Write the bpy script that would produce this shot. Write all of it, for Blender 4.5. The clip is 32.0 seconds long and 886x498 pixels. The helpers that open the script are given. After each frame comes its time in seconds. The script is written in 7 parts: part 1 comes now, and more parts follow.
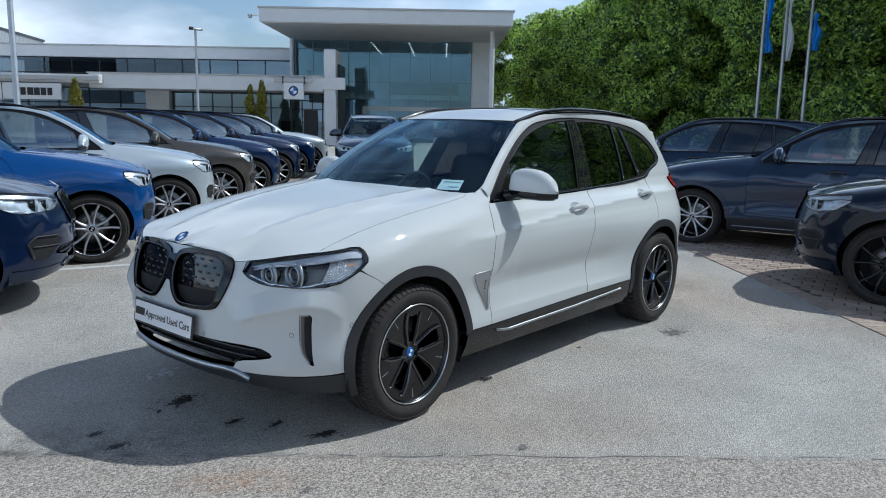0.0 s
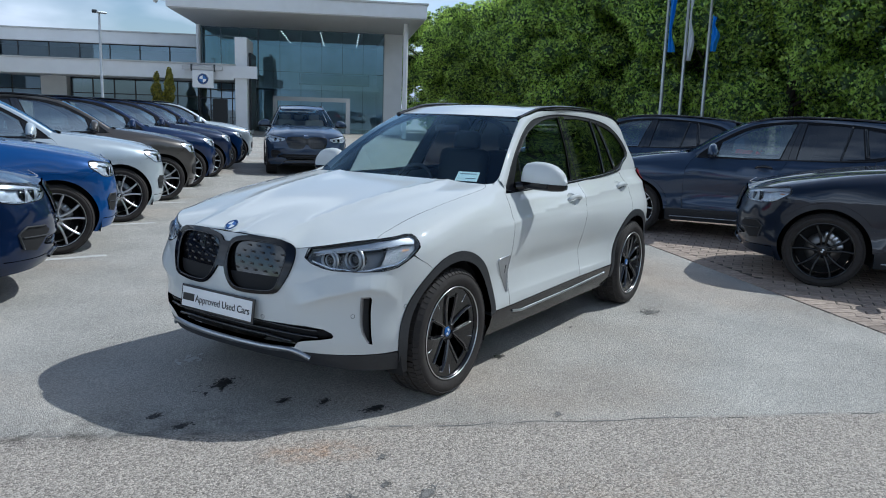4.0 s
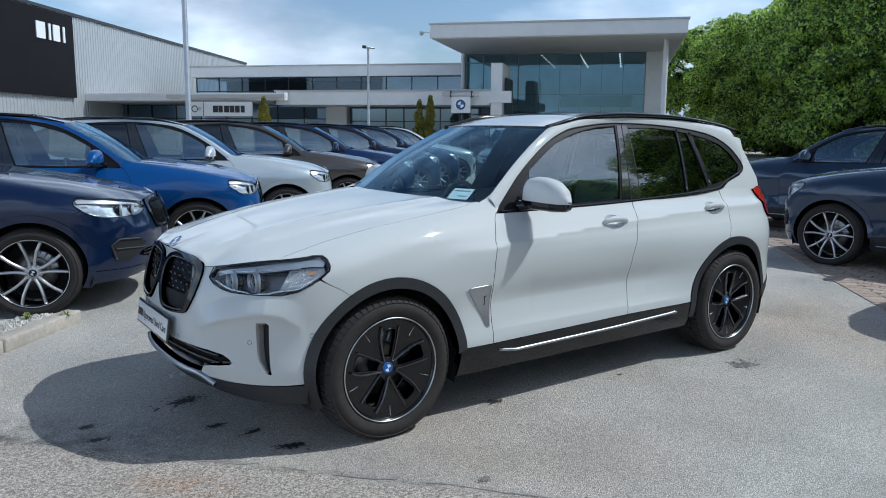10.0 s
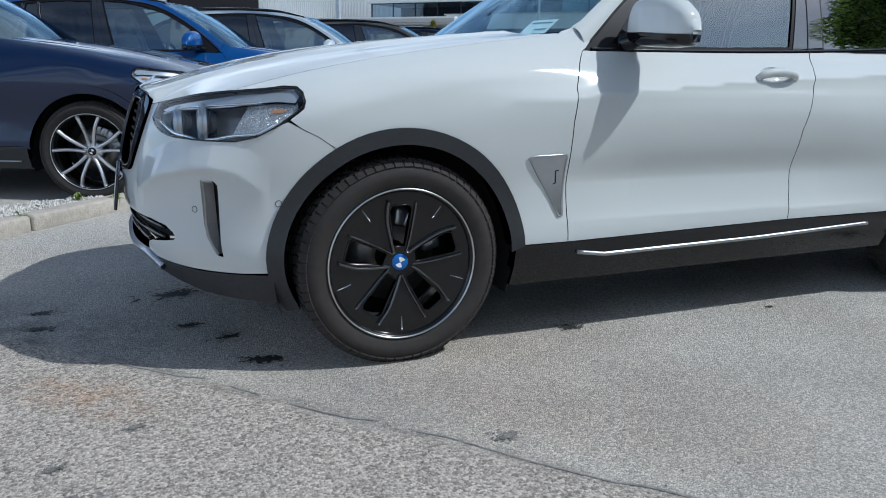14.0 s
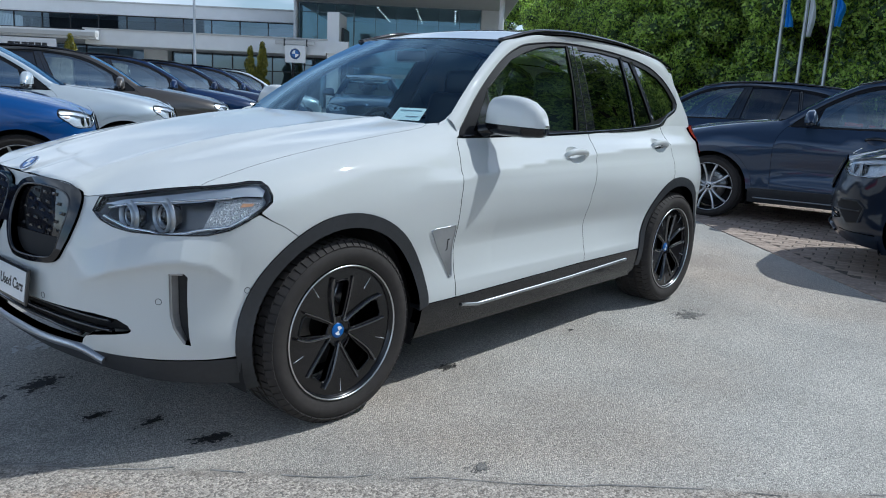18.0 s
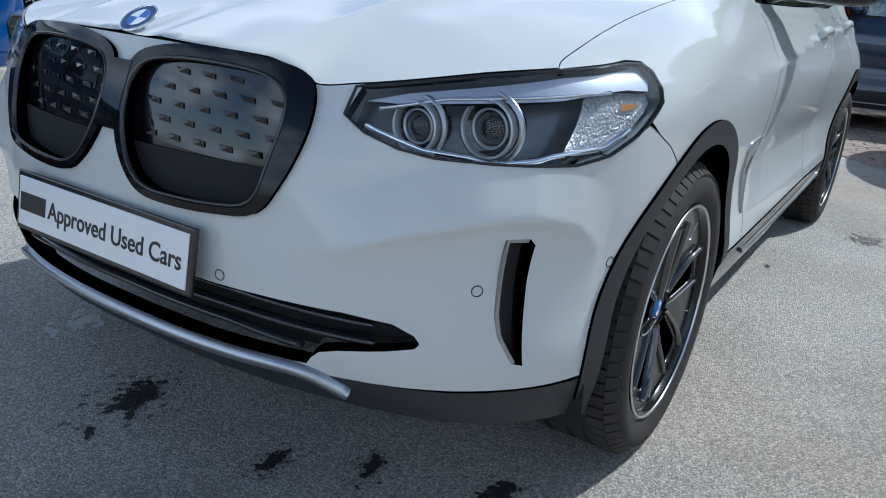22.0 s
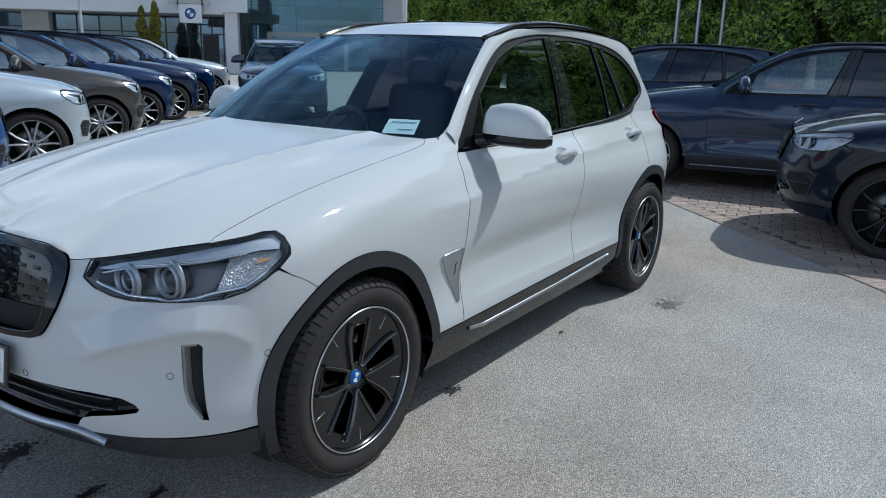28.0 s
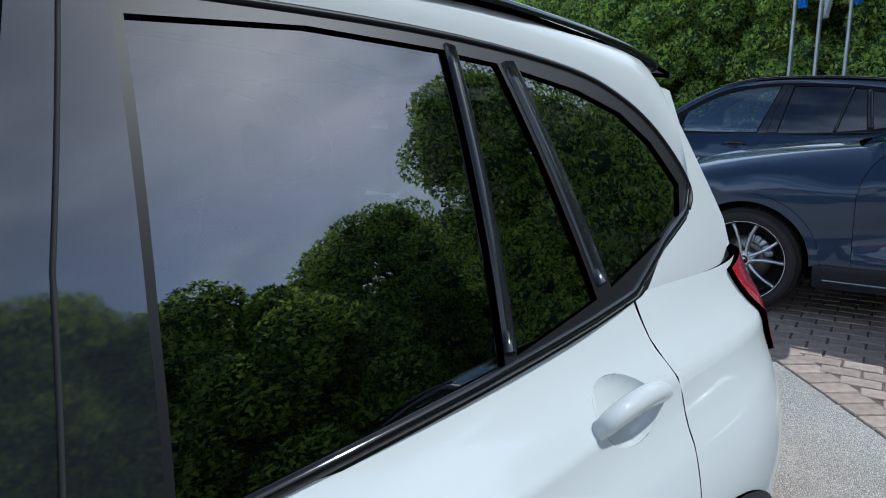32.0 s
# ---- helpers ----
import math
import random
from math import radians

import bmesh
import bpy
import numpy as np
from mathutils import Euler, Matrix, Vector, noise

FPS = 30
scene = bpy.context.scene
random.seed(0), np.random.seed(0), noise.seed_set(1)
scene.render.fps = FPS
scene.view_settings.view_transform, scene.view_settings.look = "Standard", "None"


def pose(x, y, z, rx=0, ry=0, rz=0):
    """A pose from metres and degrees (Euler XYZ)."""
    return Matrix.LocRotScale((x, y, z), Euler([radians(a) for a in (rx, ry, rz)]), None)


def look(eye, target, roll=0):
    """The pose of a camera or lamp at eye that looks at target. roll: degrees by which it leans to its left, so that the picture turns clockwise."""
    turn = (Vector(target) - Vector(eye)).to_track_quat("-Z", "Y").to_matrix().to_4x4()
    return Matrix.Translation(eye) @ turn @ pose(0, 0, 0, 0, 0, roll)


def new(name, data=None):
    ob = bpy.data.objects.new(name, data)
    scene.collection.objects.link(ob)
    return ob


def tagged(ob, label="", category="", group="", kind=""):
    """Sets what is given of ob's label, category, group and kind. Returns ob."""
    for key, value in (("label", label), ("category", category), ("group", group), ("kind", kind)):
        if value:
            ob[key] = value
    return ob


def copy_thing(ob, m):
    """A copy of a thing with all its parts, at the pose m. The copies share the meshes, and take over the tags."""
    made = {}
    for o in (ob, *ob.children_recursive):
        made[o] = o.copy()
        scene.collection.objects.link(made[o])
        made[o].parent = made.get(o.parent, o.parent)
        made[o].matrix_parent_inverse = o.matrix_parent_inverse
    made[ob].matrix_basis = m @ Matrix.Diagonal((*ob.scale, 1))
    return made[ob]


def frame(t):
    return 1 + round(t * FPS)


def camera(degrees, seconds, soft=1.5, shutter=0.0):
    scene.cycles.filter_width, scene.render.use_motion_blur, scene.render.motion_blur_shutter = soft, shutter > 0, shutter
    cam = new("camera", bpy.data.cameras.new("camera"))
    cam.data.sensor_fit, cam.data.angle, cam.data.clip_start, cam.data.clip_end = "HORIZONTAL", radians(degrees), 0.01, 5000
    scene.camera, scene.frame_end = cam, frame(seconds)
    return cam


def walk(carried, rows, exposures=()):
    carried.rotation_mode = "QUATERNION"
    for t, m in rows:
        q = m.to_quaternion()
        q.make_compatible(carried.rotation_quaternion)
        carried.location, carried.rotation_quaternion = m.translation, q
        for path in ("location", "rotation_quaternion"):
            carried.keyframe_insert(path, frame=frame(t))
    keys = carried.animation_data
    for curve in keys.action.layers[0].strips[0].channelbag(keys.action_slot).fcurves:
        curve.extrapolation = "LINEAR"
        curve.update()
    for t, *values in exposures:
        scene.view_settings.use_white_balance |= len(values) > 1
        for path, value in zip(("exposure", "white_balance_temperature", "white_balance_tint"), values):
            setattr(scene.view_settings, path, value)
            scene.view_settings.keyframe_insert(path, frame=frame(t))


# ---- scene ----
cam = camera(60.6, 32.0, 1.0)
EXPOSURES = ((0.0, 0.01, 5540, 6), (18.0, 0.1, 5520, 6), (21.0, 0.21, 5360, 6), (23.0, 0.21, 5480, 6), (24.0, -0.0, 5210, 6), (25.0, -0.04, 5230, 6), (26.5, -0.11, 5390, 6), (29.0, 0.01, 5460, 6), (30.0, 0.03, 5300, 6), (31.0, 0.0, 5420, 6), (32.0, 0.2, 5450, 6))
PATH = [
    (0, (-2.833, -3.573, 1.586), (-1.346, -2.277, 1.253), 1.0),
    (0.5, (-2.909, -3.462, 1.6), (-1.365, -2.237, 1.263), 1.4),
    (1, (-2.971, -3.374, 1.596), (-1.37, -2.228, 1.245), 2.1),
    (1.5, (-3.032, -3.359, 1.606), (-1.4, -2.257, 1.254), 2.4),
    (2, (-3.17, -3.373, 1.604), (-1.529, -2.284, 1.254), 2.3),
    (2.5, (-3.316, -3.372, 1.602), (-1.676, -2.281, 1.254), 2.0),
    (3, (-3.421, -3.309, 1.606), (-1.78, -2.219, 1.26), 2.1),
    (3.5, (-3.511, -3.233, 1.6), (-1.871, -2.142, 1.254), 2.0),
    (5.5, (-3.563, -3.163, 1.585), (-1.924, -2.071, 1.234), 1.7),
    (6, (-3.459, -3.25, 1.592), (-1.824, -2.152, 1.241), 1.6),
    (6.5, (-3.344, -3.38, 1.603), (-1.729, -2.252, 1.254), 1.3),
    (7, (-3.226, -3.465, 1.602), (-1.632, -2.305, 1.252), 1.0),
    (7.5, (-3.012, -3.60, 1.605), (-1.505, -2.33, 1.268), 0.1),
    (8, (-2.834, -3.735, 1.604), (-1.404, -2.377, 1.272), -0.4),
    (8.5, (-2.618, -3.925, 1.595), (-1.268, -2.486, 1.268), -0.8),
    (9, (-2.425, -4.012, 1.574), (-1.121, -2.532, 1.245), -0.8),
    (9.5, (-2.178, -4.033, 1.576), (-0.916, -2.515, 1.253), -0.5),
    (10, (-1.931, -4.087, 1.555), (-0.788, -2.474, 1.25), 0.5),
    (10.5, (-1.670, -4.075, 1.457), (-0.650, -2.389, 1.113), 1.7),
    (11, (-1.472, -3.836, 1.283), (-0.515, -2.139, 0.832), 1.6),
    (11.5, (-1.313, -3.607, 1.155), (-0.385, -1.909, 0.65), 1.8),
    (12, (-1.145, -3.487, 1.066), (-0.238, -1.773, 0.581), 2.1),
    (12.5, (-1.050, -3.405, 1.036), (-0.206, -1.655, 0.563), 1.9),
    (13, (-0.966, -3.369, 1.029), (-0.198, -1.584, 0.556), 1.5),
    (13.5, (-0.887, -3.343, 1.022), (-0.164, -1.538, 0.553), 0.8),
    (14, (-0.844, -3.346, 1.048), (-0.108, -1.548, 0.574), 0.9),
    (14.5, (-0.95, -3.44, 1.157), (-0.128, -1.686, 0.663), 0.6),
    (15, (-1.226, -3.652, 1.379), (-0.266, -1.971, 0.879), 0.5),
    (15.5, (-1.448, -3.818, 1.486), (-0.361, -2.209, 1.006), 0.5),
    (17.5, (-1.968, -3.43, 1.385), (-0.583, -2.04, 0.981), 2.7),
    (18, (-1.89, -3.08, 1.296), (-0.416, -1.782, 0.897), 2.8),
    (18.5, (-1.92, -2.715, 1.238), (-0.361, -1.557, 0.761), 2.8),
    (19, (-1.87, -2.415, 1.227), (-0.263, -1.36, 0.676), 3.5),
    (19.5, (-1.821, -2.044, 1.269), (-0.184, -1.059, 0.676), 4.4),
    (20, (-1.821, -1.641, 1.222), (-0.176, -0.68, 0.611), 4.3),
    (20.5, (-1.688, -1.367, 1.087), (-0.045, -0.407, 0.472), 4.3),
    (21, (-1.538, -1.268, 1.014), (0.104, -0.311, 0.39), 4.3),
    (21.5, (-1.599, -1.302, 1.025), (0.037, -0.351, 0.377), 4.7),
    (22, (-1.772, -1.35, 1.073), (-0.168, -0.349, 0.422), 4.9),
    (22.5, (-1.855, -1.342, 1.164), (-0.306, -0.245, 0.534), 5.1),
    (23, (-1.75, -1.259, 1.179), (-0.314, -0.006, 0.572), 5.6),
    (23.5, (-1.585, -1.163, 1.149), (-0.231, 0.183, 0.556), 5.3),
    (24, (-1.494, -1.040, 1.090), (-0.169, 0.340, 0.507), 4.8),
    (24.5, (-1.546, -1.251, 1.214), (-0.241, 0.125, 0.58), 4.0),
    (25, (-1.718, -1.599, 1.396), (-0.279, -0.364, 0.758), 4.5),
    (25.5, (-1.863, -1.824, 1.498), (-0.302, -0.734, 0.885), 4.8),
    (26, (-2.016, -2.051, 1.568), (-0.355, -1.084, 1.017), 4.7),
    (26.5, (-2.093, -2.291, 1.592), (-0.389, -1.335, 1.163), 2.9),
    (28.5, (-1.736, -2.585, 1.509), (-0.158, -1.469, 0.997), 1.0),
    (29, (-1.218, -2.49, 1.577), (0.439, -1.443, 1.179), 2.1),
    (29.5, (-0.676, -2.388, 1.608), (1.036, -1.388, 1.354), 2.8),
    (30, (-0.171, -2.182, 1.587), (1.552, -1.195, 1.364), 2.3),
    (30.5, (0.342, -1.985, 1.560), (2.038, -0.954, 1.325), 1.3),
    (31, (0.904, -1.672, 1.508), (2.557, -0.589, 1.208), 0.4),
    (31.5, (1.326, -1.49, 1.520), (2.922, -0.344, 1.170), -1.0),
    (32, (1.707, -1.356, 1.51), (3.163, -0.043, 1.115), 0.2),
]
walk(cam, [(t, look(eye, target, roll)) for t, eye, target, roll in PATH], exposures=EXPOSURES)

# ---- light ----
SUN_DIR = Vector((0.315, -0.185, 0.43)).normalized()
sun = new("sun", bpy.data.lights.new("sun", "SUN"))
sun.data.energy, sun.data.angle, sun.data.color = 3.2, radians(0.6), (1.0, 0.945, 0.85)
sun.matrix_world = look(SUN_DIR * 60, (0, 0, 0))


def make_world():
    w = bpy.data.worlds.new("sky")
    w.use_nodes = True
    nt = w.node_tree
    nt.nodes.clear()
    N, L = nt.nodes.new, nt.links.new
    sky = N("ShaderNodeTexSky")
    sky.sky_type, sky.sun_disc = "NISHITA", False
    sky.dust_density, sky.air_density = 1.3, 0.95
    sky.sun_elevation = math.asin(SUN_DIR.z)
    sky.sun_rotation = math.atan2(SUN_DIR.x, SUN_DIR.y)
    co = N("ShaderNodeTexCoord")
    mp = N("ShaderNodeMapping")
    mp.inputs["Scale"].default_value = (1.0, 1.0, 2.6)
    L(co.outputs["Generated"], mp.inputs["Vector"])
    n1 = N("ShaderNodeTexNoise")
    n1.inputs["Scale"].default_value, n1.inputs["Detail"].default_value = 2.6, 5
    n1.inputs["Roughness"].default_value = 0.5
    L(mp.outputs["Vector"], n1.inputs["Vector"])
    r1 = N("ShaderNodeValToRGB")
    r1.color_ramp.elements[0].position, r1.color_ramp.elements[1].position = 0.40, 0.56
    L(n1.outputs["Fac"], r1.inputs["Fac"])
    n2 = N("ShaderNodeTexNoise")
    n2.inputs["Scale"].default_value, n2.inputs["Detail"].default_value = 4.5, 6
    L(mp.outputs["Vector"], n2.inputs["Vector"])
    r2 = N("ShaderNodeValToRGB")
    r2.color_ramp.elements[0].position, r2.color_ramp.elements[1].position = 0.35, 0.7
    r2.color_ramp.elements[0].color, r2.color_ramp.elements[1].color = (3.9, 4.3, 5.0, 1), (9.6, 10.0, 10.6, 1)
    L(n2.outputs["Fac"], r2.inputs["Fac"])
    mix = N("ShaderNodeMix")
    mix.data_type = "RGBA"
    sz = N("ShaderNodeSeparateXYZ")
    L(co.outputs["Generated"], sz.inputs[0])
    hi = N("ShaderNodeMapRange")
    hi.inputs["From Min"].default_value, hi.inputs["From Max"].default_value = 0.45, 0.95
    hi.inputs["To Min"].default_value, hi.inputs["To Max"].default_value = 1.0, 0.08
    L(sz.outputs["Z"], hi.inputs["Value"])
    cov = N("ShaderNodeMath")
    cov.operation = "MULTIPLY"
    L(r1.outputs["Color"], cov.inputs[0])
    L(hi.outputs["Result"], cov.inputs[1])
    L(cov.outputs[0], mix.inputs["Factor"])
    L(sky.outputs["Color"], mix.inputs["A"])
    L(r2.outputs["Color"], mix.inputs["B"])
    dot = N("ShaderNodeVectorMath")
    dot.operation = "DOT_PRODUCT"
    dot.inputs[1].default_value = SUN_DIR
    L(co.outputs["Generated"], dot.inputs[0])
    glow = N("ShaderNodeMapRange")
    glow.inputs["From Min"].default_value, glow.inputs["From Max"].default_value = 0.15, 1.0
    glow.inputs["To Min"].default_value, glow.inputs["To Max"].default_value = 1.0, 1.55
    L(dot.outputs["Value"], glow.inputs["Value"])
    lit = N("ShaderNodeMix")
    lit.data_type, lit.blend_type = "RGBA", "MULTIPLY"
    lit.inputs["Factor"].default_value = 1
    L(mix.outputs["Result"], lit.inputs["A"])
    back = N("ShaderNodeMapRange")
    back.inputs["From Min"].default_value, back.inputs["From Max"].default_value = 0.0, -1.0
    back.inputs["To Min"].default_value, back.inputs["To Max"].default_value = 0.0, 1.5
    L(dot.outputs["Value"], back.inputs["Value"])
    both = N("ShaderNodeMath")
    L(glow.outputs["Result"], both.inputs[0])
    L(back.outputs["Result"], both.inputs[1])
    deep, fall = N("ShaderNodeMapRange"), N("ShaderNodeMath")
    fall.operation = "MULTIPLY"
    deep.inputs["From Min"].default_value, deep.inputs["From Max"].default_value = 0.42, 0.90
    deep.inputs["To Min"].default_value, deep.inputs["To Max"].default_value = 1.0, 0.40
    L(sz.outputs["Z"], deep.inputs["Value"])
    L(both.outputs[0], fall.inputs[0])
    L(deep.outputs["Result"], fall.inputs[1])
    L(fall.outputs[0], lit.inputs["B"])
    bg = N("ShaderNodeBackground")
    bg.inputs["Strength"].default_value = 0.112
    L(lit.outputs["Result"], bg.inputs["Color"])
    out = N("ShaderNodeOutputWorld")
    L(bg.outputs["Background"], out.inputs["Surface"])
    scene.world = w


make_world()

# ---- materials ----


def mat(name, color, rough=0.5, metal=0.0, coat=0.0, noise_amt=0.0, noise_scale=20.0, bump=0.0, bump_scale=200.0, spec=0.5, coat_rough=0.03,
        transmission=0.0, emit=None, alpha=1.0, rough_var=0.0):
    m = bpy.data.materials.new(name)
    m.use_nodes = True
    nt = m.node_tree
    b = nt.nodes["Principled BSDF"]
    b.inputs["Base Color"].default_value = (*color, 1)
    b.inputs["Roughness"].default_value, b.inputs["Metallic"].default_value = rough, metal
    b.inputs["Coat Weight"].default_value, b.inputs["Coat Roughness"].default_value = coat, coat_rough
    b.inputs["Specular IOR Level"].default_value = spec
    b.inputs["Transmission Weight"].default_value = transmission
    if emit:
        b.inputs["Emission Color"].default_value, b.inputs["Emission Strength"].default_value = (*color, 1), emit
    N, L = nt.nodes.new, nt.links.new
    co = N("ShaderNodeTexCoord")
    if noise_amt:
        a, c = N("ShaderNodeTexNoise"), N("ShaderNodeTexNoise")
        a.inputs["Scale"].default_value, a.inputs["Detail"].default_value = noise_scale, 6
        c.inputs["Scale"].default_value, c.inputs["Detail"].default_value = noise_scale * 0.11, 4
        ad = N("ShaderNodeMath")
        ad.operation = "ADD"
        for k, n in enumerate((a, c)):
            L(co.outputs["Object"], n.inputs["Vector"])
            L(n.outputs["Fac"], ad.inputs[k])
        mr = N("ShaderNodeMapRange")
        mr.inputs["From Min"].default_value, mr.inputs["From Max"].default_value = 0.6, 1.4
        mr.inputs["To Min"].default_value, mr.inputs["To Max"].default_value = 1 - noise_amt, 1 + noise_amt
        L(ad.outputs[0], mr.inputs["Value"])
        mx = N("ShaderNodeMix")
        mx.data_type, mx.blend_type = "RGBA", "MULTIPLY"
        mx.inputs["Factor"].default_value = 1
        mx.inputs["A"].default_value = (*color, 1)
        L(mr.outputs["Result"], mx.inputs["B"])
        L(mx.outputs["Result"], b.inputs["Base Color"])
        if rough_var:
            m2 = N("ShaderNodeMapRange")
            m2.inputs["From Min"].default_value, m2.inputs["From Max"].default_value = 0.6, 1.4
            m2.inputs["To Min"].default_value, m2.inputs["To Max"].default_value = rough - rough_var, rough + rough_var
            L(ad.outputs[0], m2.inputs["Value"])
            L(m2.outputs["Result"], b.inputs["Roughness"])
    if bump:
        n = N("ShaderNodeTexNoise")
        n.inputs["Scale"].default_value, n.inputs["Detail"].default_value = bump_scale, 5
        L(co.outputs["Object"], n.inputs["Vector"])
        bp = N("ShaderNodeBump")
        bp.inputs["Strength"].default_value, bp.inputs["Distance"].default_value = bump, 0.01
        L(n.outputs["Fac"], bp.inputs["Height"])
        L(bp.outputs["Normal"], b.inputs["Normal"])
    return m


def glass(name, tint, f0=0.04, gloss=(1, 1, 1)):
    """Thin glazing: see-through in its tint, glossy by the angle alike from both sides."""
    m = bpy.data.materials.new(name)
    m.use_nodes = True
    nt = m.node_tree
    nt.nodes.clear()
    N, L = nt.nodes.new, nt.links.new
    tr, gl, lw, mx, out = (N("ShaderNode" + k) for k in ("BsdfTransparent", "BsdfGlossy", "LayerWeight", "MixShader", "OutputMaterial"))
    pw, ma = N("ShaderNodeMath"), N("ShaderNodeMath")
    pw.operation, ma.operation = "POWER", "MULTIPLY_ADD"
    pw.inputs[1].default_value = 5
    ma.inputs[1].default_value, ma.inputs[2].default_value = 1 - f0, f0
    tr.inputs["Color"].default_value = (*tint, 1)
    gl.inputs["Roughness"].default_value = 0.005
    gl.inputs["Color"].default_value = (*gloss, 1)
    lw.inputs["Blend"].default_value = 0.5
    L(lw.outputs["Facing"], pw.inputs[0])
    L(pw.outputs[0], ma.inputs[0])
    L(ma.outputs[0], mx.inputs[0])
    L(tr.outputs[0], mx.inputs[1])
    L(gl.outputs[0], mx.inputs[2])
    L(mx.outputs[0], out.inputs["Surface"])
    return m


def flake_paint(name, color, metal=0.35, rough=0.34):
    """Metallic lacquer: flakes under a clear coat, with a little dust."""
    m = mat(name, color, rough=rough, metal=metal, coat=1.0, coat_rough=0.02, spec=0.15)
    nt = m.node_tree
    N, L = nt.nodes.new, nt.links.new
    b = nt.nodes["Principled BSDF"]
    co, v, d = N("ShaderNodeTexCoord"), N("ShaderNodeTexNoise"), N("ShaderNodeTexNoise")
    v.inputs["Scale"].default_value, v.inputs["Detail"].default_value = 900, 2
    d.inputs["Scale"].default_value, d.inputs["Detail"].default_value = 3, 5
    L(co.outputs["Object"], v.inputs["Vector"])
    L(co.outputs["Object"], d.inputs["Vector"])
    bp = N("ShaderNodeBump")
    bp.inputs["Strength"].default_value, bp.inputs["Distance"].default_value = 0.05, 0.002
    L(v.outputs["Fac"], bp.inputs["Height"])
    L(bp.outputs["Normal"], b.inputs["Normal"])
    mr = N("ShaderNodeMapRange")
    mr.inputs["To Min"].default_value, mr.inputs["To Max"].default_value = 0.01, 0.06
    L(d.outputs["Fac"], mr.inputs["Value"])
    L(mr.outputs["Result"], b.inputs["Coat Roughness"])
    return m


M_WHITE = flake_paint("pearl_white_paint", (0.56, 0.582, 0.578), 0.0, 0.55)
M_WHITE.node_tree.nodes["Principled BSDF"].inputs["Coat Weight"].default_value = 0.9
M_WHITE.node_tree.nodes["Principled BSDF"].inputs["Specular IOR Level"].default_value = 0.0
M_CLAD = mat("black_plastic", (0.022, 0.024, 0.028), 0.55, noise_amt=0.25, noise_scale=60, bump=0.08, bump_scale=900)
M_GLOSSBLACK = mat("gloss_black", (0.006, 0.006, 0.008), 0.07)
M_KIDNEY = mat("piano_black_surround", (0.004, 0.004, 0.006), 0.04, spec=0.32)
M_TRIM = mat("satin_black_trim", (0.014, 0.015, 0.018), 0.14, spec=0.7)
M_FRAME = mat("window_rubber_black", (0.010, 0.010, 0.012), 0.45, spec=0.18)
M_BUCKET2 = mat("lamp_bucket_grey", (0.11, 0.115, 0.125), 0.25, metal=0.5, noise_amt=0.3, noise_scale=30)
M_BROW = mat("lamp_light_guide", (0.50, 0.53, 0.57), 0.28, metal=0.6, noise_amt=0.12, noise_scale=25)
M_SLOT = mat("slot_grey_plastic", (0.30, 0.29, 0.28), 0.4, noise_amt=0.15, noise_scale=40)
M_PRISM = mat("lamp_prism", (0.42, 0.44, 0.47), 0.15, metal=0.6, noise_amt=0.3, noise_scale=60, bump=1.0, bump_scale=160)
M_DARK = mat("dark_void", (0.006, 0.006, 0.007), 0.8)
M_TYRE = mat("tyre_rubber", (0.026, 0.022, 0.020), 0.8, noise_amt=0.35, noise_scale=25, bump=0.15, bump_scale=300)
M_BADGE = mat("badge_band_blue", (0.010, 0.045, 0.16), 0.25)
M_BADGE2 = mat("badge_blue", (0.012, 0.12, 0.42), 0.3)
M_GRILLE = mat("grille_gloss", (0.005, 0.005, 0.006), 0.02, spec=0.6)
M_RIMBLACK = mat("black_wheel_lacquer", (0.006, 0.006, 0.007), 0.2, coat=0.25, spec=0.35, noise_amt=0.2, noise_scale=30)
M_ALU = mat("machined_aluminium", (0.62, 0.62, 0.64), 0.28, metal=1.0, noise_amt=0.08, noise_scale=40)
M_LAMPBACK = mat("lamp_reflector", (0.52, 0.57, 0.63), 0.25, metal=0.3, noise_amt=0.4, noise_scale=25)
M_SATIN = mat("satin_silver", (0.42, 0.44, 0.47), 0.32, metal=0.9, noise_amt=0.06, noise_scale=50)
M_CHROME = mat("chrome", (0.80, 0.82, 0.85), 0.06, metal=1.0)
M_DISC = mat("brake_disc_steel", (0.22, 0.21, 0.20), 0.38, metal=0.9, noise_amt=0.3, noise_scale=40)
M_GLASS = glass("clear_car_glass", (0.62, 0.78, 0.78), 0.16, (0.84, 0.96, 1.0))
M_GLASS2 = glass("pale_car_glass", (0.72, 0.88, 0.88), 0.34, (0.85, 0.95, 1.0))
M_SCREEN = glass("windscreen_glass", (0.80, 0.90, 0.94), 0.075, (0.50, 0.76, 1.0))
M_PRIVACY = glass("privacy_glass", (0.09, 0.09, 0.095), 0.16, (0.95, 0.97, 1.0))
M_POST = mat("post_gloss_black", (0.012, 0.013, 0.016), 0.04, spec=1.0, coat=1.0)
M_LENS = glass("clear_lens", (0.95, 0.97, 0.98), 0.022)
M_RED = mat("red_lamp", (0.45, 0.012, 0.012), 0.1, coat=1.0)
M_WENAMEL = mat("white_enamel", (0.80, 0.82, 0.84), 0.3)
M_PLATE = mat("white_plate", (0.78, 0.79, 0.80), 0.3, coat=0.5)
M_INK = mat("black_ink", (0.015, 0.015, 0.017), 0.4)
M_SEAT = mat("black_leather", (0.022, 0.022, 0.024), 0.5, bump=0.2, bump_scale=150, noise_amt=0.2)
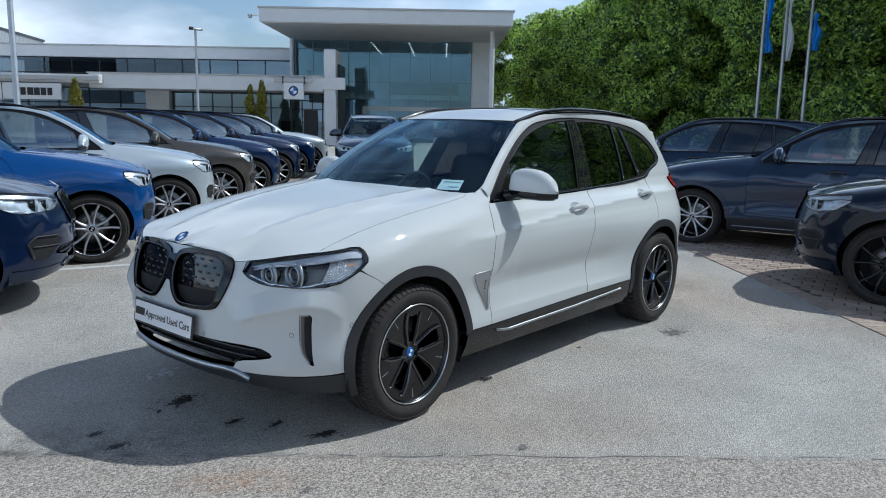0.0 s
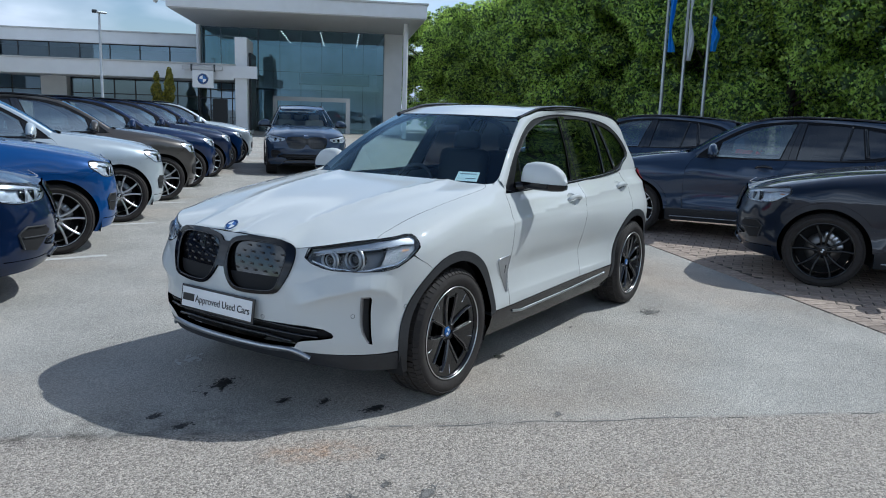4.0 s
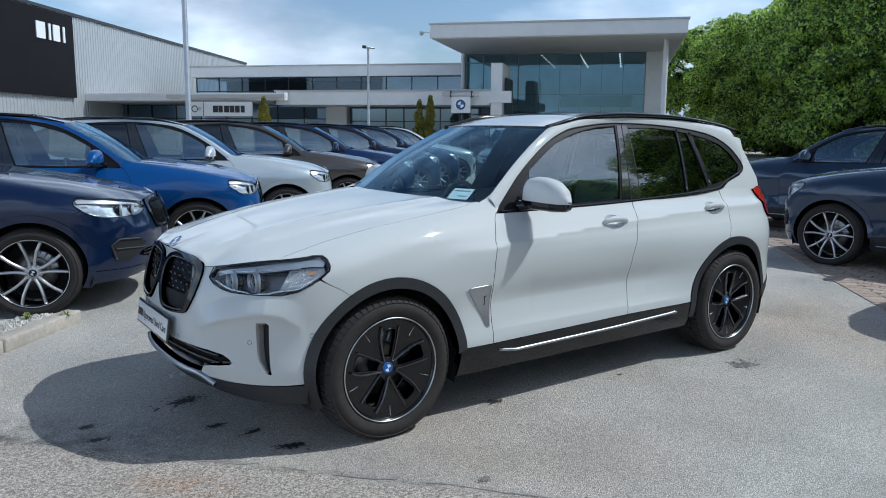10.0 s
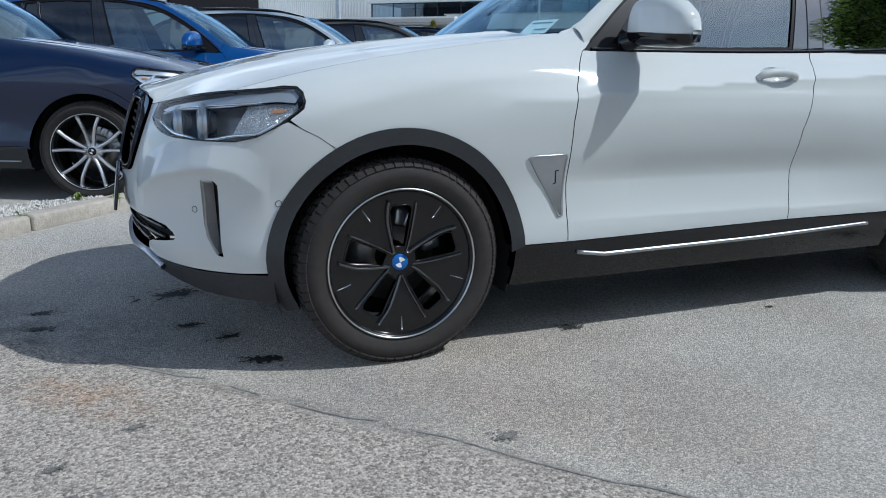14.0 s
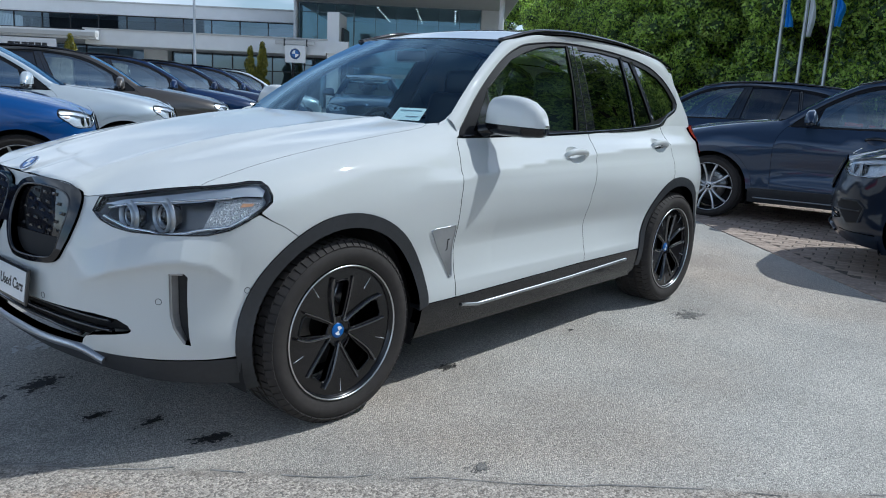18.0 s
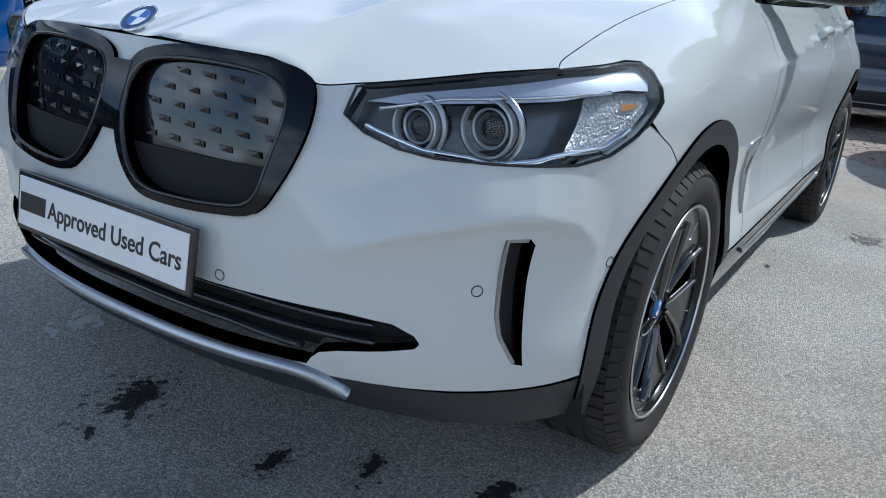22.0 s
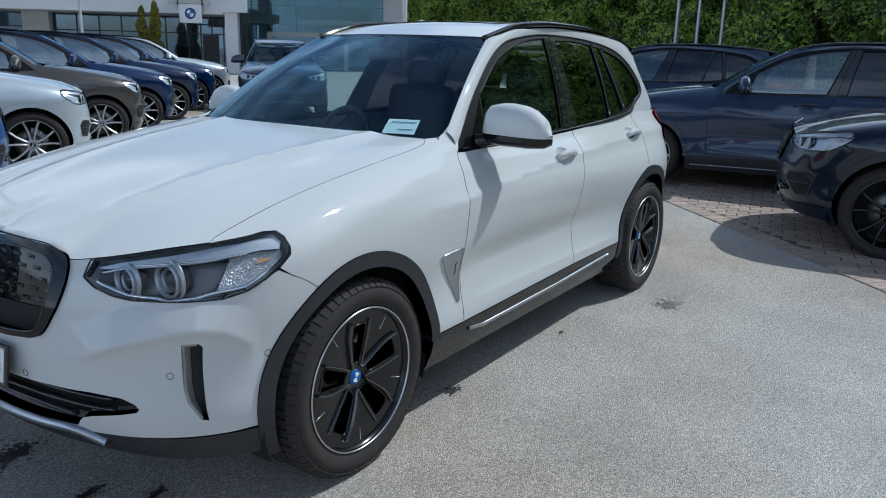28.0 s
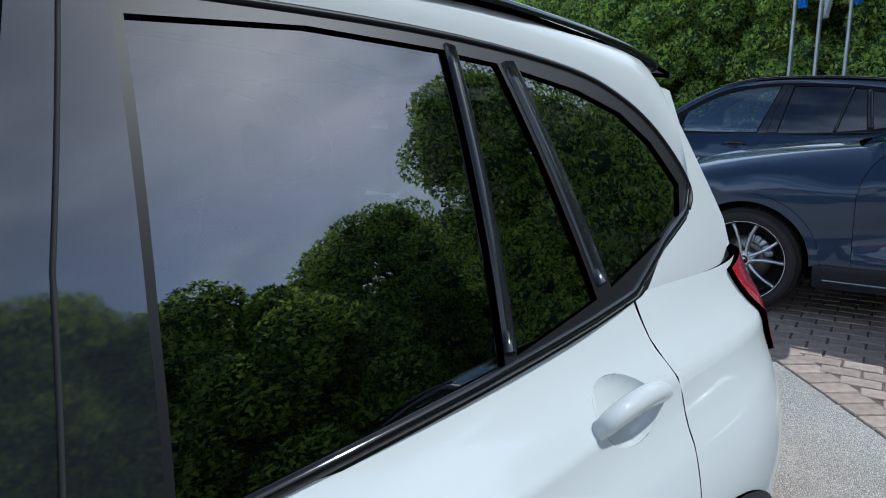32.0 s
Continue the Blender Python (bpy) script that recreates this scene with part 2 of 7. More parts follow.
M_CREAM = mat("pale_leather", (0.42, 0.38, 0.32), 0.5, bump=0.2, bump_scale=150, noise_amt=0.1)
M_PAPER = mat("pale_paper", (0.72, 0.88, 0.84), 0.7)
M_AMBER = mat("amber_reflector", (0.42, 0.20, 0.09), 0.2, coat=1.0)

# ---- mesh helpers ----


def part(name, bm, material, parent, label="", smooth=True):
    me = bpy.data.meshes.new(name)
    bm.to_mesh(me)
    bm.free()
    for p in me.polygons:
        p.use_smooth = smooth
    me.materials.append(material)
    ob = new(name, me)
    ob.parent = parent
    return tagged(ob, label)


def meshpart(name, verts, faces, material, parent, label="", smooth=True, normals=None):
    me = bpy.data.meshes.new(name)
    me.from_pydata([tuple(v) for v in verts], [], [tuple(int(i) for i in f) for f in faces])
    me.update()
    if smooth:
        me.polygons.foreach_set("use_smooth", [True] * len(me.polygons))
    if normals is not None:
        me.normals_split_custom_set_from_vertices([tuple(n) for n in normals])
    me.materials.append(material)
    ob = new(name, me)
    ob.parent = parent
    return tagged(ob, label)


def add_box(bm, c, size, bevel=0.0, rot=None):
    """A box of that size about c, its edges rounded."""
    m = Matrix.Translation(c) @ (rot.to_4x4() if rot else Matrix.Identity(4)) @ Matrix.Diagonal((*size, 1))
    g = bmesh.ops.create_cube(bm, size=1, matrix=m)
    if bevel:
        es = list({e for v in g["verts"] for e in v.link_edges})
        bmesh.ops.bevel(bm, geom=es, offset=bevel, segments=2, affect="EDGES", profile=0.5)


def box_bm(c, size, bevel=0.0, rot=None):
    bm = bmesh.new()
    add_box(bm, c, size, bevel, rot)
    return bm


def lathe(profile, n=48, axis="y"):
    """Verts and faces of a profile of (radius, along) turned round the axis."""
    v, f = [], []
    for i in range(n):
        a = 2 * math.pi * i / n
        for r, h in profile:
            p = (r * math.cos(a), h, r * math.sin(a)) if axis == "y" else (r * math.cos(a), r * math.sin(a), h)
            v.append(p)
    k = len(profile)
    for i in range(n):
        j = (i + 1) % n
        for q in range(k - 1):
            f.append((i * k + q, i * k + q + 1, j * k + q + 1, j * k + q))
    return v, f


def tube(pts, r, n=8, closed=False):
    """Verts and faces of a tube along points; r is one radius or one for each."""
    P = [Vector(p) for p in pts]
    v, f, up = [], [], Vector((0.13, 0.2, 0.97)).normalized()
    for i, p in enumerate(P):
        a, b = P[i - 1] if i or closed else P[0], P[(i + 1) % len(P)] if i < len(P) - 1 or closed else P[-1]
        d = (b - a).normalized()
        s = d.cross(up).normalized()
        t = s.cross(d)
        rr = r[i] if isinstance(r, (list, tuple)) else r
        for k in range(n):
            w = 2 * math.pi * k / n
            v.append(p + rr * (math.cos(w) * s + math.sin(w) * t))
    m = len(P)
    for i in range(m if closed else m - 1):
        for k in range(n):
            a, b = i * n + k, i * n + (k + 1) % n
            c, d = ((i + 1) % m) * n + k, ((i + 1) % m) * n + (k + 1) % n
            f.append((a, c, d, b))
    if not closed:
        f.append(tuple(range(n)))
        f.append(tuple((m - 1) * n + k for k in reversed(range(n))))
    return v, f


def smooth_line(ctrl, n=12, closed=False):
    """Points of a smooth curve through the control points."""
    C = [np.array(c, float) for c in ctrl]
    m, out = len(C), []
    for i in range(m if closed else m - 1):
        p1, p2 = C[i], C[(i + 1) % m]
        p0 = C[i - 1] if closed or i else 2 * p1 - p2
        p3 = C[(i + 2) % m] if closed or i + 2 < m else 2 * p2 - p1
        for k in range(n):
            t = k / n
            out.append(0.5 * (2 * p1 + (p2 - p0) * t + (2 * p0 - 5 * p1 + 4 * p2 - p3) * t**2 + (3 * p1 - p0 - 3 * p2 + p3) * t**3))
    if not closed:
        out.append(C[-1])
    return [tuple(p) for p in out]


def inside(poly, x, y):
    """Which of the points lie in the polygon."""
    P = np.asarray(poly, float)
    a, b = P, np.roll(P, -1, 0)
    hit = np.zeros(len(x), bool)
    for (x1, y1), (x2, y2) in zip(a, b):
        if y1 != y2:
            hit ^= ((y1 > y) != (y2 > y)) & (x < (x2 - x1) * (y - y1) / (y2 - y1) + x1)
    return hit


def finer(poly, step):
    out = []
    for i, p in enumerate(poly):
        q = poly[(i + 1) % len(poly)]
        d = math.dist(p, q)
        n = max(1, round(d / step))
        out += [(p[0] + (q[0] - p[0]) * k / n, p[1] + (q[1] - p[1]) * k / n) for k in range(n)]
    return out

# ---- curved body surfaces ----


class Surf:
    """A surface given by a function of two numbers, with its outward normal."""

    def __init__(self, f, sign=1):
        self.f, self.sign = f, sign

    def at(self, a, b, off=0.0):
        a, b = np.atleast_1d(np.asarray(a, float)), np.atleast_1d(np.asarray(b, float))
        p, n = self.f(a, b), self.normal(a, b)
        return p + n * off

    def normal(self, a, b, h=2e-3):
        a, b = np.atleast_1d(np.asarray(a, float)), np.atleast_1d(np.asarray(b, float))
        n = np.cross(self.f(a + h, b) - self.f(a - h, b), self.f(a, b + h) - self.f(a, b - h))
        return self.sign * n / (np.linalg.norm(n, axis=1, keepdims=True) + 1e-12)


def patch_data(surf, outline, step, holes=(), thick=0.012, off=0.0, soft=None):
    """A sheet of the surface inside an outline, less its holes, with turned-in edges."""
    from mathutils import geometry
    loops = [finer(list(l), step) for l in (outline, *holes)]
    o = np.array(loops[0])
    gx = np.arange(o[:, 0].min() + step / 2, o[:, 0].max(), step)
    gy = np.arange(o[:, 1].min() + step / 2, o[:, 1].max(), step)
    X, Y = (g.ravel() for g in np.meshgrid(gx, gy))
    keep = inside(loops[0], X, Y)
    for l in loops[1:]:
        keep &= ~inside(l, X, Y)
    X, Y = X[keep], Y[keep]
    rim = np.concatenate([np.array(l) for l in loops])
    if len(X):
        near = np.full(len(X), 9.0)
        for k in range(0, len(rim), 200):
            near = np.minimum(near, np.hypot(X[:, None] - rim[None, k:k + 200, 0], Y[:, None] - rim[None, k:k + 200, 1]).min(1))
        X, Y = X[near > step * 0.55], Y[near > step * 0.55]
    pts = [Vector(p) for p in rim] + [Vector((x, y)) for x, y in zip(X, Y)]
    edges, k = [], 0
    for l in loops:
        edges += [(k + i, k + (i + 1) % len(l)) for i in range(len(l))]
        k += len(l)
    v2, _, f2, orig, _, _ = geometry.delaunay_2d_cdt(pts, edges, [], 0, 1e-6)
    A = np.array([tuple(v) for v in v2])
    F = np.array([tuple(f) for f in f2])
    c = A[F].mean(1)
    ok = inside(loops[0], c[:, 0], c[:, 1])
    for l in loops[1:]:
        ok &= ~inside(l, c[:, 0], c[:, 1])
    F = F[ok]
    P, Nn = surf.at(A[:, 0], A[:, 1], off), surf.normal(A[:, 0], A[:, 1])
    t = np.cross(P[F[:, 1]] - P[F[:, 0]], P[F[:, 2]] - P[F[:, 0]])
    flip = (t * Nn[F[:, 0]]).sum(1) < 0
    F[flip] = F[flip][:, ::-1]
    if soft:
        Nn = soft(P, Nn)
    V, NN, FF = [P], [Nn], [tuple(f) for f in F]
    base = len(P)
    if thick:
        for l in loops:
            L = np.array(l)
            top, bot, nn = surf.at(L[:, 0], L[:, 1], off), surf.at(L[:, 0], L[:, 1], off - thick), surf.normal(L[:, 0], L[:, 1])
            tan = np.roll(top, -1, 0) - np.roll(top, 1, 0)
            out = np.cross(tan, nn)
            out /= np.linalg.norm(out, axis=1, keepdims=True) + 1e-12
            m = len(L)
            V += [top, bot]
            NN += [out, out]
            FF += [(base + i, base + (i + 1) % m, base + m + (i + 1) % m, base + m + i) for i in range(m)]
            base += 2 * m
    return np.concatenate(V), FF, np.concatenate(NN)


def patch(name, surf, outline, material, parent, step=0.05, holes=(), thick=0.012, off=0.0, label="", soft=None):
    v, f, n = patch_data(surf, outline, step, holes, thick, off, soft)
    return meshpart(name, v, f, material, parent, label, True, n)


def strip(name, surf, line, width, material, parent, height=0.004, off=0.0, label="", closed=False):
    """A raised band of that width along a line on the surface."""
    L = np.array(finer(list(line), 0.03) if closed else finer(list(line), 0.03)[: -max(1, round(math.dist(line[-1], line[0]) / 0.03))] + [line[-1]])
    P, N = surf.at(L[:, 0], L[:, 1], off), surf.normal(L[:, 0], L[:, 1])
    d = np.roll(P, -1, 0) - np.roll(P, 1, 0)
    if not closed:
        d[0], d[-1] = P[1] - P[0], P[-1] - P[-2]
    s = np.cross(d, N)
    s /= np.linalg.norm(s, axis=1, keepdims=True) + 1e-12
    w = width / 2
    rows = [P + s * w - N * 0.004, P + s * w * 0.92 + N * height * 0.8, P + N * height, P - s * w * 0.92 + N * height * 0.8, P - s * w - N * 0.004]
    n, k = len(L), len(rows)
    V = np.stack(rows, 1).reshape(-1, 3)
    F = [(i * k + j, i * k + j + 1, ((i + 1) % n) * k + j + 1, ((i + 1) % n) * k + j) for i in range(n if closed else n - 1) for j in range(k - 1)]
    if not closed:
        F += [tuple(range(k)), tuple((n - 1) * k + j for j in reversed(range(k)))]
    return meshpart(name, V, F, material, parent, label)


def curve1(xs, ys):
    """A smooth function through the pairs."""
    P = np.array(smooth_line(list(zip(xs, ys)), 16))
    return lambda x: np.interp(x, P[:, 0], P[:, 1])


# Plan of the body at its widest: rounded nose, straight side, rounded tail. Front axle at x = 0.
HALF_W, NOSE_X, NOSE_A, TAIL_X, TAIL_A = 0.937, -0.90, 0.75, 3.865, 0.98
_th = np.linspace(0, np.pi / 2, 400)
_nose = np.stack([NOSE_X + NOSE_A * (1 - np.cos(_th) ** 0.8), HALF_W * np.sin(_th) ** 0.8], 1)
_mid = np.stack([np.linspace(NOSE_X + NOSE_A, TAIL_X - TAIL_A, 200)[1:-1], np.full(198, HALF_W)], 1)
_tail = np.stack([TAIL_X - TAIL_A * (1 - np.cos(_th[::-1]) ** 0.8), HALF_W * np.sin(_th[::-1]) ** 0.8], 1)
PLAN = np.concatenate([_nose, _mid, _tail])
PLAN_Q = np.r_[0, np.cumsum(np.hypot(*np.diff(PLAN, axis=0).T))]
_pd = np.gradient(PLAN, PLAN_Q, axis=0)
PLAN_N = np.stack([-_pd[:, 1], _pd[:, 0]], 1)
for _k in range(2):
    PLAN_N[:, _k] = np.convolve(np.pad(PLAN_N[:, _k], 8, mode="edge"), np.ones(17) / 17, "valid")
PLAN_N[0] = (-1, 0)
Q_END = PLAN_Q[-1]


def q_of_x(x):
    return np.interp(x, PLAN[:, 0], PLAN_Q)


nose_in = curve1([0.1, 0.22, 0.32, 0.42, 0.52, 0.64, 0.76, 0.88, 0.96, 1.05], [0.16, 0.11, 0.05, 0.012, 0.0, 0.004, 0.03, 0.072, 0.11, 0.2])
tail_in = curve1([0.1, 0.25, 0.40, 0.55, 0.70, 0.9, 1.1, 1.25, 1.45, 1.6], [0.14, 0.08, 0.02, 0.0, 0.02, 0.05, 0.09, 0.14, 0.27, 0.42])
side_up = curve1([0.15, 0.26, 0.34, 0.42, 0.52, 0.62, 0.74, 0.86, 0.93, 0.97, 1.02, 1.06, 1.10, 1.2, 1.4], [0.10, 0.055, 0.022, 0.012, 0.022, 0.022, 0.006, 0.002, 0.016, 0.036, 0.064, 0.092, 0.130, 0.19, 0.30])
side_in = curve1([0.15, 0.26, 0.34, 0.42, 0.52, 0.62, 0.74, 0.86, 0.97, 1.02, 1.10, 1.2, 1.4], [0.10, 0.055, 0.022, 0.012, 0.022, 0.022, 0.006, 0.0, 0.014, 0.024, 0.062, 0.12, 0.26])
wing_z = curve1([-0.95, -0.885, -0.868, -0.852, -0.825, -0.77, -0.71, -0.62, -0.45, -0.3, 0.0, 0.3, 0.62, 0.8],
                [0.935, 0.934, 0.922, 0.898, 0.908, 0.928, 0.944, 0.956, 0.972, 1.003, 1.066, 1.115, 1.158, 1.178])
belt_z = curve1([0.6, 0.8, 1.6, 2.4, 3.0, 3.4, 3.9], [1.104, 1.106, 1.113, 1.137, 1.172, 1.235, 1.25])


crease_z = curve1([-0.5, 0.2, 0.75, 1.5, 2.2, 2.8, 3.5], [0.84, 0.90, 0.945, 0.998, 1.025, 1.04, 1.05])


def edge_z(x):
    return np.where(np.asarray(x) < 0.78, wing_z(x), belt_z(x))


def shell(q, z):
    """Lower body: q runs along the plan from the nose, minus on the near side."""
    s = np.where(q < 0, -1.0, 1.0)
    a = np.abs(q)
    x, y = np.interp(a, PLAN_Q, PLAN[:, 0]), np.interp(a, PLAN_Q, PLAN[:, 1])
    nx, ny = np.interp(a, PLAN_Q, PLAN_N[:, 0]), np.interp(a, PLAN_Q, PLAN_N[:, 1])
    front = np.clip((-0.12 - x) / 0.78, 0, 1) ** 1.3
    back = np.clip((x - 3.0) / 0.86, 0, 1) ** 1.3
    top = z - wing_z(x)
    w = np.clip((x + 0.15) / 1.05, 0, 1)
    w = w * w * (3 - 2 * w)
    roll = np.clip((top + 0.13) / 0.13, 0, 2) ** 2 * 0.075 * (1 - w)
    door = np.where(z > 0.62, np.exp(-((z - 0.62) / 0.13) ** 2), np.clip((z - 0.47) / 0.15, 0, 1) ** 0.8) * 0.028 * np.clip((x - 0.45) / 0.5, 0, 1) * np.clip((2.45 - x) / 0.5, 0, 1)
    ridge = z - crease_z(x)
    crease = np.exp(-np.abs(ridge) / np.where(ridge > 0, 0.045, 0.050)) * 0.021 * np.clip((x - 0.25) / 0.6, 0, 1)
    ins = (side_in(z) * (1 - w) + side_up(z) * w) * (1 - 0.75 * front) * (1 - back) + roll * (1 - front) + door - crease
    up = np.clip((z - 0.78) / 0.24, 0, 1)
    ins = ins + 0.035 * np.clip((x - 1.9) / 0.8, 0, 1) * up * up * (3 - 2 * up) * (1 - back)
    brow = np.interp(a, (0.40, 0.53, 0.66, 0.80, 0.88, 0.97, 1.05), (0.630, 0.622, 0.672, 0.704, 0.710, 0.690, 0.640))
    low = np.clip((brow + 0.010 - z) / 0.034, 0, 1)
    low = low * low * (3 - 2 * low) * np.clip((z - 0.42) / 0.16, 0, 1) * np.clip((a - 0.47) / 0.16, 0, 1) * np.clip((1.06 - a) / 0.14, 0, 1)
    rise = z - brow
    gap = np.sqrt(rise**2 + 0.006**2) - 0.006
    shoulder = np.where(rise > 0, np.clip(1 - gap / 0.10, 0, 1), np.exp(-gap / 0.045))
    shoulder = shoulder * np.clip((a - 0.45) / 0.18, 0, 1) * np.clip((1.08 - a) / 0.20, 0, 1)
    ins = ins + 0.004 * low - 0.031 * shoulder
    x2 = x - nx * ins + front * nose_in(z) - back * tail_in(z)
    y2 = y - ny * ins
    return np.stack([x2, s * y2, z], 1)


SHELL = Surf(shell, -1)


def grille_plane(q, z):
    """The closed grille insert: stands more upright than the nose, so that it lies deeper towards its foot."""
    p = shell(q, z)
    p[:, 0] = 0.66 * p[:, 0] + 0.34 * shell(q, 0 * z + 0.912)[:, 0]
    return p


INSERT = Surf(grille_plane, -1)


_sq = PLAN_Q[: len(_nose) + len(_mid)]
_seam = shell(_sq, edge_z(np.interp(_sq, PLAN_Q, PLAN[:, 0])))


def seam_y(x):
    """Half width of the body at the bonnet's shut line."""
    return np.interp(x, _seam[:, 0], _seam[:, 1])


flat_edge = curve1([-0.95, -0.80, -0.62, -0.45, -0.3, 0.0, 0.3, 0.62, 0.8], [0.925, 0.93, 0.950, 0.972, 1.003, 1.066, 1.115, 1.158, 1.178])
bonnet_mid = curve1([-0.95, -0.79, -0.55, -0.2, 0.2, 0.6, 0.8], [0.90, 0.94, 1.010, 1.090, 1.148, 1.186, 1.195])


def bonnet_base(x, y):
    e = np.maximum(seam_y(x), 0.05)
    r = np.abs(y) / e
    z0 = flat_edge(x)
    z = z0 + (bonnet_mid(x) - z0) * (1 - np.clip(r, 0, 1.3) ** 2.4)
    c = 0.30 + 0.17 * (x + 0.8) / 1.4
    z = z + 0.010 * np.exp(-np.abs(np.abs(y) - c) / 0.05) * np.clip((x + 0.8) / 0.3, 0, 1)
    return z - 0.003 * np.exp(-((np.abs(y) - c - 0.11) / 0.07) ** 2) * np.clip((x + 0.7) / 0.3, 0, 1)


_sphi = np.arctan2(_seam[:, 1], 1.2 - _seam[:, 0])
_srad = np.hypot(_seam[:, 1], 1.2 - _seam[:, 0])
_sfix = _seam[:, 2] - bonnet_base(_seam[:, 0], _seam[:, 1])
_so = np.argsort(_sphi)


def bonnet(x, y):
    """The bonnet, brought down on its shut line round the rim."""
    phi = np.arctan2(np.abs(y), 1.2 - x)
    r = np.hypot(y, 1.2 - x) / np.interp(phi, _sphi[_so], _srad[_so])
    w = np.clip((r - 0.86) / 0.14, 0, 1.2)
    return np.stack([x, y, bonnet_base(x, y) + np.interp(phi, _sphi[_so], _sfix[_so]) * w**1.5], 1)


BONNET = Surf(bonnet, 1)


def soft_edge(P, N):
    """Round the turn from wing to bonnet: near it the normals meet half way."""
    s, x = np.where(P[:, 1] < 0, -1.0, 1.0), np.clip(P[:, 0], -0.54, 0.7)
    ys, zs, q = seam_y(x), edge_z(x), np.interp(x, _seam[:, 0], _sq)
    a, b = BONNET.normal(x, s * ys * 0.99), SHELL.normal(s * q, zs - 0.004)
    e = a + b
    e /= np.linalg.norm(e, axis=1, keepdims=True)
    w = np.clip(1 - np.hypot(np.abs(P[:, 1]) - ys, P[:, 2] - zs) / 0.085, 0, 1) * np.clip((P[:, 0] + 0.54) / 0.12, 0, 1)
    w = (w * w * (3 - 2 * w))[:, None]
    n = N * (1 - w) + e * w
    return n / np.linalg.norm(n, axis=1, keepdims=True)

# Greenhouse side: leans in with height, narrows to the tail.


def belt_w(x):
    return 0.792 - 0.008 * (x - 1.5) ** 2 - 0.05 * np.clip(x - 2.3, 0, 2) ** 2


def cabin(x, z):
    h = z - 1.10
    y = belt_w(x) - 0.34 * h - 0.24 * h**2
    return np.stack([x, -y, z], 1)


CABIN = Surf(cabin, 1)
CABIN_R = Surf(lambda x, z: cabin(x, z) * (1, -1, 1), -1)


def screen(y, t):
    """Windscreen: t runs from the scuttle up to the roof."""
    w = 0.775 - 0.225 * t
    x = (0.58 + 0.20 * np.abs(y) ** 2.2) * (1 - t) + (1.27 + 0.20 * np.abs(y) ** 2) * t
    z = (1.162 - 0.03 * np.abs(y) ** 2) * (1 - t) + (1.598 - 0.012 * np.abs(y) ** 2) * t + 0.030 * np.sin(np.pi * np.clip(t, 0, 1))
    return np.stack([x, y * w / 0.735, z], 1)


SCREEN = Surf(screen, -1)
top_z = curve1([1.0, 1.25, 1.45, 1.7, 2.1, 2.7, 3.2, 3.5, 3.7], [1.54, 1.590, 1.632, 1.678, 1.700, 1.688, 1.640, 1.595, 1.55])


def roof(x, y):
    return np.stack([x, y, top_z(x) - 0.10 * np.abs(y) ** 2.2], 1)


ROOF = Surf(roof, 1)

# ---- car parts ----


def q_of_y(y):
    n = len(_nose)
    return float(np.interp(y, PLAN[:n, 1], PLAN_Q[:n]))


def qx(x):
    return float(q_of_x(x))


def arc(cx, cz, r, a0, a1, n=24):
    return [(cx + r * math.cos(radians(a0 + (a1 - a0) * i / n)), cz + r * math.sin(radians(a0 + (a1 - a0) * i / n))) for i in range(n + 1)]


def side(pts, s=-1):
    """Side-view points (x, z) as places on the shell of one side."""
    return [(s * qx(x), z) for x, z in pts]


AXLE_Z, BASE, ARCH = 0.364, 2.864, 0.470
LAMP_LOW = [(0.507, 0.855), (0.547, 0.830), (0.605, 0.810), (0.66, 0.800), (0.745, 0.797)]
SEAM_1 = [(0.660, 0.40), (0.650, 0.62), (0.652, 0.85), (0.672, 0.97), (0.715, 1.06), (0.752, 1.106)]
SEAM_2 = [(1.755, 0.42), (1.772, 0.55), (1.775, 0.8), (1.83, 0.98), (1.87, 1.06), (1.90, 1.12)]
SEAM_3 = [(2.79, 0.842), (2.845, 0.95), (2.868, 1.02), (2.885, 1.10), (2.90, 1.168)]


def edge_pts(x0, x1, drop, n=16):
    return [(x, float(edge_z(x)) - drop) for x in np.linspace(x0, x1, n)]


def lamp_outline(s):
    """Headlamp opening on the shell."""
    low = [(s * q_of_y(y), z) for y, z in LAMP_LOW] + side([(-0.567, 0.797), (-0.50, 0.813), (-0.44, 0.845)], s)
    tip = side([(-0.358, 0.905), (-0.352, 0.925), (-0.365, 0.955), (-0.39, 0.966)], s)
    top = [(s * qx(x), float(edge_z(x)) - 0.006) for x in (-0.45, -0.52, -0.60, -0.66, -0.72, -0.77, -0.81, -0.828)]
    return low + tip + top


KIDNEY_OUT = [(0.012, 0.82), (0.022, 0.878), (0.06, 0.912), (0.17, 0.931), (0.30, 0.930), (0.392, 0.922), (0.442, 0.908), (0.464, 0.88), (0.470, 0.835),
              (0.462, 0.785), (0.439, 0.725), (0.398, 0.666), (0.31, 0.650), (0.20, 0.645), (0.12, 0.652), (0.07, 0.686), (0.035, 0.735), (0.016, 0.785)]
KIDNEY_IN = [(0.032, 0.82), (0.043, 0.870), (0.088, 0.899), (0.205, 0.911), (0.345, 0.905), (0.408, 0.880), (0.424, 0.835), (0.414, 0.765), (0.388, 0.684),
             (0.31, 0.664), (0.20, 0.659), (0.130, 0.664), (0.080, 0.694), (0.045, 0.755)]


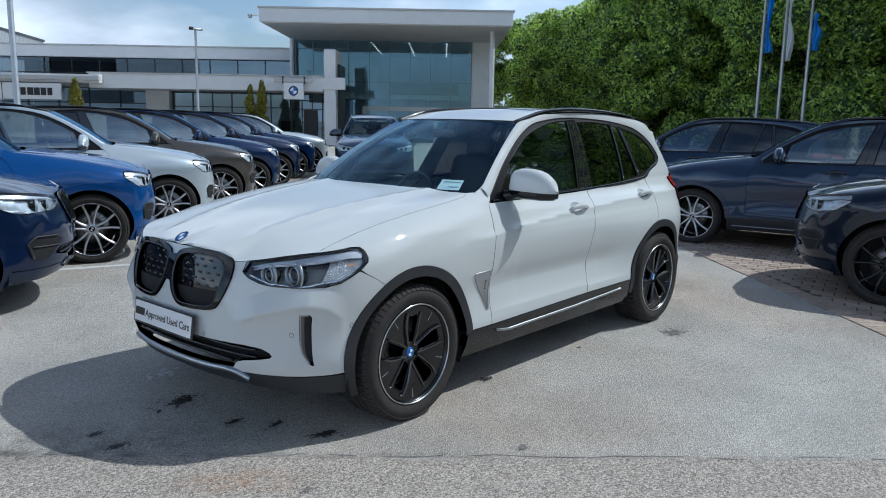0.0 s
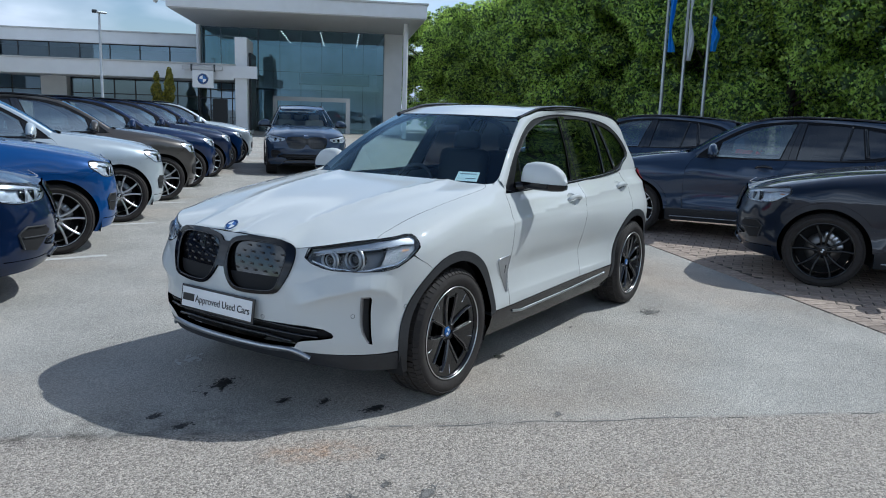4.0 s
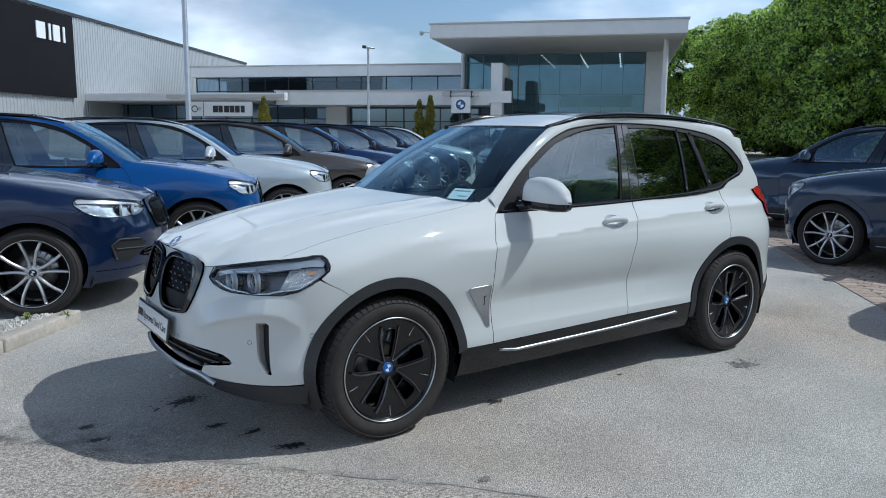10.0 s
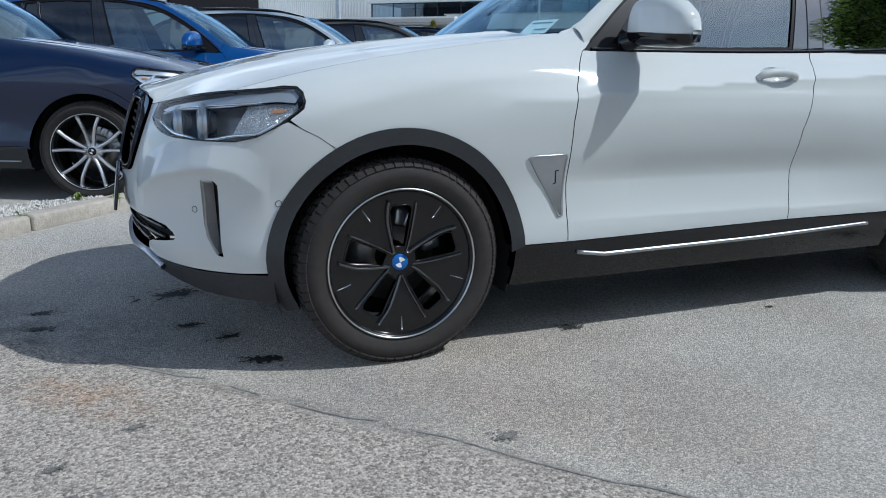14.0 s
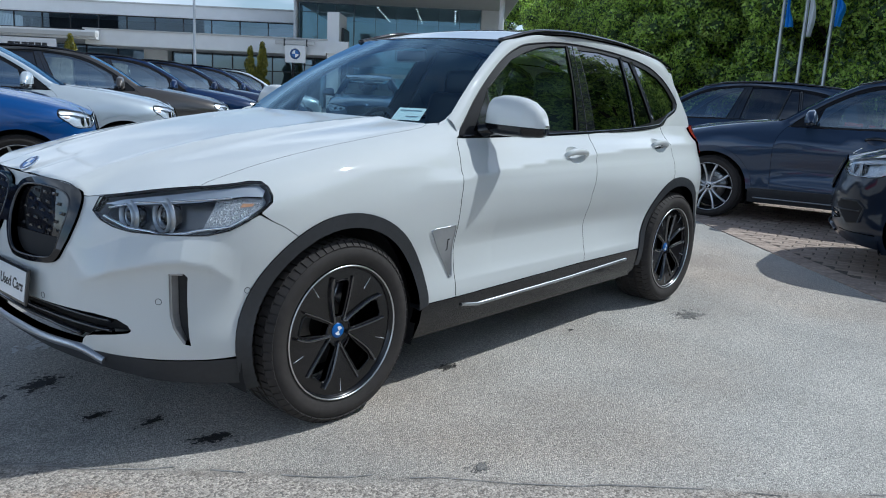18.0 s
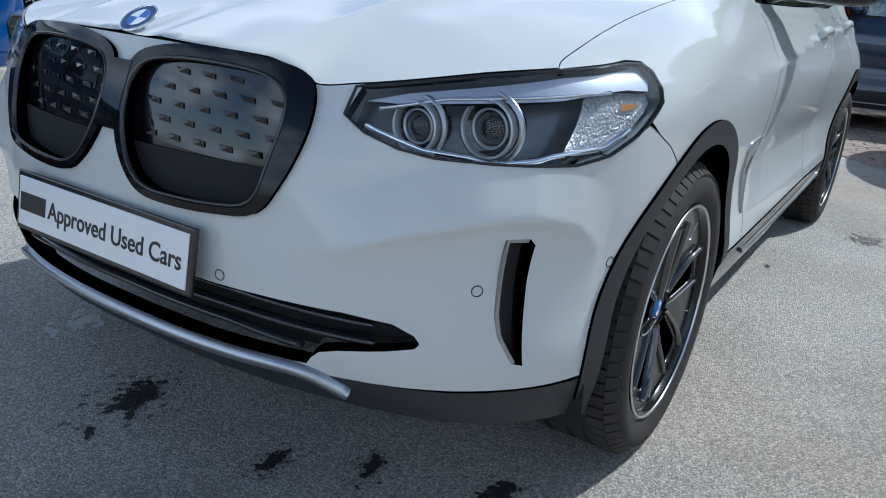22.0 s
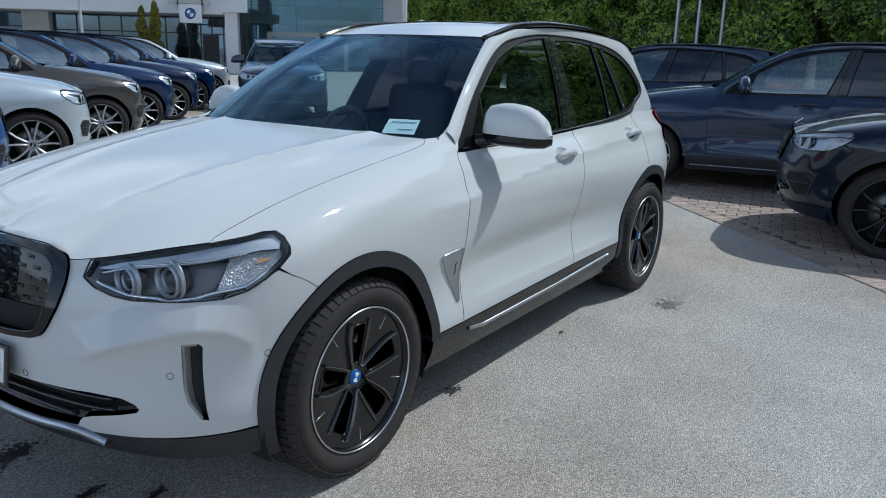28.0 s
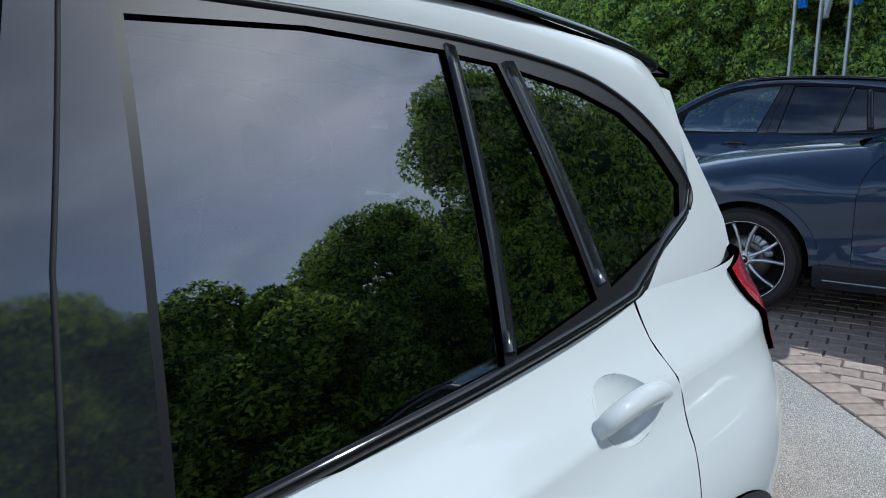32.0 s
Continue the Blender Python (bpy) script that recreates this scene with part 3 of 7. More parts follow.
def kidney(s, inner=False, grow=0.0):
    cy, cz = 0.235, 0.79
    out = []
    for y, z in smooth_line(KIDNEY_IN if inner else KIDNEY_OUT, 4, True):
        d = math.hypot(y - cy, z - cz)
        out.append((s * q_of_y(max(0.004, y + (y - cy) / d * grow)) + 0.015, z + (z - cz) / d * grow))
    return out


def slot_outline(s, grow=0.0):
    pts = [(0.777, 0.668), (0.808, 0.668), (0.816, 0.655), (0.8155, 0.58), (0.8165, 0.45), (0.818, 0.412), (0.805, 0.418), (0.784, 0.475), (0.778, 0.52)]
    cy, cz = 0.80, 0.54
    return [(s * q_of_y(y + math.copysign(grow, y - cy)), z + math.copysign(grow, z - cz)) for y, z in pts]


def lower_grille():
    half = [(0.0, 0.515), (0.20, 0.515), (0.40, 0.512), (0.55, 0.508), (0.632, 0.496), (0.666, 0.476), (0.675, 0.460), (0.667, 0.450), (0.62, 0.440), (0.54, 0.428), (0.505, 0.418), (0.487, 0.402), (0.475, 0.384), (0.25, 0.380), (0.0, 0.380)]
    near = [(-q_of_y(y), z) for y, z in half]
    return near + [(-q, z) for q, z in reversed(near[1:-1])]


def disc_surf(depth):
    return Surf(lambda a, b: np.stack([a, -0.105 + depth(np.hypot(a, b)), b], 1), 1)


def build_wheel(style, r=0.369, width=0.245, dark=True):
    """Wheel at the origin, its face to -y: tyre, rim, centre cap, disc and caliper."""
    root = new("wheel")
    rim_r = r * (0.738 if style == "aero" else 0.765)
    h = width / 2
    prof = [(rim_r, -h + 0.012), (rim_r + 0.012, -h + 0.004), (rim_r + 0.035, -h - 0.003), (r - 0.045, -h - 0.004), (r - 0.022, -h + 0.008), (r - 0.008, -h + 0.026),
            (r - 0.006, -h + 0.06), (r - 0.006, h - 0.06), (r - 0.008, h - 0.026), (r - 0.03, h), (rim_r, h - 0.012)]
    v, f = lathe(prof, 72)
    tyre = meshpart("tyre", v, f, M_TYRE, root, "black rubber tyre with worn tread")
    bm = bmesh.new()
    for k in range(64):
        for j, (y0, wy) in enumerate(((-h + 0.030, 0.040), (-0.036, 0.034), (0.012, 0.034), (h - 0.052, 0.040))):
            a = 2 * math.pi * (k + 0.25 * j) / 64
            add_box(bm, (math.cos(a) * (r - 0.004), y0 + wy / 2, math.sin(a) * (r - 0.004)), (0.010, wy, 2 * math.pi * r / 64 * 0.80), 0.0, Euler((0, -a, 0.10 * (-1) ** j)).to_matrix())
    for k in range(64):
        a = 2 * math.pi * (k + 0.5) / 64
        turn = Matrix.Rotation(-a, 3, "Y") @ Matrix.Rotation(-0.66, 3, "Z")
        add_box(bm, (math.cos(a) * (r - 0.017), -h + 0.018, math.sin(a) * (r - 0.017)), (0.011, 0.034, 2 * math.pi * r / 64 * 0.78), 0.0, turn)
    tagged(part("tread", bm, M_TYRE, tyre, "", False), kind="stuff")
    barrel = [(rim_r + 0.004, -h + 0.010), (rim_r - 0.004, -h + 0.006), (rim_r - 0.012, -h + 0.012), (rim_r - 0.02, -h + 0.03), (rim_r - 0.03, 0.0), (rim_r - 0.02, h - 0.02), (rim_r, h - 0.012)]
    v, f = lathe(barrel, 72)
    rim = meshpart("rim", v, f, M_RIMBLACK, root)
    holes, ribs = [], []
    R = rim_r - 0.008
    if style == "aero":
        lip = [(rim_r - 0.001, -h + 0.0055), (rim_r - 0.002, -h + 0.0035), (rim_r - 0.006, -h + 0.0030), (rim_r - 0.007, -h + 0.008)]
        v, f = lathe(lip, 96)
        meshpart("rim_ring", v, f, M_ALU, rim, "bright machined ring")
        base = [(0.058, -20), (0.115, -14), (0.20, -11), (0.212, -7), (0.212, 10), (0.196, 14), (0.12, 17), (0.066, 26)]
        for k in range(5):
            a0 = 90 + 72 * k
            holes.append([(rr * math.cos(radians(a0 + aa)), rr * math.sin(radians(a0 + aa))) for rr, aa in base])
            ribs.append([(rr * math.cos(radians(a0 + aa)), rr * math.sin(radians(a0 + aa))) for rr, aa in ((0.045, 34), (0.10, 24), (0.17, 19), (0.232, 13))])
            ribs.append([(rr * math.cos(radians(a0 + aa)), rr * math.sin(radians(a0 + aa))) for rr, aa in ((0.045, -30), (0.10, -20), (0.17, -15), (0.225, -13))])
        ds = disc_surf(lambda rr: 0.006 + 0.030 * np.clip(1 - rr / 0.25, 0, 1) ** 1.3)
        score = [[(rr * math.cos(radians(126 + 72 * k)), rr * math.sin(radians(126 + 72 * k))) for rr in (0.195, 0.245)] for k in range(5)]
        circle = arc(0, 0, R, 0, 352.5, 47)
        patch("spoke_disc", ds, circle, M_RIMBLACK, rim, 0.03, holes, 0.030, 0.0, "gloss black aero spokes")
        for k, l in enumerate(ribs):
            strip("rib", ds, smooth_line(l, 5), 0.011 if k % 2 == 0 else 0.008, M_POST, rim, 0.016 if k % 2 == 0 else 0.010)
    else:
        n = 5
        ds = disc_surf(lambda rr: 0.010 + 0.030 * np.clip(1 - rr / 0.2, 0, 1))
        mt = M_RIMBLACK if dark else M_ALU
        v, f = lathe([(0.0, -0.075), (0.05, -0.078), (0.075, -0.068), (0.08, -0.03)], 24)
        meshpart("hub", v, f, mt, rim)
        lip = [(rim_r - 0.001, -h + 0.0035), (rim_r - 0.005, -h + 0.0025), (rim_r - 0.006, -h + 0.014)]
        v, f = lathe(lip, 72)
        meshpart("rim_ring", v, f, mt, rim)
        for k in range(n):
            for d in (-1, 1):
                l = [(rr * math.cos(radians(90 + 72 * k + d * aa)), rr * math.sin(radians(90 + 72 * k + d * aa))) for rr, aa in ((0.045, 22), (0.11, 13), (0.19, 14), (R, 17))]
                strip("spoke", ds, smooth_line(l, 4), 0.024, mt, rim, 0.020)
    if style == "aero":
        for l in score:
            strip("score_line", ds, l, 0.003, M_SATIN, rim, 0.0015)
        for l in holes:
            strip("opening_edge", ds, l, 0.006, M_RIMBLACK, rim, 0.004, 0, "", True)
    face = -0.078 if style == "aero" else -0.084
    v, f = lathe([(0.0, face - 0.001), (0.028, face), (0.030, face + 0.002), (0.031, face + 0.022)], 28)
    cap = meshpart("centre_cap", v, f, M_BADGE2 if style == "aero" else M_GLOSSBLACK, rim)
    bm = bmesh.new()
    for a in (0.35, 0.35 + math.pi):
        vs = [bm.verts.new((0.0, face - 0.0022, 0.0))] + [bm.verts.new((0.019 * math.cos(a + k * math.pi / 10), face - 0.0022, 0.019 * math.sin(a + k * math.pi / 10))) for k in range(6)]
        for k in range(1, 6):
            bm.faces.new((vs[0], vs[k], vs[k + 1]))
    part("emblem", bm, M_WENAMEL, cap)
    v, f = lathe([(0.06, 0.03), (0.165, 0.028), (0.168, 0.04), (0.165, 0.052), (0.06, 0.05)], 40)
    meshpart("brake_disc", v, f, M_DISC, root, "grey steel brake disc")
    bm = bmesh.new()
    for k in range(5):
        a = radians(48 + k * 16 - 32)
        add_box(bm, (0.15 * math.cos(a), 0.03, 0.15 * math.sin(a)), (0.07, 0.07, 0.05), 0.012, Euler((0, -a, 0)).to_matrix())
    part("brake_caliper", bm, M_SATIN, root, "grey brake caliper")
    v, f = lathe([(0.0, 0.1), (rim_r - 0.03, 0.1)], 32)
    meshpart("rim_back", v, f, M_DARK, rim)
    return root


def merge_into(parent, wheel_root, m, name="wheel"):
    """Hang a wheel's meshes under a car: tyre and rim side stay parts of the wheel."""
    made = {}
    for o in (wheel_root, *wheel_root.children_recursive):
        c = o.copy()
        scene.collection.objects.link(c)
        made[o] = c
        c.parent = made.get(o.parent, parent)
    made[wheel_root].matrix_basis = m
    return made[wheel_root]


def roundel(parent, m, r=0.041):
    """Round badge: chrome ring, black band, blue and white quarters."""
    def laid(v):
        return [m @ Vector(p) for p in v]
    v, f = lathe([(r, 0.0), (r, 0.003), (r * 0.93, 0.005), (r * 0.90, 0.003)], 36, "z")
    badge = meshpart("badge", laid(v), f, M_CHROME, parent, "round blue and white badge")
    v, f = lathe([(r * 0.91, 0.003), (r * 0.60, 0.0035)], 36, "z")
    meshpart("badge_band", laid(v), f, M_BADGE, badge)
    for k in range(4):
        a0 = math.pi / 2 * k
        v = [(0, 0, 0.0042)] + [(r * 0.6 * math.cos(a0 + i * math.pi / 16), r * 0.6 * math.sin(a0 + i * math.pi / 16), 0.0042) for i in range(9)]
        meshpart("badge_quarter", laid(v), [(0, i, i + 1) for i in range(1, 9)], M_WENAMEL if k % 2 else M_BADGE2, badge, "", False)


def on_shell(q, z, off=0.0, surf=SHELL):
    """A frame on the shell: x along, y up, z outward."""
    p, n = Vector(surf.at(q, z, off)[0]), Vector(surf.normal(q, z)[0])
    up = Vector((0, 0, 1))
    a = up.cross(n).normalized()
    b = n.cross(a)
    return Matrix(((a.x, b.x, n.x, p.x), (a.y, b.y, n.y, p.y), (a.z, b.z, n.z, p.z), (0, 0, 0, 1)))


HANDLES = ((1.634, 1.012), (2.702, 1.040))


SG = 0.0019
SHUT = [(-0.532, 0.782), (-0.50, 0.770), (-0.43, 0.765), (-0.25, 0.761), (-0.13, 0.761), (0.0, 0.766), (0.13, 0.770), (0.30, 0.772), (0.46, 0.772), (0.55, 0.763), (0.60, 0.744), (0.634, 0.714)]


def bowl_line(hx, hz, s):
    return [(s * qx(hx) + 0.086 * math.cos(a), hz + 0.044 * math.sin(a)) for a in np.linspace(0, 2 * math.pi, 29)[:-1]]


def build_suv(name, paint, wheel, hero=False, dark_trim=True, rails=M_GLOSSBLACK, nose=0.66):
    """A five-door SUV: front to -x, front axle at x = 0, ground at z = 0."""
    root = new(name)
    st = 0.024 if hero else 0.10
    lamps = {s: lamp_outline(s) for s in (-1, 1)}
    # wings, doors and quarters of both sides
    for s in (-1, 1):
        lo = 0.40
        wing = SEAM_1[::1]
        wing = [(x - SG, z) for x, z in wing] + [(0.772, 1.118), (0.80, 1.150), (0.803, 1.162), (0.764, 1.196), (0.715, 1.184), (0.68, 1.174)] + edge_pts(0.665, -0.44, 0.0, 30) + [(-0.385, 0.972), (-0.358, 0.956), (-0.345, 0.925), (-0.350, 0.902), (-0.395, 0.868), (-0.36, 0.845)]
        a_end = math.degrees(math.asin((lo - AXLE_Z) / ARCH))
        wing += arc(0, AXLE_Z, ARCH, 120, a_end, 20)
        patch("front_wing", SHELL, side(wing, s), paint, root, st, soft=soft_edge)
        d1 = [(x + SG, z) for x, z in SEAM_1] + [(x, float(edge_z(x)) - 0.002) for x in np.linspace(0.80, 1.897, 12)]
        d1 += [(x - SG, z) for x, z in reversed(SEAM_2[:-1])]
        patch("front_door", SHELL, side(d1, s), paint, root, st * 0.62, [bowl_line(*HANDLES[0], s)])
        d2 = [(x + SG, z) for x, z in SEAM_2[:-1]] + [(x, float(edge_z(x)) - 0.002) for x in np.linspace(1.903, 2.895, 12)]
        d2 += [(x - SG, z) for x, z in reversed(SEAM_3[:-1])]
        d2 += [(BASE + ARCH * math.cos(radians(a)), AXLE_Z + ARCH * math.sin(radians(a))) for a in np.linspace(104, 171, 12)] + [(BASE - ARCH - 0.004, 0.42)]
        patch("rear_door", SHELL, side(d2, s), paint, root, st * 0.62, [bowl_line(*HANDLES[1], s)])
        d3 = [(x + SG, z) for x, z in SEAM_3[:-1]] + [(2.906, 1.166)] + [(x, 1.163) for x in np.linspace(3.0, 3.70, 8)] + [(3.80, 1.0), (3.845, 0.7), (3.84, 0.42)]
        d3 += arc(BASE, AXLE_Z, ARCH, 8, 100, 16)
        patch("rear_quarter", SHELL, side(d3, s), paint, root, st)
        # dark cladding: arches, sill, lower corner
        for cx in (0.0, BASE):
            ring = arc(cx, AXLE_Z, ARCH + 0.006, -6, 186, 40) + arc(cx, AXLE_Z, ARCH - 0.050, 188, -8, 40)
            if cx == 0.0:
                ring = arc(cx, AXLE_Z, ARCH + 0.006, 4, 198, 40) + arc(cx, AXLE_Z, ARCH - 0.050, 200, 2, 40)
            patch("arch_cladding", SHELL, side(ring, s), M_CLAD if hero else paint, root, 0.04, (), 0.06, 0.007, "wheel arch trim")
            v, f = [], []
            for i in range(25):
                a = radians(-20 + 220 * i / 24)
                for yy in (0.885, 0.60):
                    v.append((cx + 0.445 * math.cos(a), s * yy, AXLE_Z + 0.445 * math.sin(a)))
            f = [(2 * i, 2 * i + 1, 2 * i + 3, 2 * i + 2) for i in range(24)]
            v += [(cx, s * 0.60, AXLE_Z)]
            f += [(2 * i + 1, len(v) - 1, 2 * i + 3) for i in range(24)]
            meshpart("wheel_arch_liner", v, f, M_DARK, root)
        sill = [(0.44, 0.235), (0.44, 0.398)] + [(0.65, 0.398), (1.735, 0.418), (2.40, 0.418), (2.40, 0.245)]
        patch("sill", SHELL, side(sill, s), M_GLOSSBLACK if hero else M_CLAD, root, 0.08, (), 0.05, 0.004, "side sill")
        if not hero:
            strip("sill_blade", SHELL, side([(0.50, 0.290), (1.4, 0.296), (2.36, 0.306)], s), 0.012, M_SATIN, root, 0.006, 0.004, "satin silver sill trim")
        if hero:
            strip("sill_blade", SHELL, side([(0.70, 0.357), (0.83, 0.338), (1.6, 0.350), (2.24, 0.372)], s), 0.015, M_SATIN, root, 0.009, 0.004, "satin silver sill trim")
            gill = side([(0.475, 0.722), (0.50, 0.728), (0.630, 0.732), (0.636, 0.725), (0.632, 0.50), (0.618, 0.497), (0.58, 0.57)], s)
            strip("gill_rim", SHELL, gill, 0.006, M_SATIN, root, 0.004, 0.002, "", True)
            gp = patch("side_gill", SHELL, gill, M_SATIN, root, 0.03, (), 0.01, 0.003, "satin silver wing gill")
            strip("gill_mark", SHELL, side([(0.607, 0.672), (0.595, 0.672), (0.600, 0.625), (0.590, 0.622)], s), 0.005, M_GLOSSBLACK, gp, 0.002, 0.003)
            strip("bumper_seam", SHELL, side([(-0.40, 0.862), (-0.30, 0.815), (-0.237, 0.775)], s), 0.0018, M_DARK, root, 0.0008)
        # handles: a pull bar over a dished bowl
        for hx, hz in HANDLES:
            qc = s * qx(hx)
            dip = Surf(lambda q, z, qc=qc, hz=hz: SHELL.at(q, z)[:] - SHELL.normal(q, z) * (0.024 * np.clip(1 - ((q - qc) / 0.086) ** 2 - ((z - hz) / 0.044) ** 2, 0, 1) ** 0.6)[:, None], -1)
            patch("handle_bowl", dip, bowl_line(hx, hz, s), paint, root, 0.012 if hero else 0.03, (), 0.0, 0.0)
            m = on_shell(qc, hz, 0.0)
            l = smooth_line([(-0.098, 0, -0.006), (-0.086, 0.001, 0.014), (-0.05, 0.004, 0.024), (0.0, 0.006, 0.027), (0.05, 0.004, 0.024), (0.086, 0.001, 0.014), (0.098, 0, -0.006)], 4)
            rr = [0.013 + 0.005 * math.sin(math.pi * i / (len(l) - 1)) for i in range(len(l))]
            v, f = tube([m @ Vector(p) for p in l], rr, 12)
            meshpart("door_handle", v, f, paint if hero else M_TRIM, root, "pull handle")
        # headlamp
        lo_ = lamps[s]
        patch("lamp_bucket", SHELL, lo_, M_BUCKET2 if hero else M_LAMPBACK, root, 0.05, (), 0.0, -0.062 if hero else -0.035)
        hl = patch("headlamp", SHELL, lo_, M_LENS, root, 0.04, (), 0.0, 0.004, "clear headlamp lens")
        strip("lamp_rim", SHELL, lo_, 0.005, M_GLOSSBLACK, hl, 0.003, 0.001, "", True)
        walls = np.array(lo_)
        a_, b_ = SHELL.at(walls[:, 0], walls[:, 1], -0.001), SHELL.at(walls[:, 0], walls[:, 1], -0.062)
        n_ = len(walls)
        meshpart("lamp_wall", np.concatenate([a_, b_]), [(i, (i + 1) % n_, n_ + (i + 1) % n_, n_ + i) for i in range(n_)], M_BROW, hl)
        for y0, z0, rr in ((0.630, 0.862, 0.046), (0.742, 0.866, 0.053)):
            m = on_shell(s * q_of_y(y0), z0, -0.050)
            m = Matrix.Translation(m.translation) @ (Matrix.Rotation(radians(-90), 4, "Y"))
            v, f = lathe([(rr, 0.018), (rr, 0.030), (rr * 0.97, 0.035), (rr * 0.91, 0.033), (rr * 0.90, 0.018)], 32, "z")
            ring = meshpart("lamp_ring", [m @ Vector(p) for p in v], f, M_BROW, hl, "bright daytime lamp ring")
            if hero:
                v, f = lathe([(rr * 1.02, 0.012), (rr * 1.08, 0.010), (rr * 1.17, 0.018), (rr * 1.22, 0.028), (rr * 1.24, 0.012)], 32, "z")
                f = [q for q in f if -s * math.sin(2 * math.pi * (q[0] // 5) / 32) < -0.35]
                meshpart("lamp_bezel", [m @ Vector(p) for p in v], f, M_SATIN, ring, "curved silver bezel")
                v, f = lathe([(rr * 0.66, 0.010), (rr * 0.70, 0.020), (rr * 0.62, 0.022), (rr * 0.60, 0.012)], 28, "z")
                meshpart("projector_collar", [m @ Vector(p) for p in v], f, M_SATIN, ring)
            v, f = lathe([(rr * 0.98, -0.02), (rr * 0.98, 0.019), (rr * 0.88, 0.014), (rr * 0.72, -0.004), (rr * 0.64, 0.006), (rr * 0.45, 0.020), (rr * 0.2, 0.027), (0.0, 0.028)], 28, "z")
            meshpart("projector", [m @ Vector(p) for p in v], f, M_GLOSSBLACK, ring)
        brow_top = [(s * q_of_y(0.535), 0.883), (s * q_of_y(0.60), 0.902), (s * q_of_y(0.68), 0.917)] + [(s * qx(x), float(edge_z(x)) - 0.012) for x in (-0.60, -0.52, -0.45, -0.40)] + side([(-0.372, 0.945)], s)
        brow_low = side([(-0.385, 0.925), (-0.45, 0.928), (-0.52, 0.922), (-0.60, 0.908)], s) + [(s * q_of_y(0.68), 0.893), (s * q_of_y(0.60), 0.884)]
        patch("lamp_brow", SHELL, brow_top + brow_low, M_BROW, hl, 0.02, (), 0.012, -0.010, "silver light guide")
        strip("lamp_guide_line", SHELL, [(s * q_of_y(0.56), 0.872), (s * q_of_y(0.66), 0.897), (s * qx(-0.60), 0.914), (s * qx(-0.50), 0.922)], 0.005, M_CHROME, hl, 0.006, -0.008)
        strip("lamp_sill", SHELL, [(s * q_of_y(0.54), 0.845), (s * q_of_y(0.64), 0.812), (s * q_of_y(0.74), 0.800), (s * qx(-0.50), 0.822), (s * qx(-0.44), 0.855)], 0.010, M_CHROME, hl, 0.008, -0.022)
        patch("indicator", SHELL, side([(-0.585, 0.808), (-0.50, 0.824), (-0.44, 0.852), (-0.372, 0.905), (-0.378, 0.930), (-0.55, 0.925)], s), M_PRISM if hero else M_LAMPBACK, hl, 0.02, (), 0.0, -0.022)
        patch("side_reflector", SHELL, side([(-0.470, 0.893), (-0.425, 0.896), (-0.415, 0.906), (-0.46, 0.907)], s), M_AMBER, hl, 0.03, (), 0.0, -0.018)
        # tail lamp
        tl = side([(3.36, 1.150), (3.52, 1.165), (3.80, 1.13), (3.83, 1.02), (3.80, 0.93), (3.60, 0.93), (3.46, 0.95), (3.40, 1.05)], s)
        patch("tail_lamp", SHELL, tl, M_RED, root, 0.04, (), 0.02, 0.012, "red tail lamp")
    # front bumper with the openings cut through
    hole_list = [kidney(-1, False, -0.004), kidney(1, False, -0.004)] + ([slot_outline(-1), slot_outline(1), lower_grille()] if hero else [lower_grille()])
    half = [(0.0, float(edge_z(-0.8)) - 0.004 + 0.001)]
    near = [(-q, float(edge_z(np.interp(q, PLAN_Q, PLAN[:, 0]))) - 0.002) for q in np.linspace(0.001, q_of_y(0.525), 24)]
    near += [(q, z) for q, z in lamps[-1][:8]] + side([(-0.40, 0.862), (-0.30, 0.812), (-0.236, 0.770)])
    near += side(arc(0, AXLE_Z, ARCH, 121, 180, 14)) + side([(-0.47, 0.362), (-0.56, 0.358)]) + [(-q_of_y(0.72), 0.358), (-q_of_y(0.6), 0.360), (-q_of_y(0.45), 0.360), (-q_of_y(0.2), 0.360), (-0.001, 0.360)]
    outline = near + [(-q, z) for q, z in reversed(near)]
    patch("front_bumper", SHELL, outline, paint, root, 0.010 if hero else st, hole_list, 0.03)
    lip = [(-0.001, 0.364), (-q_of_y(0.3), 0.364), (-q_of_y(0.5), 0.364), (-q_of_y(0.62), 0.360), (-q_of_y(0.72), 0.354)] + side([(-0.5, 0.354), (-0.462, 0.354), (-0.42, 0.245)]) + [(-q_of_y(0.7), 0.265), (-q_of_y(0.5), 0.295), (-q_of_y(0.3), 0.305), (-0.001, 0.31)]
    patch("bumper_lip", SHELL, lip + [(-q, z) for q, z in reversed(lip)], M_CLAD if hero else paint, root, 0.06, (), 0.04, 0.002, "lower lip")
    ll = [(-q_of_y(0.545), 0.332), (-q_of_y(0.46), 0.370), (-q_of_y(0.3), 0.370), (0, 0.368)]
    ll = smooth_line(ll + [(-q, z) for q, z in reversed(ll[:-1])], 6)
    strip("skid_trim", SHELL, ll, 0.025, M_SATIN if hero else M_TRIM, root, 0.016, 0.004, "satin silver lower trim")
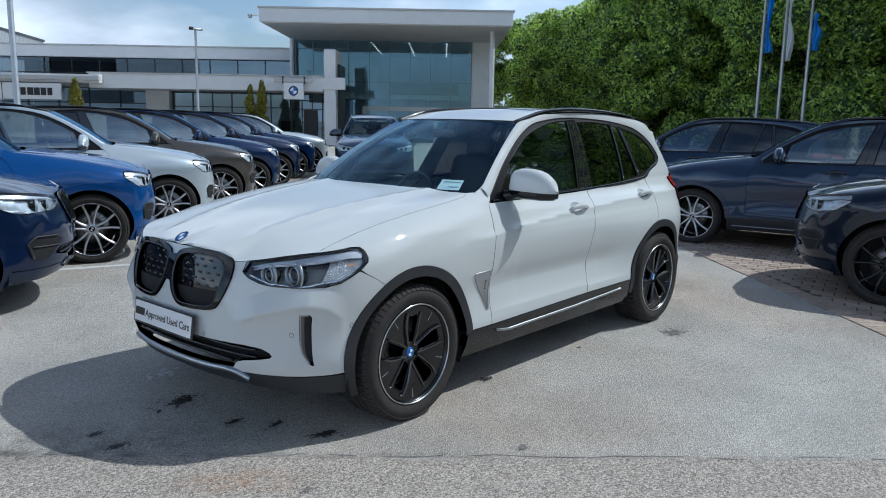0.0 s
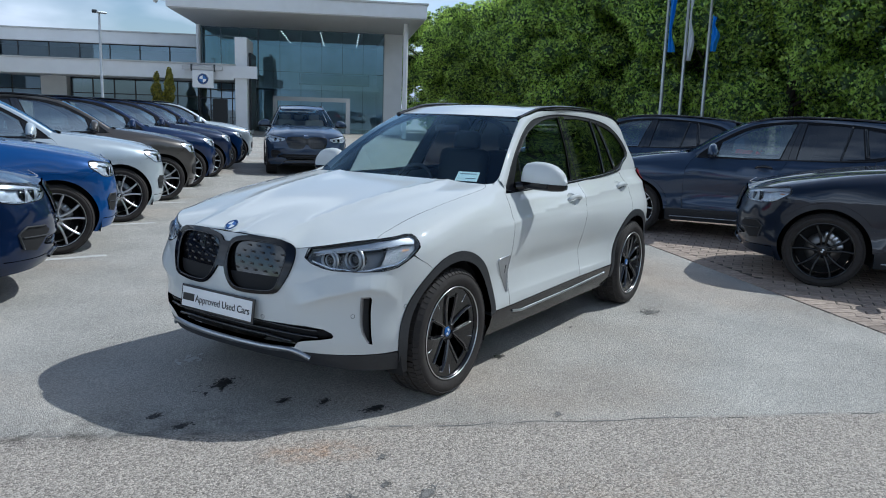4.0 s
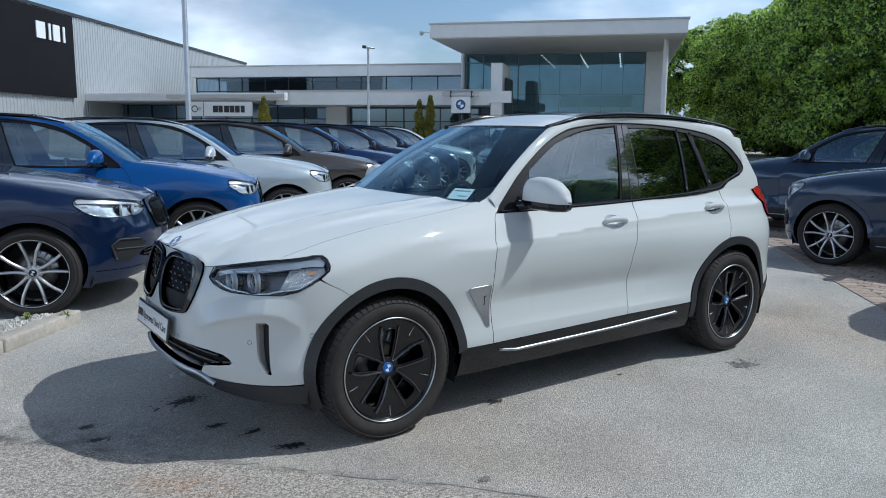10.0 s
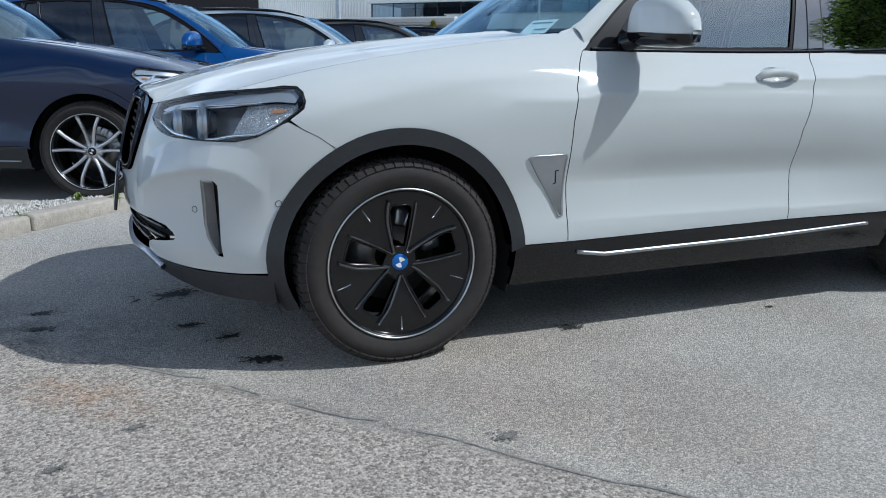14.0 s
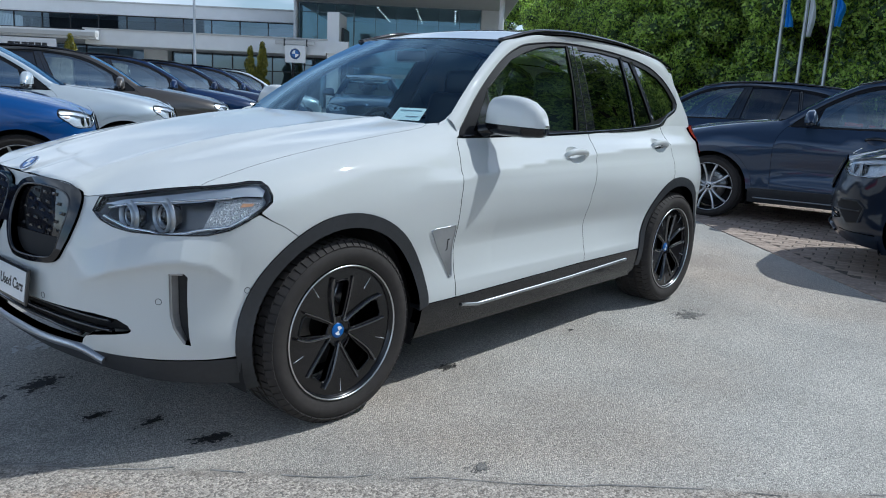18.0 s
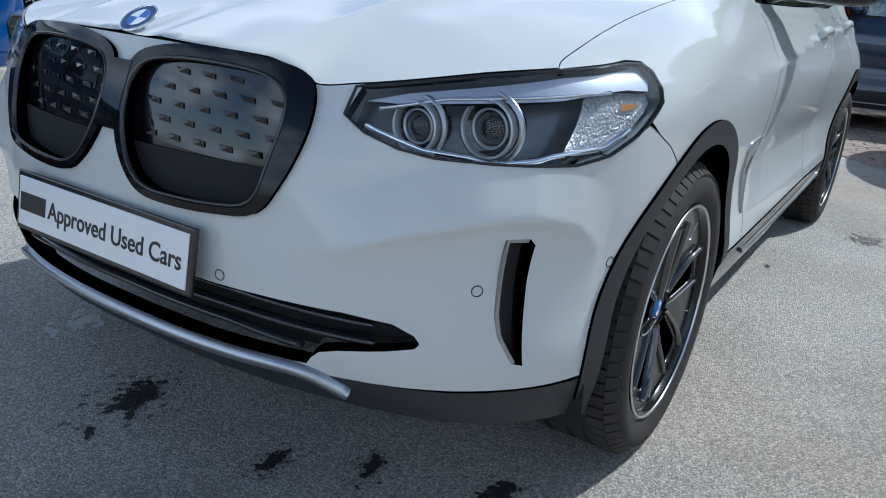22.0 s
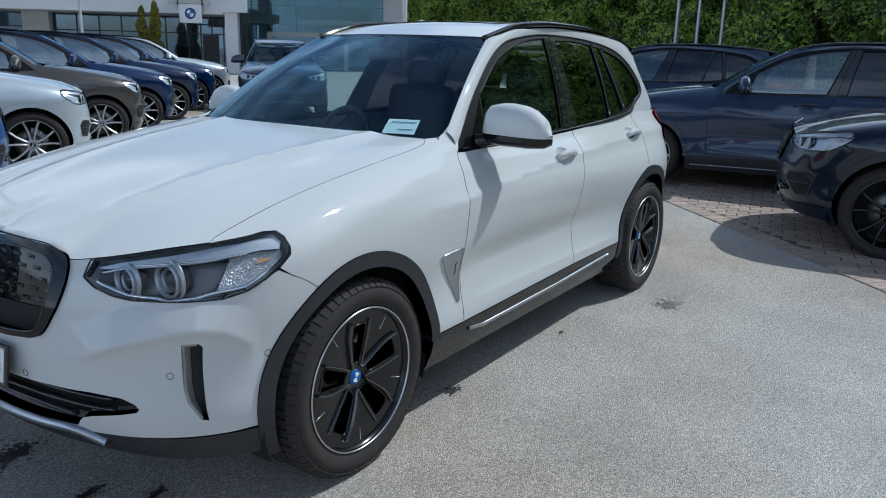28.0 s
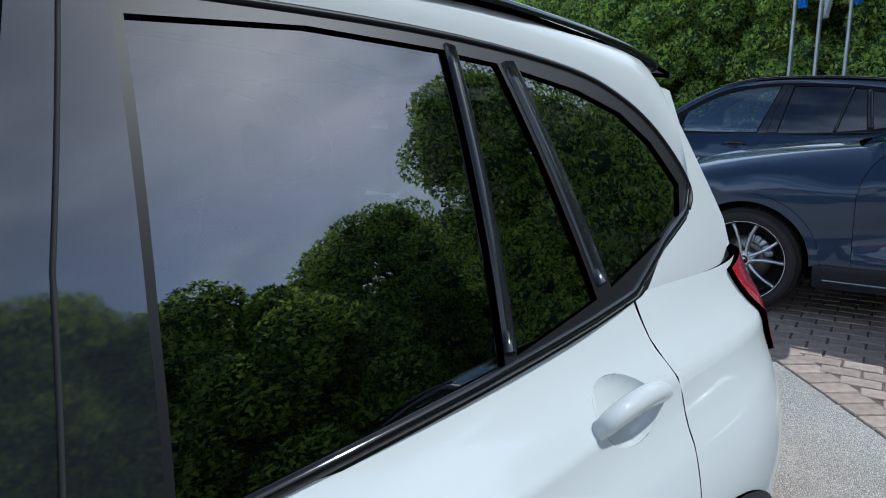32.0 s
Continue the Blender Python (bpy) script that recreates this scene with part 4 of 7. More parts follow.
    # grilles
    for s in (-1, 1):
        kf = patch("grille_frame", SHELL, kidney(s), M_KIDNEY if hero else M_GLOSSBLACK, root, 0.03, [kidney(s, True)], 0.045 if hero else 0.04, 0.011, "gloss black grille surround")
        patch("grille_panel", INSERT if hero else SHELL, kidney(s, True, 0.006), M_GRILLE, kf, 0.03, (), 0.0, -0.004, "closed dark grille insert")
        if hero:
            strip("grille_rim", SHELL, kidney(s, True, -0.004), 0.006, M_TRIM, kf, 0.005, 0.008, "", True)
            bm = bmesh.new()
            k = kidney(s, True, -0.022)
            ks = [[p[0] for p in k], [p[1] for p in k]]
            for row in range(5):
                for col in range(6):
                    y0, z0 = 0.078 + 0.066 * col + 0.033 * (row % 2), 0.762 + 0.031 * row
                    q0 = s * q_of_y(y0)
                    if inside(k, np.array([q0]), np.array([z0]))[0]:
                        m = on_shell(q0, z0, -0.003, INSERT)
                        vs = [bm.verts.new(m @ Vector(p)) for p in ((-0.018, 0.006, 0.001), (0.015, 0.006, 0.001), (0.018, -0.007, 0.001), (-0.006, -0.004, 0.005), (0.012, 0.004, 0.005))]
                        bm.faces.new((vs[0], vs[3], vs[4]))
                        bm.faces.new((vs[3], vs[2], vs[1], vs[4]))
                        bm.faces.new((vs[0], vs[2], vs[3]))
            part("grille_studs", bm, M_GLOSSBLACK, kf, "", False)
            low = [(q, min(z, 0.742)) for q, z in kidney(s, True, 0.002) if z < 0.750]
            patch("grille_duct", INSERT, low, M_DARK, kf, 0.03, (), 0.0, 0.0, "dark lower air duct")
        else:
            for i in range(8):
                y0 = 0.085 + 0.042 * i
                kk = np.array(kidney(s, True))
                zz = kk[np.abs(np.abs(kk[:, 0]) - q_of_y(y0)) < 0.03][:, 1]
                if len(zz):
                    strip("grille_bar", SHELL, [(s * q_of_y(y0), zz.min() + 0.004), (s * q_of_y(y0), zz.max() - 0.004)], 0.012, M_GLOSSBLACK if dark_trim else M_CHROME, kf, 0.02, -0.004)
    bridge = [(-0.018, 0.885), (0.042, 0.885), (0.037, 0.755), (-0.013, 0.755)]
    patch("grille_bridge", SHELL, bridge, M_KIDNEY, root, 0.03, (), 0.02, 0.012)
    patch("lower_intake", SHELL, lower_grille(), M_DARK, root, 0.06, (), 0.0, -0.055)
    for z0, w0 in ((0.500, 0.60), (0.462, 0.60), (0.425, 0.46)):
        strip("intake_slat", SHELL, [(-q_of_y(w0), z0 - 0.02), (-q_of_y(0.3), z0), (0, z0 + 0.004), (q_of_y(0.3), z0), (q_of_y(w0), z0 - 0.02)], 0.012, M_TRIM, root, 0.015, -0.030)
    if hero:
        for s in (-1, 1):
            strip("slot_trim", SHELL, [(s * q_of_y(y), z) for y, z in ((0.806, 0.420), (0.787, 0.475), (0.7815, 0.52), (0.781, 0.665), (0.806, 0.665))], 0.009, M_SLOT, root, 0.003, -0.002, "grey slot edge")
            patch("slot_back", SHELL, slot_outline(s), M_CLAD, root, 0.03, (), 0.0, -0.045)
            inner = slot_outline(s)[6:] + slot_outline(s)[:1]
            deep = [(q + s * d, z) for (q, z), d in zip(inner, (0.004, 0.020, 0.024, 0.024))]
            a_, b_ = (SHELL.at([p[0] for p in l], [p[1] for p in l], o) for l, o in ((inner, 0.001), (deep, -0.040)))
            meshpart("slot_wall", np.concatenate([a_, b_]), [(i, i + 1, i + 5, i + 4) for i in range(3)], M_SLOT, root, "", False)
            for y0, z0 in ((0.306, 0.532), (0.752, 0.567)):
                strip("parking_sensor", SHELL, [(s * q_of_y(y0) + 0.0105 * math.cos(a), z0 + 0.0105 * math.sin(a)) for a in np.linspace(0, 6.283, 17)[:-1]], 0.002, M_CLAD, root, 0.0012, 0, "", True)
            c = s * qx(-0.425)
            strip("parking_sensor", SHELL, [(c + 0.0105 * math.cos(a), 0.597 + 0.0105 * math.sin(a)) for a in np.linspace(0, 6.283, 17)[:-1]], 0.002, M_CLAD, root, 0.0012, 0, "", True)
    else:
        for s in (-1, 1):
            port = [(s * q_of_y(y), z) for y, z in ((0.60, 0.56), (0.66, 0.60), (0.80, 0.61), (0.84, 0.56), (0.82, 0.44), (0.74, 0.42))]
            sp_ = patch("side_intake", SHELL, port, M_DARK, root, 0.03, (), 0.0, 0.003, "black corner air intake")
            strip("intake_trim", SHELL, port[1:5], 0.012, M_CLAD, sp_, 0.010, 0.002)
            strip("intake_bar", SHELL, [(s * q_of_y(0.62), 0.52), (s * q_of_y(0.82), 0.53)], 0.012, M_CLAD, sp_, 0.010, 0.002)
    # bonnet
    qs = np.linspace(-qx(-0.54), qx(-0.54), 90)
    e = shell(qs, edge_z(np.interp(np.abs(qs), PLAN_Q, PLAN[:, 0])))
    ol = [(x + 0.0008, y * 0.9987) for x, y, z in e]
    shut = smooth_line(SHUT, 5)
    back = [(0.545 + 0.20 * abs(y) ** 2.2, y) for y in np.linspace(0.755, -0.755, 24)]
    rear = [(0.545 + 0.20 * abs(y) ** 2.2, y) for y in np.linspace(0.712, -0.712, 24)]
    patch("bonnet", BONNET, ol + [(x, y - 0.0012) for x, y in shut] + rear + [(x, 0.0012 - y) for x, y in reversed(shut)], paint, root, st * 0.8, (), 0.014, 0.0, soft=soft_edge)
    wq = np.linspace(qx(0.72), qx(-0.535), 60)
    we = shell(wq, edge_z(np.interp(wq, PLAN_Q, PLAN[:, 0])))
    for s in (-1, 1):
        patch("wing_top", BONNET, [(x, s * (y + 0.0012)) for x, y in shut] + [(0.66, s * 0.722), (0.695, s * 0.740)] + [(x, s * y) for x, y, z in we], paint, root, st * 0.8, (), 0.010, 0.0, soft=soft_edge)
    for s in (-1, 1):
        wa = SHELL.at([s * qx(x) for x in (0.765, 0.715, 0.68, 0.65, 0.63)], [1.196, 1.184, 1.174, 1.162, 1.158], -0.002)
        wb = SCREEN.at([s * 0.735, s * 0.725, s * 0.70, s * 0.68, s * 0.66], [0.125, 0.07, 0.02, -0.02, -0.04], 0.002)
        meshpart("cowl_corner", np.concatenate([wa, wb]), [(i, i + 1, i + 6, i + 5) for i in range(4)], paint, root)
    bn = (Vector(BONNET.normal(-0.75, 0.0)[0]) + Vector((-0.40, 0, 0))).normalized()
    bp = Vector(BONNET.at(-0.765, 0.050, 0.012)[0])
    bx = Vector((0, -1, 0))
    by = bn.cross(bx)
    roundel(root, Matrix(((bx.x, by.x, bn.x, bp.x), (bx.y, by.y, bn.y, bp.y), (bx.z, by.z, bn.z, bp.z), (0, 0, 0, 1))), 0.043)
    # scuttle, windscreen, roof
    patch("scuttle", BONNET, [(x + 0.005, y) for x, y in back] + [(x + 0.11, y * 0.99) for x, y in reversed(back)], M_CLAD, root, 0.06, (), 0.0, -0.045)
    wscreen = patch("windscreen", SCREEN, [(-0.735, -0.10), (0.735, -0.10), (0.735, 1.0), (-0.735, 1.0)], M_SCREEN, root, 0.06, (), 0.0, 0.0, "tinted windscreen")
    wscreen.visible_shadow = False
    strip("screen_band", SCREEN, [(-0.735, 1.0), (0.0, 1.0), (0.735, 1.0)], 0.012, M_GLOSSBLACK, root, 0.002)
    rw = [(1.275 + 0.20 * abs(y / 0.55 * 0.735) ** 2, y) for y in np.linspace(-0.55, 0.55, 16)]
    tail = [(3.55, y) for y in np.linspace(0.47, -0.47, 8)]
    gl = [(1.76, -0.38), (1.76, 0.38), (2.40, 0.40), (2.40, -0.40)]
    patch("roof", ROOF, rw + [(2.0, 0.565), (2.8, 0.54)] + tail + [(2.8, -0.54), (2.0, -0.565)], paint, root, st, (), 0.01)
    patch("sunroof", ROOF, gl, M_GLOSSBLACK, root, 0.08, (), 0.0, 0.004, "black glass sunroof panel")
    # side glass, pillars, frames
    win_lo = [(x, float(edge_z(x)) + 0.012) for x in np.linspace(0.86, 3.02, 20)]
    frame_top = [(0.80, 1.140), (1.0, 1.310), (1.24, 1.463), (1.44, 1.552), (1.62, 1.592), (1.99, 1.622), (2.53, 1.606), (2.95, 1.560), (3.15, 1.500), (3.27, 1.42), (3.335, 1.315), (3.26, 1.262), (3.1, 1.228)]
    frame_top = smooth_line(frame_top, 5)

    def shrunk(pts, d):
        c = np.mean(np.array(pts), 0)
        return [(x + (d if x < c[0] else -d), z + (d if z < c[1] else -d)) for x, z in pts]

    def top_at(x):
        xs = [p[0] for p in frame_top[:56]]
        return float(np.interp(x, xs, [p[1] for p in frame_top[:56]])) - 0.030
    for s, C in ((-1, CABIN), (1, CABIN_R)):
        outer = [(0.775, 1.108)] + frame_top + [(x, float(edge_z(x)) - 0.008) for x in np.linspace(2.95, 0.80, 20)]
        f1 = [(1.030, 1.132), (1.088, 1.336), (1.22, 1.416), (1.355, 1.489), (1.50, 1.536), (1.641, 1.570), (1.78, 1.592), (1.965, 1.604), (1.88, 1.36), (1.80, 1.140), (1.4, 1.130)]
        f2 = [(2.0, 1.133), (2.03, 1.30), (2.09, 1.592), (2.33, 1.596), (2.588, 1.578), (2.488, 1.151)]
        f3 = [(2.518, 1.157), (2.618, 1.572), (2.715, 1.562), (2.768, 1.184)]
        f4 = [(2.825, 1.192), (2.79, 1.40), (2.775, 1.552), (2.95, 1.522), (3.10, 1.478), (3.20, 1.415), (3.275, 1.322), (3.210, 1.258)]
        
        fr = patch("window_frame", C, outer, M_FRAME, root, 0.05, [f1, f2, f3, f4], 0.02, 0.002, "satin black window surround")
        for wl, mt in ((f1, M_GLASS if hero else M_GLASS2), (f2, M_PRIVACY), (f3, M_PRIVACY), (f4, M_PRIVACY)):
            pane = patch("side_window", C, wl, mt, root, 0.07, (), 0.0, -0.004)
            pane.visible_shadow = mt == M_PRIVACY
        strip("frame_lip", C, frame_top[0:-6], 0.009, M_FRAME, fr, 0.004, 0.003)
        strip("window_seal", C, f1[1:8], 0.008, M_FRAME, fr, 0.004, 0.002)
        patch("mirror_sail", C, [(0.90, 1.135), (1.018, 1.132), (1.072, 1.322)], M_GLOSSBLACK, fr, 0.05, (), 0.004, 0.004, "gloss black mirror triangle")
        strip("waist_trim", C, [(x, float(edge_z(x)) + 0.004) for x in np.linspace(0.80, 2.9, 14)] + [(3.1, 1.232), (3.26, 1.268), (3.33, 1.315)], 0.016, M_GLOSSBLACK, fr, 0.006, 0.002)
        patch("door_post", C, [(1.815, 1.128), (1.895, 1.36), (1.98, 1.606), (2.078, 1.606), (2.018, 1.30), (1.99, 1.140)], M_POST, fr, 0.05, (), 0.004, 0.006, "gloss black door post")
        strip("door_gap", C, [(1.90, 1.125), (1.95, 1.36), (2.03, 1.612)], 0.005, M_DARK, fr, 0.002, 0.006)
        strip("window_bar", C, [(2.505, 1.165), (2.603, 1.585)], 0.024, M_TRIM, fr, 0.005, 0.002)
        strip("window_bar", C, [(2.797, 1.205), (2.745, 1.565)], 0.036, M_TRIM, fr, 0.005, 0.002)
        # roof side: body colour from the screen post over the doors to the tail
        n = len(frame_top)
        up, mid, dn = [], [], []
        ft = [(0.775, 1.114)] + frame_top[:51]
        for i, (x, z) in enumerate(ft):
            b = C.at(x, z, 0.004)[0]
            t = min(1.0, max(0.0, (x - 0.62) / 0.80))
            if x < 1.48:
                tt = 0.115 + 0.885 * (x - 0.80) / (1.48 - 0.80)
                a = SCREEN.at(s * 0.735, min(1.0, max(0.0, tt)), 0.0)[0]
            else:
                a = ROOF.at(x - 0.005, s * (0.552 if x < 2 else 0.552 - 0.05 * (x - 2)), 0.0)[0]
            nm = C.normal(x, z)[0] + np.array((0, 0, 0.9))
            up.append(a)
            dn.append(b)
            mid.append((a + b) / 2 + nm / np.linalg.norm(nm) * min(0.030, 0.16 * np.linalg.norm(a - b)))
        up, mid, dn = (np.array(k) for k in (up, mid, dn))
        rows = [dn * (1 - t) ** 2 + 2 * t * (1 - t) * (2 * mid - 0.5 * (up + dn)) + up * t**2 for t in np.linspace(0, 1, 7)]
        V = np.concatenate(rows)
        k = len(up)
        F = [(r * k + i, r * k + i + 1, (r + 1) * k + i + 1, (r + 1) * k + i) for r in range(6) for i in range(k - 1)]
        meshpart("roof_side", V, F, paint, root)
        rail = [(x, s * (0.545 if x < 2 else 0.545 - 0.045 * (x - 2)), float(top_z(x)) - 0.026 + 0.008 * min(1.0, (x - 1.36) / 0.3, (3.42 - x) / 0.2)) for x in (1.36, 1.44, 1.55, 1.66, 1.80, 2.1, 2.6, 3.0, 3.22, 3.32, 3.42)]
        v, f = tube(smooth_line(rail, 5), 0.016, 10)
        meshpart("roof_rail", v, f, rails, root, "black roof rail")
        # rear quarter post
        qp = [(2.915, 1.165), (3.09, 1.215), (3.26, 1.252), (3.342, 1.315), (3.275, 1.428), (3.155, 1.507), (2.98, 1.56), (3.25, 1.558), (3.47, 1.525), (3.44, 1.45), (3.47, 1.35), (3.52, 1.22), (3.50, 1.13), (3.25, 1.13), (2.95, 1.145)]
        patch("rear_post", C, qp, paint, root, 0.05, (), 0.02, 0.0)
        # door mirror
        mu = np.linspace(-1, 1, 25)
        mh = np.interp(mu, (-1, -0.96, -0.85, -0.5, -0.15, 0.2, 0.5, 0.8, 0.93, 1), (0.42, 0.72, 0.88, 0.985, 1.0, 0.955, 0.84, 0.60, 0.38, 0.10))
        md = np.interp(mu, (-1, -0.9, -0.4, 0.4, 0.85, 1), (0.62, 0.82, 1.0, 0.97, 0.72, 0.30))

        def mirror_loft(a0, a1, n, height, z0, mu=mu, mh=mh, md=md, s=s):
            V = []
            for u, h, d in zip(mu, mh, md):
                for a in np.linspace(a0, a1, n):
                    ca, sa = math.cos(a), math.sin(a)
                    px = -math.copysign(abs(ca) ** 0.62, ca) * d * (0.078 if ca > 0 else 0.046)
                    V.append((1.015 + px + 0.022 * u, s * (0.957 + 0.146 * u), z0 + abs(sa) ** 0.72 * math.copysign(1, sa) * h * height - 0.006 * u))
            F = [(i * n + j, i * n + j + 1, (i + 1) * n + j + 1, (i + 1) * n + j) for i in range(24) for j in range(n - 1)]
            return V, F + [tuple(range(n)), tuple(24 * n + j for j in reversed(range(n)))]
        v, f = mirror_loft(0, math.pi, 17, 0.136, 1.172)
        mir = meshpart("mirror_cap", v, f, paint, root, "body-coloured mirror cap")
        v, f = mirror_loft(-math.pi, 0, 13, 0.050, 1.169, mh=0.35 + 0.65 * md)
        meshpart("mirror_base", v, f, M_GLOSSBLACK, mir, "gloss black mirror underside")
        v, f = tube(smooth_line([(0.945, s * 0.775, 1.136), (0.955, s * 0.80, 1.140), (0.975, s * 0.835, 1.150), (1.005, s * 0.885, 1.156)], 4), [0.034, 0.034, 0.034, 0.033, 0.033, 0.032, 0.032, 0.031, 0.031, 0.030, 0.030, 0.029, 0.028][:13], 12)
        meshpart("mirror_foot", v, f, M_GLOSSBLACK, mir, "gloss black mirror foot")
        part("mirror_glass", box_bm((1.050, s * 0.930, 1.222), (0.008, 0.17, 0.075), 0.003), M_CHROME, mir)
    # tail: tailgate glass, tailgate, rear bumper, spoiler
    for s in (-1, 1):
        qa, qe = s * qx(3.842), s * Q_END * 0.999
        patch("tailgate", SHELL, [(qa, 0.66), (qe, 0.66), (qe, 1.12), (qa, 1.12)], paint, root, 0.1)
        patch("rear_bumper", SHELL, [(s * qx(3.31), 0.27), (qe, 0.30), (qe, 0.655), (qa, 0.655), (qa, 0.50), (s * qx(3.60), 0.475), (s * qx(3.42), 0.455), (s * qx(3.335), 0.42)], M_CLAD, root, 0.08, (), 0.04, 0.005, "black plastic rear bumper")
    tg = Surf(lambda y, z: np.stack([3.80 - tail_in(z) - 0.25 * np.abs(y) ** 2.6 + 0 * y, y, z], 1), 1)
    patch("rear_window", tg, [(-0.60, 1.13), (0.60, 1.13), (0.50, 1.50), (-0.50, 1.50)], M_PRIVACY, root, 0.1, (), 0.0)
    part("spoiler", box_bm((3.45, 0, 1.545), (0.14, 0.84, 0.03), 0.012, Euler((0, radians(11), 0)).to_matrix()), paint, root)
    # floor pan and cabin
    part("underbody", box_bm((1.5, 0, 0.32), (3.9, 1.15, 0.18), 0.05), M_DARK, root)
    part("cabin_floor", box_bm((1.9, 0, 0.55), (2.9, 1.62, 0.25), 0.05), M_DARK, root)
    bm = bmesh.new()
    add_box(bm, (0.98, 0, 0.98), (0.60, 1.36, 0.22), 0.06)
    add_box(bm, (0.85, 0, 1.055), (0.5, 1.30, 0.10), 0.04)
    part("dashboard", bm, M_SEAT, root)
    v, f = tube([(1.34 + 0.06 * math.sin(a), 0.37 + 0.185 * math.cos(a), 1.02 + 0.175 * math.sin(a)) for a in np.linspace(0, 6.283, 33)[:-1]], 0.016, 8, True)
    wl = meshpart("steering_wheel", v, f, M_SEAT, root)
    part("steering_boss", box_bm((1.32, 0.37, 1.01), (0.06, 0.16, 0.12), 0.03), M_SEAT, wl)
    leather = M_SEAT if hero else M_CREAM
    for yy in (-0.37, 0.37):
        bm = bmesh.new()
        add_box(bm, (1.72, yy, 0.72), (0.52, 0.50, 0.16), 0.06)
        add_box(bm, (2.05, yy, 1.02), (0.14, 0.48, 0.60), 0.06, Euler((0, radians(14), 0)).to_matrix())
        add_box(bm, (2.14, yy, 1.38), (0.10, 0.26, 0.17), 0.045, Euler((0, radians(8), 0)).to_matrix())
        part("front_seat", bm, leather, root)
    bm = bmesh.new()
    add_box(bm, (2.55, 0, 0.74), (0.5, 1.25, 0.16), 0.06)
    add_box(bm, (2.86, 0, 1.02), (0.15, 1.25, 0.52), 0.06, Euler((0, radians(14), 0)).to_matrix())
    for yy in (-0.4, 0.0, 0.4):
        add_box(bm, (2.95, yy, 1.36), (0.09, 0.24, 0.15), 0.04)
    part("rear_bench", bm, leather, root)
    part("interior_mirror", box_bm((1.26, 0, 1.50), (0.03, 0.22, 0.06), 0.015), M_SEAT, root)
    # the other cars have a blunter, shorter nose
    if not hero:
        for o in root.children_recursive:
            for p in o.data.vertices:
                if p.co.x < -0.42:
                    p.co.x = -0.42 + (p.co.x + 0.42) * nose
    # wheels
    for cx in (0.0, BASE):
        for s in (-1, 1):
            merge_into(root, wheel, Matrix.Translation((cx, s * 0.808, AXLE_Z)) @ (Matrix.Identity(4) if s < 0 else Matrix.Rotation(math.pi, 4, "Z")))
    return root


def drop_thing(root):
    for o in [*root.children_recursive, root]:
        bpy.data.objects.remove(o)


def repaint(root, old, paint):
    """Give a copied car its own lacquer."""
    for o in root.children_recursive:
        if o.type == "MESH" and o.data.materials and o.data.materials[0] == old:
            o.material_slots[0].link = "OBJECT"
            o.material_slots[0].material = paint


def lettering(words, size, material, parent, m, name="lettering"):
    cu = bpy.data.curves.new(name, "FONT")
    cu.body, cu.size, cu.extrude, cu.offset = words, size, 0.0006, 0.0007
    tmp = bpy.data.objects.new(name, cu)
    scene.collection.objects.link(tmp)
    me = bpy.data.meshes.new_from_object(tmp)
    bpy.data.objects.remove(tmp)
    me.transform(m)
    me.materials.clear()
    me.materials.append(material)
    ob = new(name, me)
    ob.parent = parent
    return ob


def front_plate(parent):
    m = Matrix.Translation((-0.922, 0.004, 0.560)) @ Matrix.Rotation(radians(-90), 4, "Z") @ Matrix.Rotation(radians(82), 4, "X")
    bm = box_bm((0, 0, -0.006), (0.580, 0.132, 0.012), 0.004)
    bm.transform(m)
    pl = part("number_plate", bm, M_TRIM, parent, "white plate with black lettering in a black holder", False)
    bm = box_bm((0, 0, 0.001), (0.556, 0.108, 0.004), 0.0015)
    bm.transform(m)
    part("plate_face", bm, M_PLATE, pl, "", False)
    bm = box_bm((-0.223, 0.0, 0.0035), (0.094, 0.040, 0.001))
    bm.transform(m)
    part("plate_bar", bm, M_INK, pl, "", False)
    lettering("Approved Used Cars", 0.053, M_INK, pl, m @ Matrix.Translation((-0.166, -0.019, 0.0034)) @ Matrix.Diagonal((0.945, 1, 1, 1)))


w_aero = build_wheel("aero")
hero = tagged(build_suv("electric_suv", M_WHITE, w_aero, True), "pearl white electric SUV with black trim parked on asphalt", "car")
drop_thing(w_aero)
front_plate(hero)
paper = patch("windscreen_disc", SCREEN, [(-0.600, 0.055), (-0.455, 0.045), (-0.455, 0.150), (-0.600, 0.160)], M_PAPER, hero, 0.05, (), 0.001, -0.010, "pale green paper disc behind the windscreen")
strip("disc_print", SCREEN, [(-0.585, 0.135), (-0.47, 0.128)], 0.003, M_SATIN, paper, 0.001, -0.008)
strip("disc_print", SCREEN, [(-0.585, 0.085), (-0.52, 0.080)], 0.003, M_SATIN, paper, 0.001, -0.008)

# ---- other cars ----
P_NAVY = flake_paint("deep_navy_paint", (0.004, 0.014, 0.050), 0.15)
P_BLUE = flake_paint("mid_blue_paint", (0.008, 0.07, 0.25), 0.2)
P_SILVER = flake_paint("pale_silver_paint", (0.52, 0.58, 0.62), 0.35)
P_BROWN = flake_paint("grey_bronze_paint", (0.085, 0.078, 0.072), 0.5)
P_BLUE2 = flake_paint("royal_blue_paint", (0.004, 0.020, 0.075), 0.1)
P_SLATE = flake_paint("slate_blue_paint", (0.026, 0.045, 0.085), 0.2)
w_alloy = build_wheel("spoke", 0.365, 0.25, False)
w_black = build_wheel("spoke", 0.365, 0.25, True)
X5 = Matrix.Diagonal((1.039, 1.060, 1.018, 1))


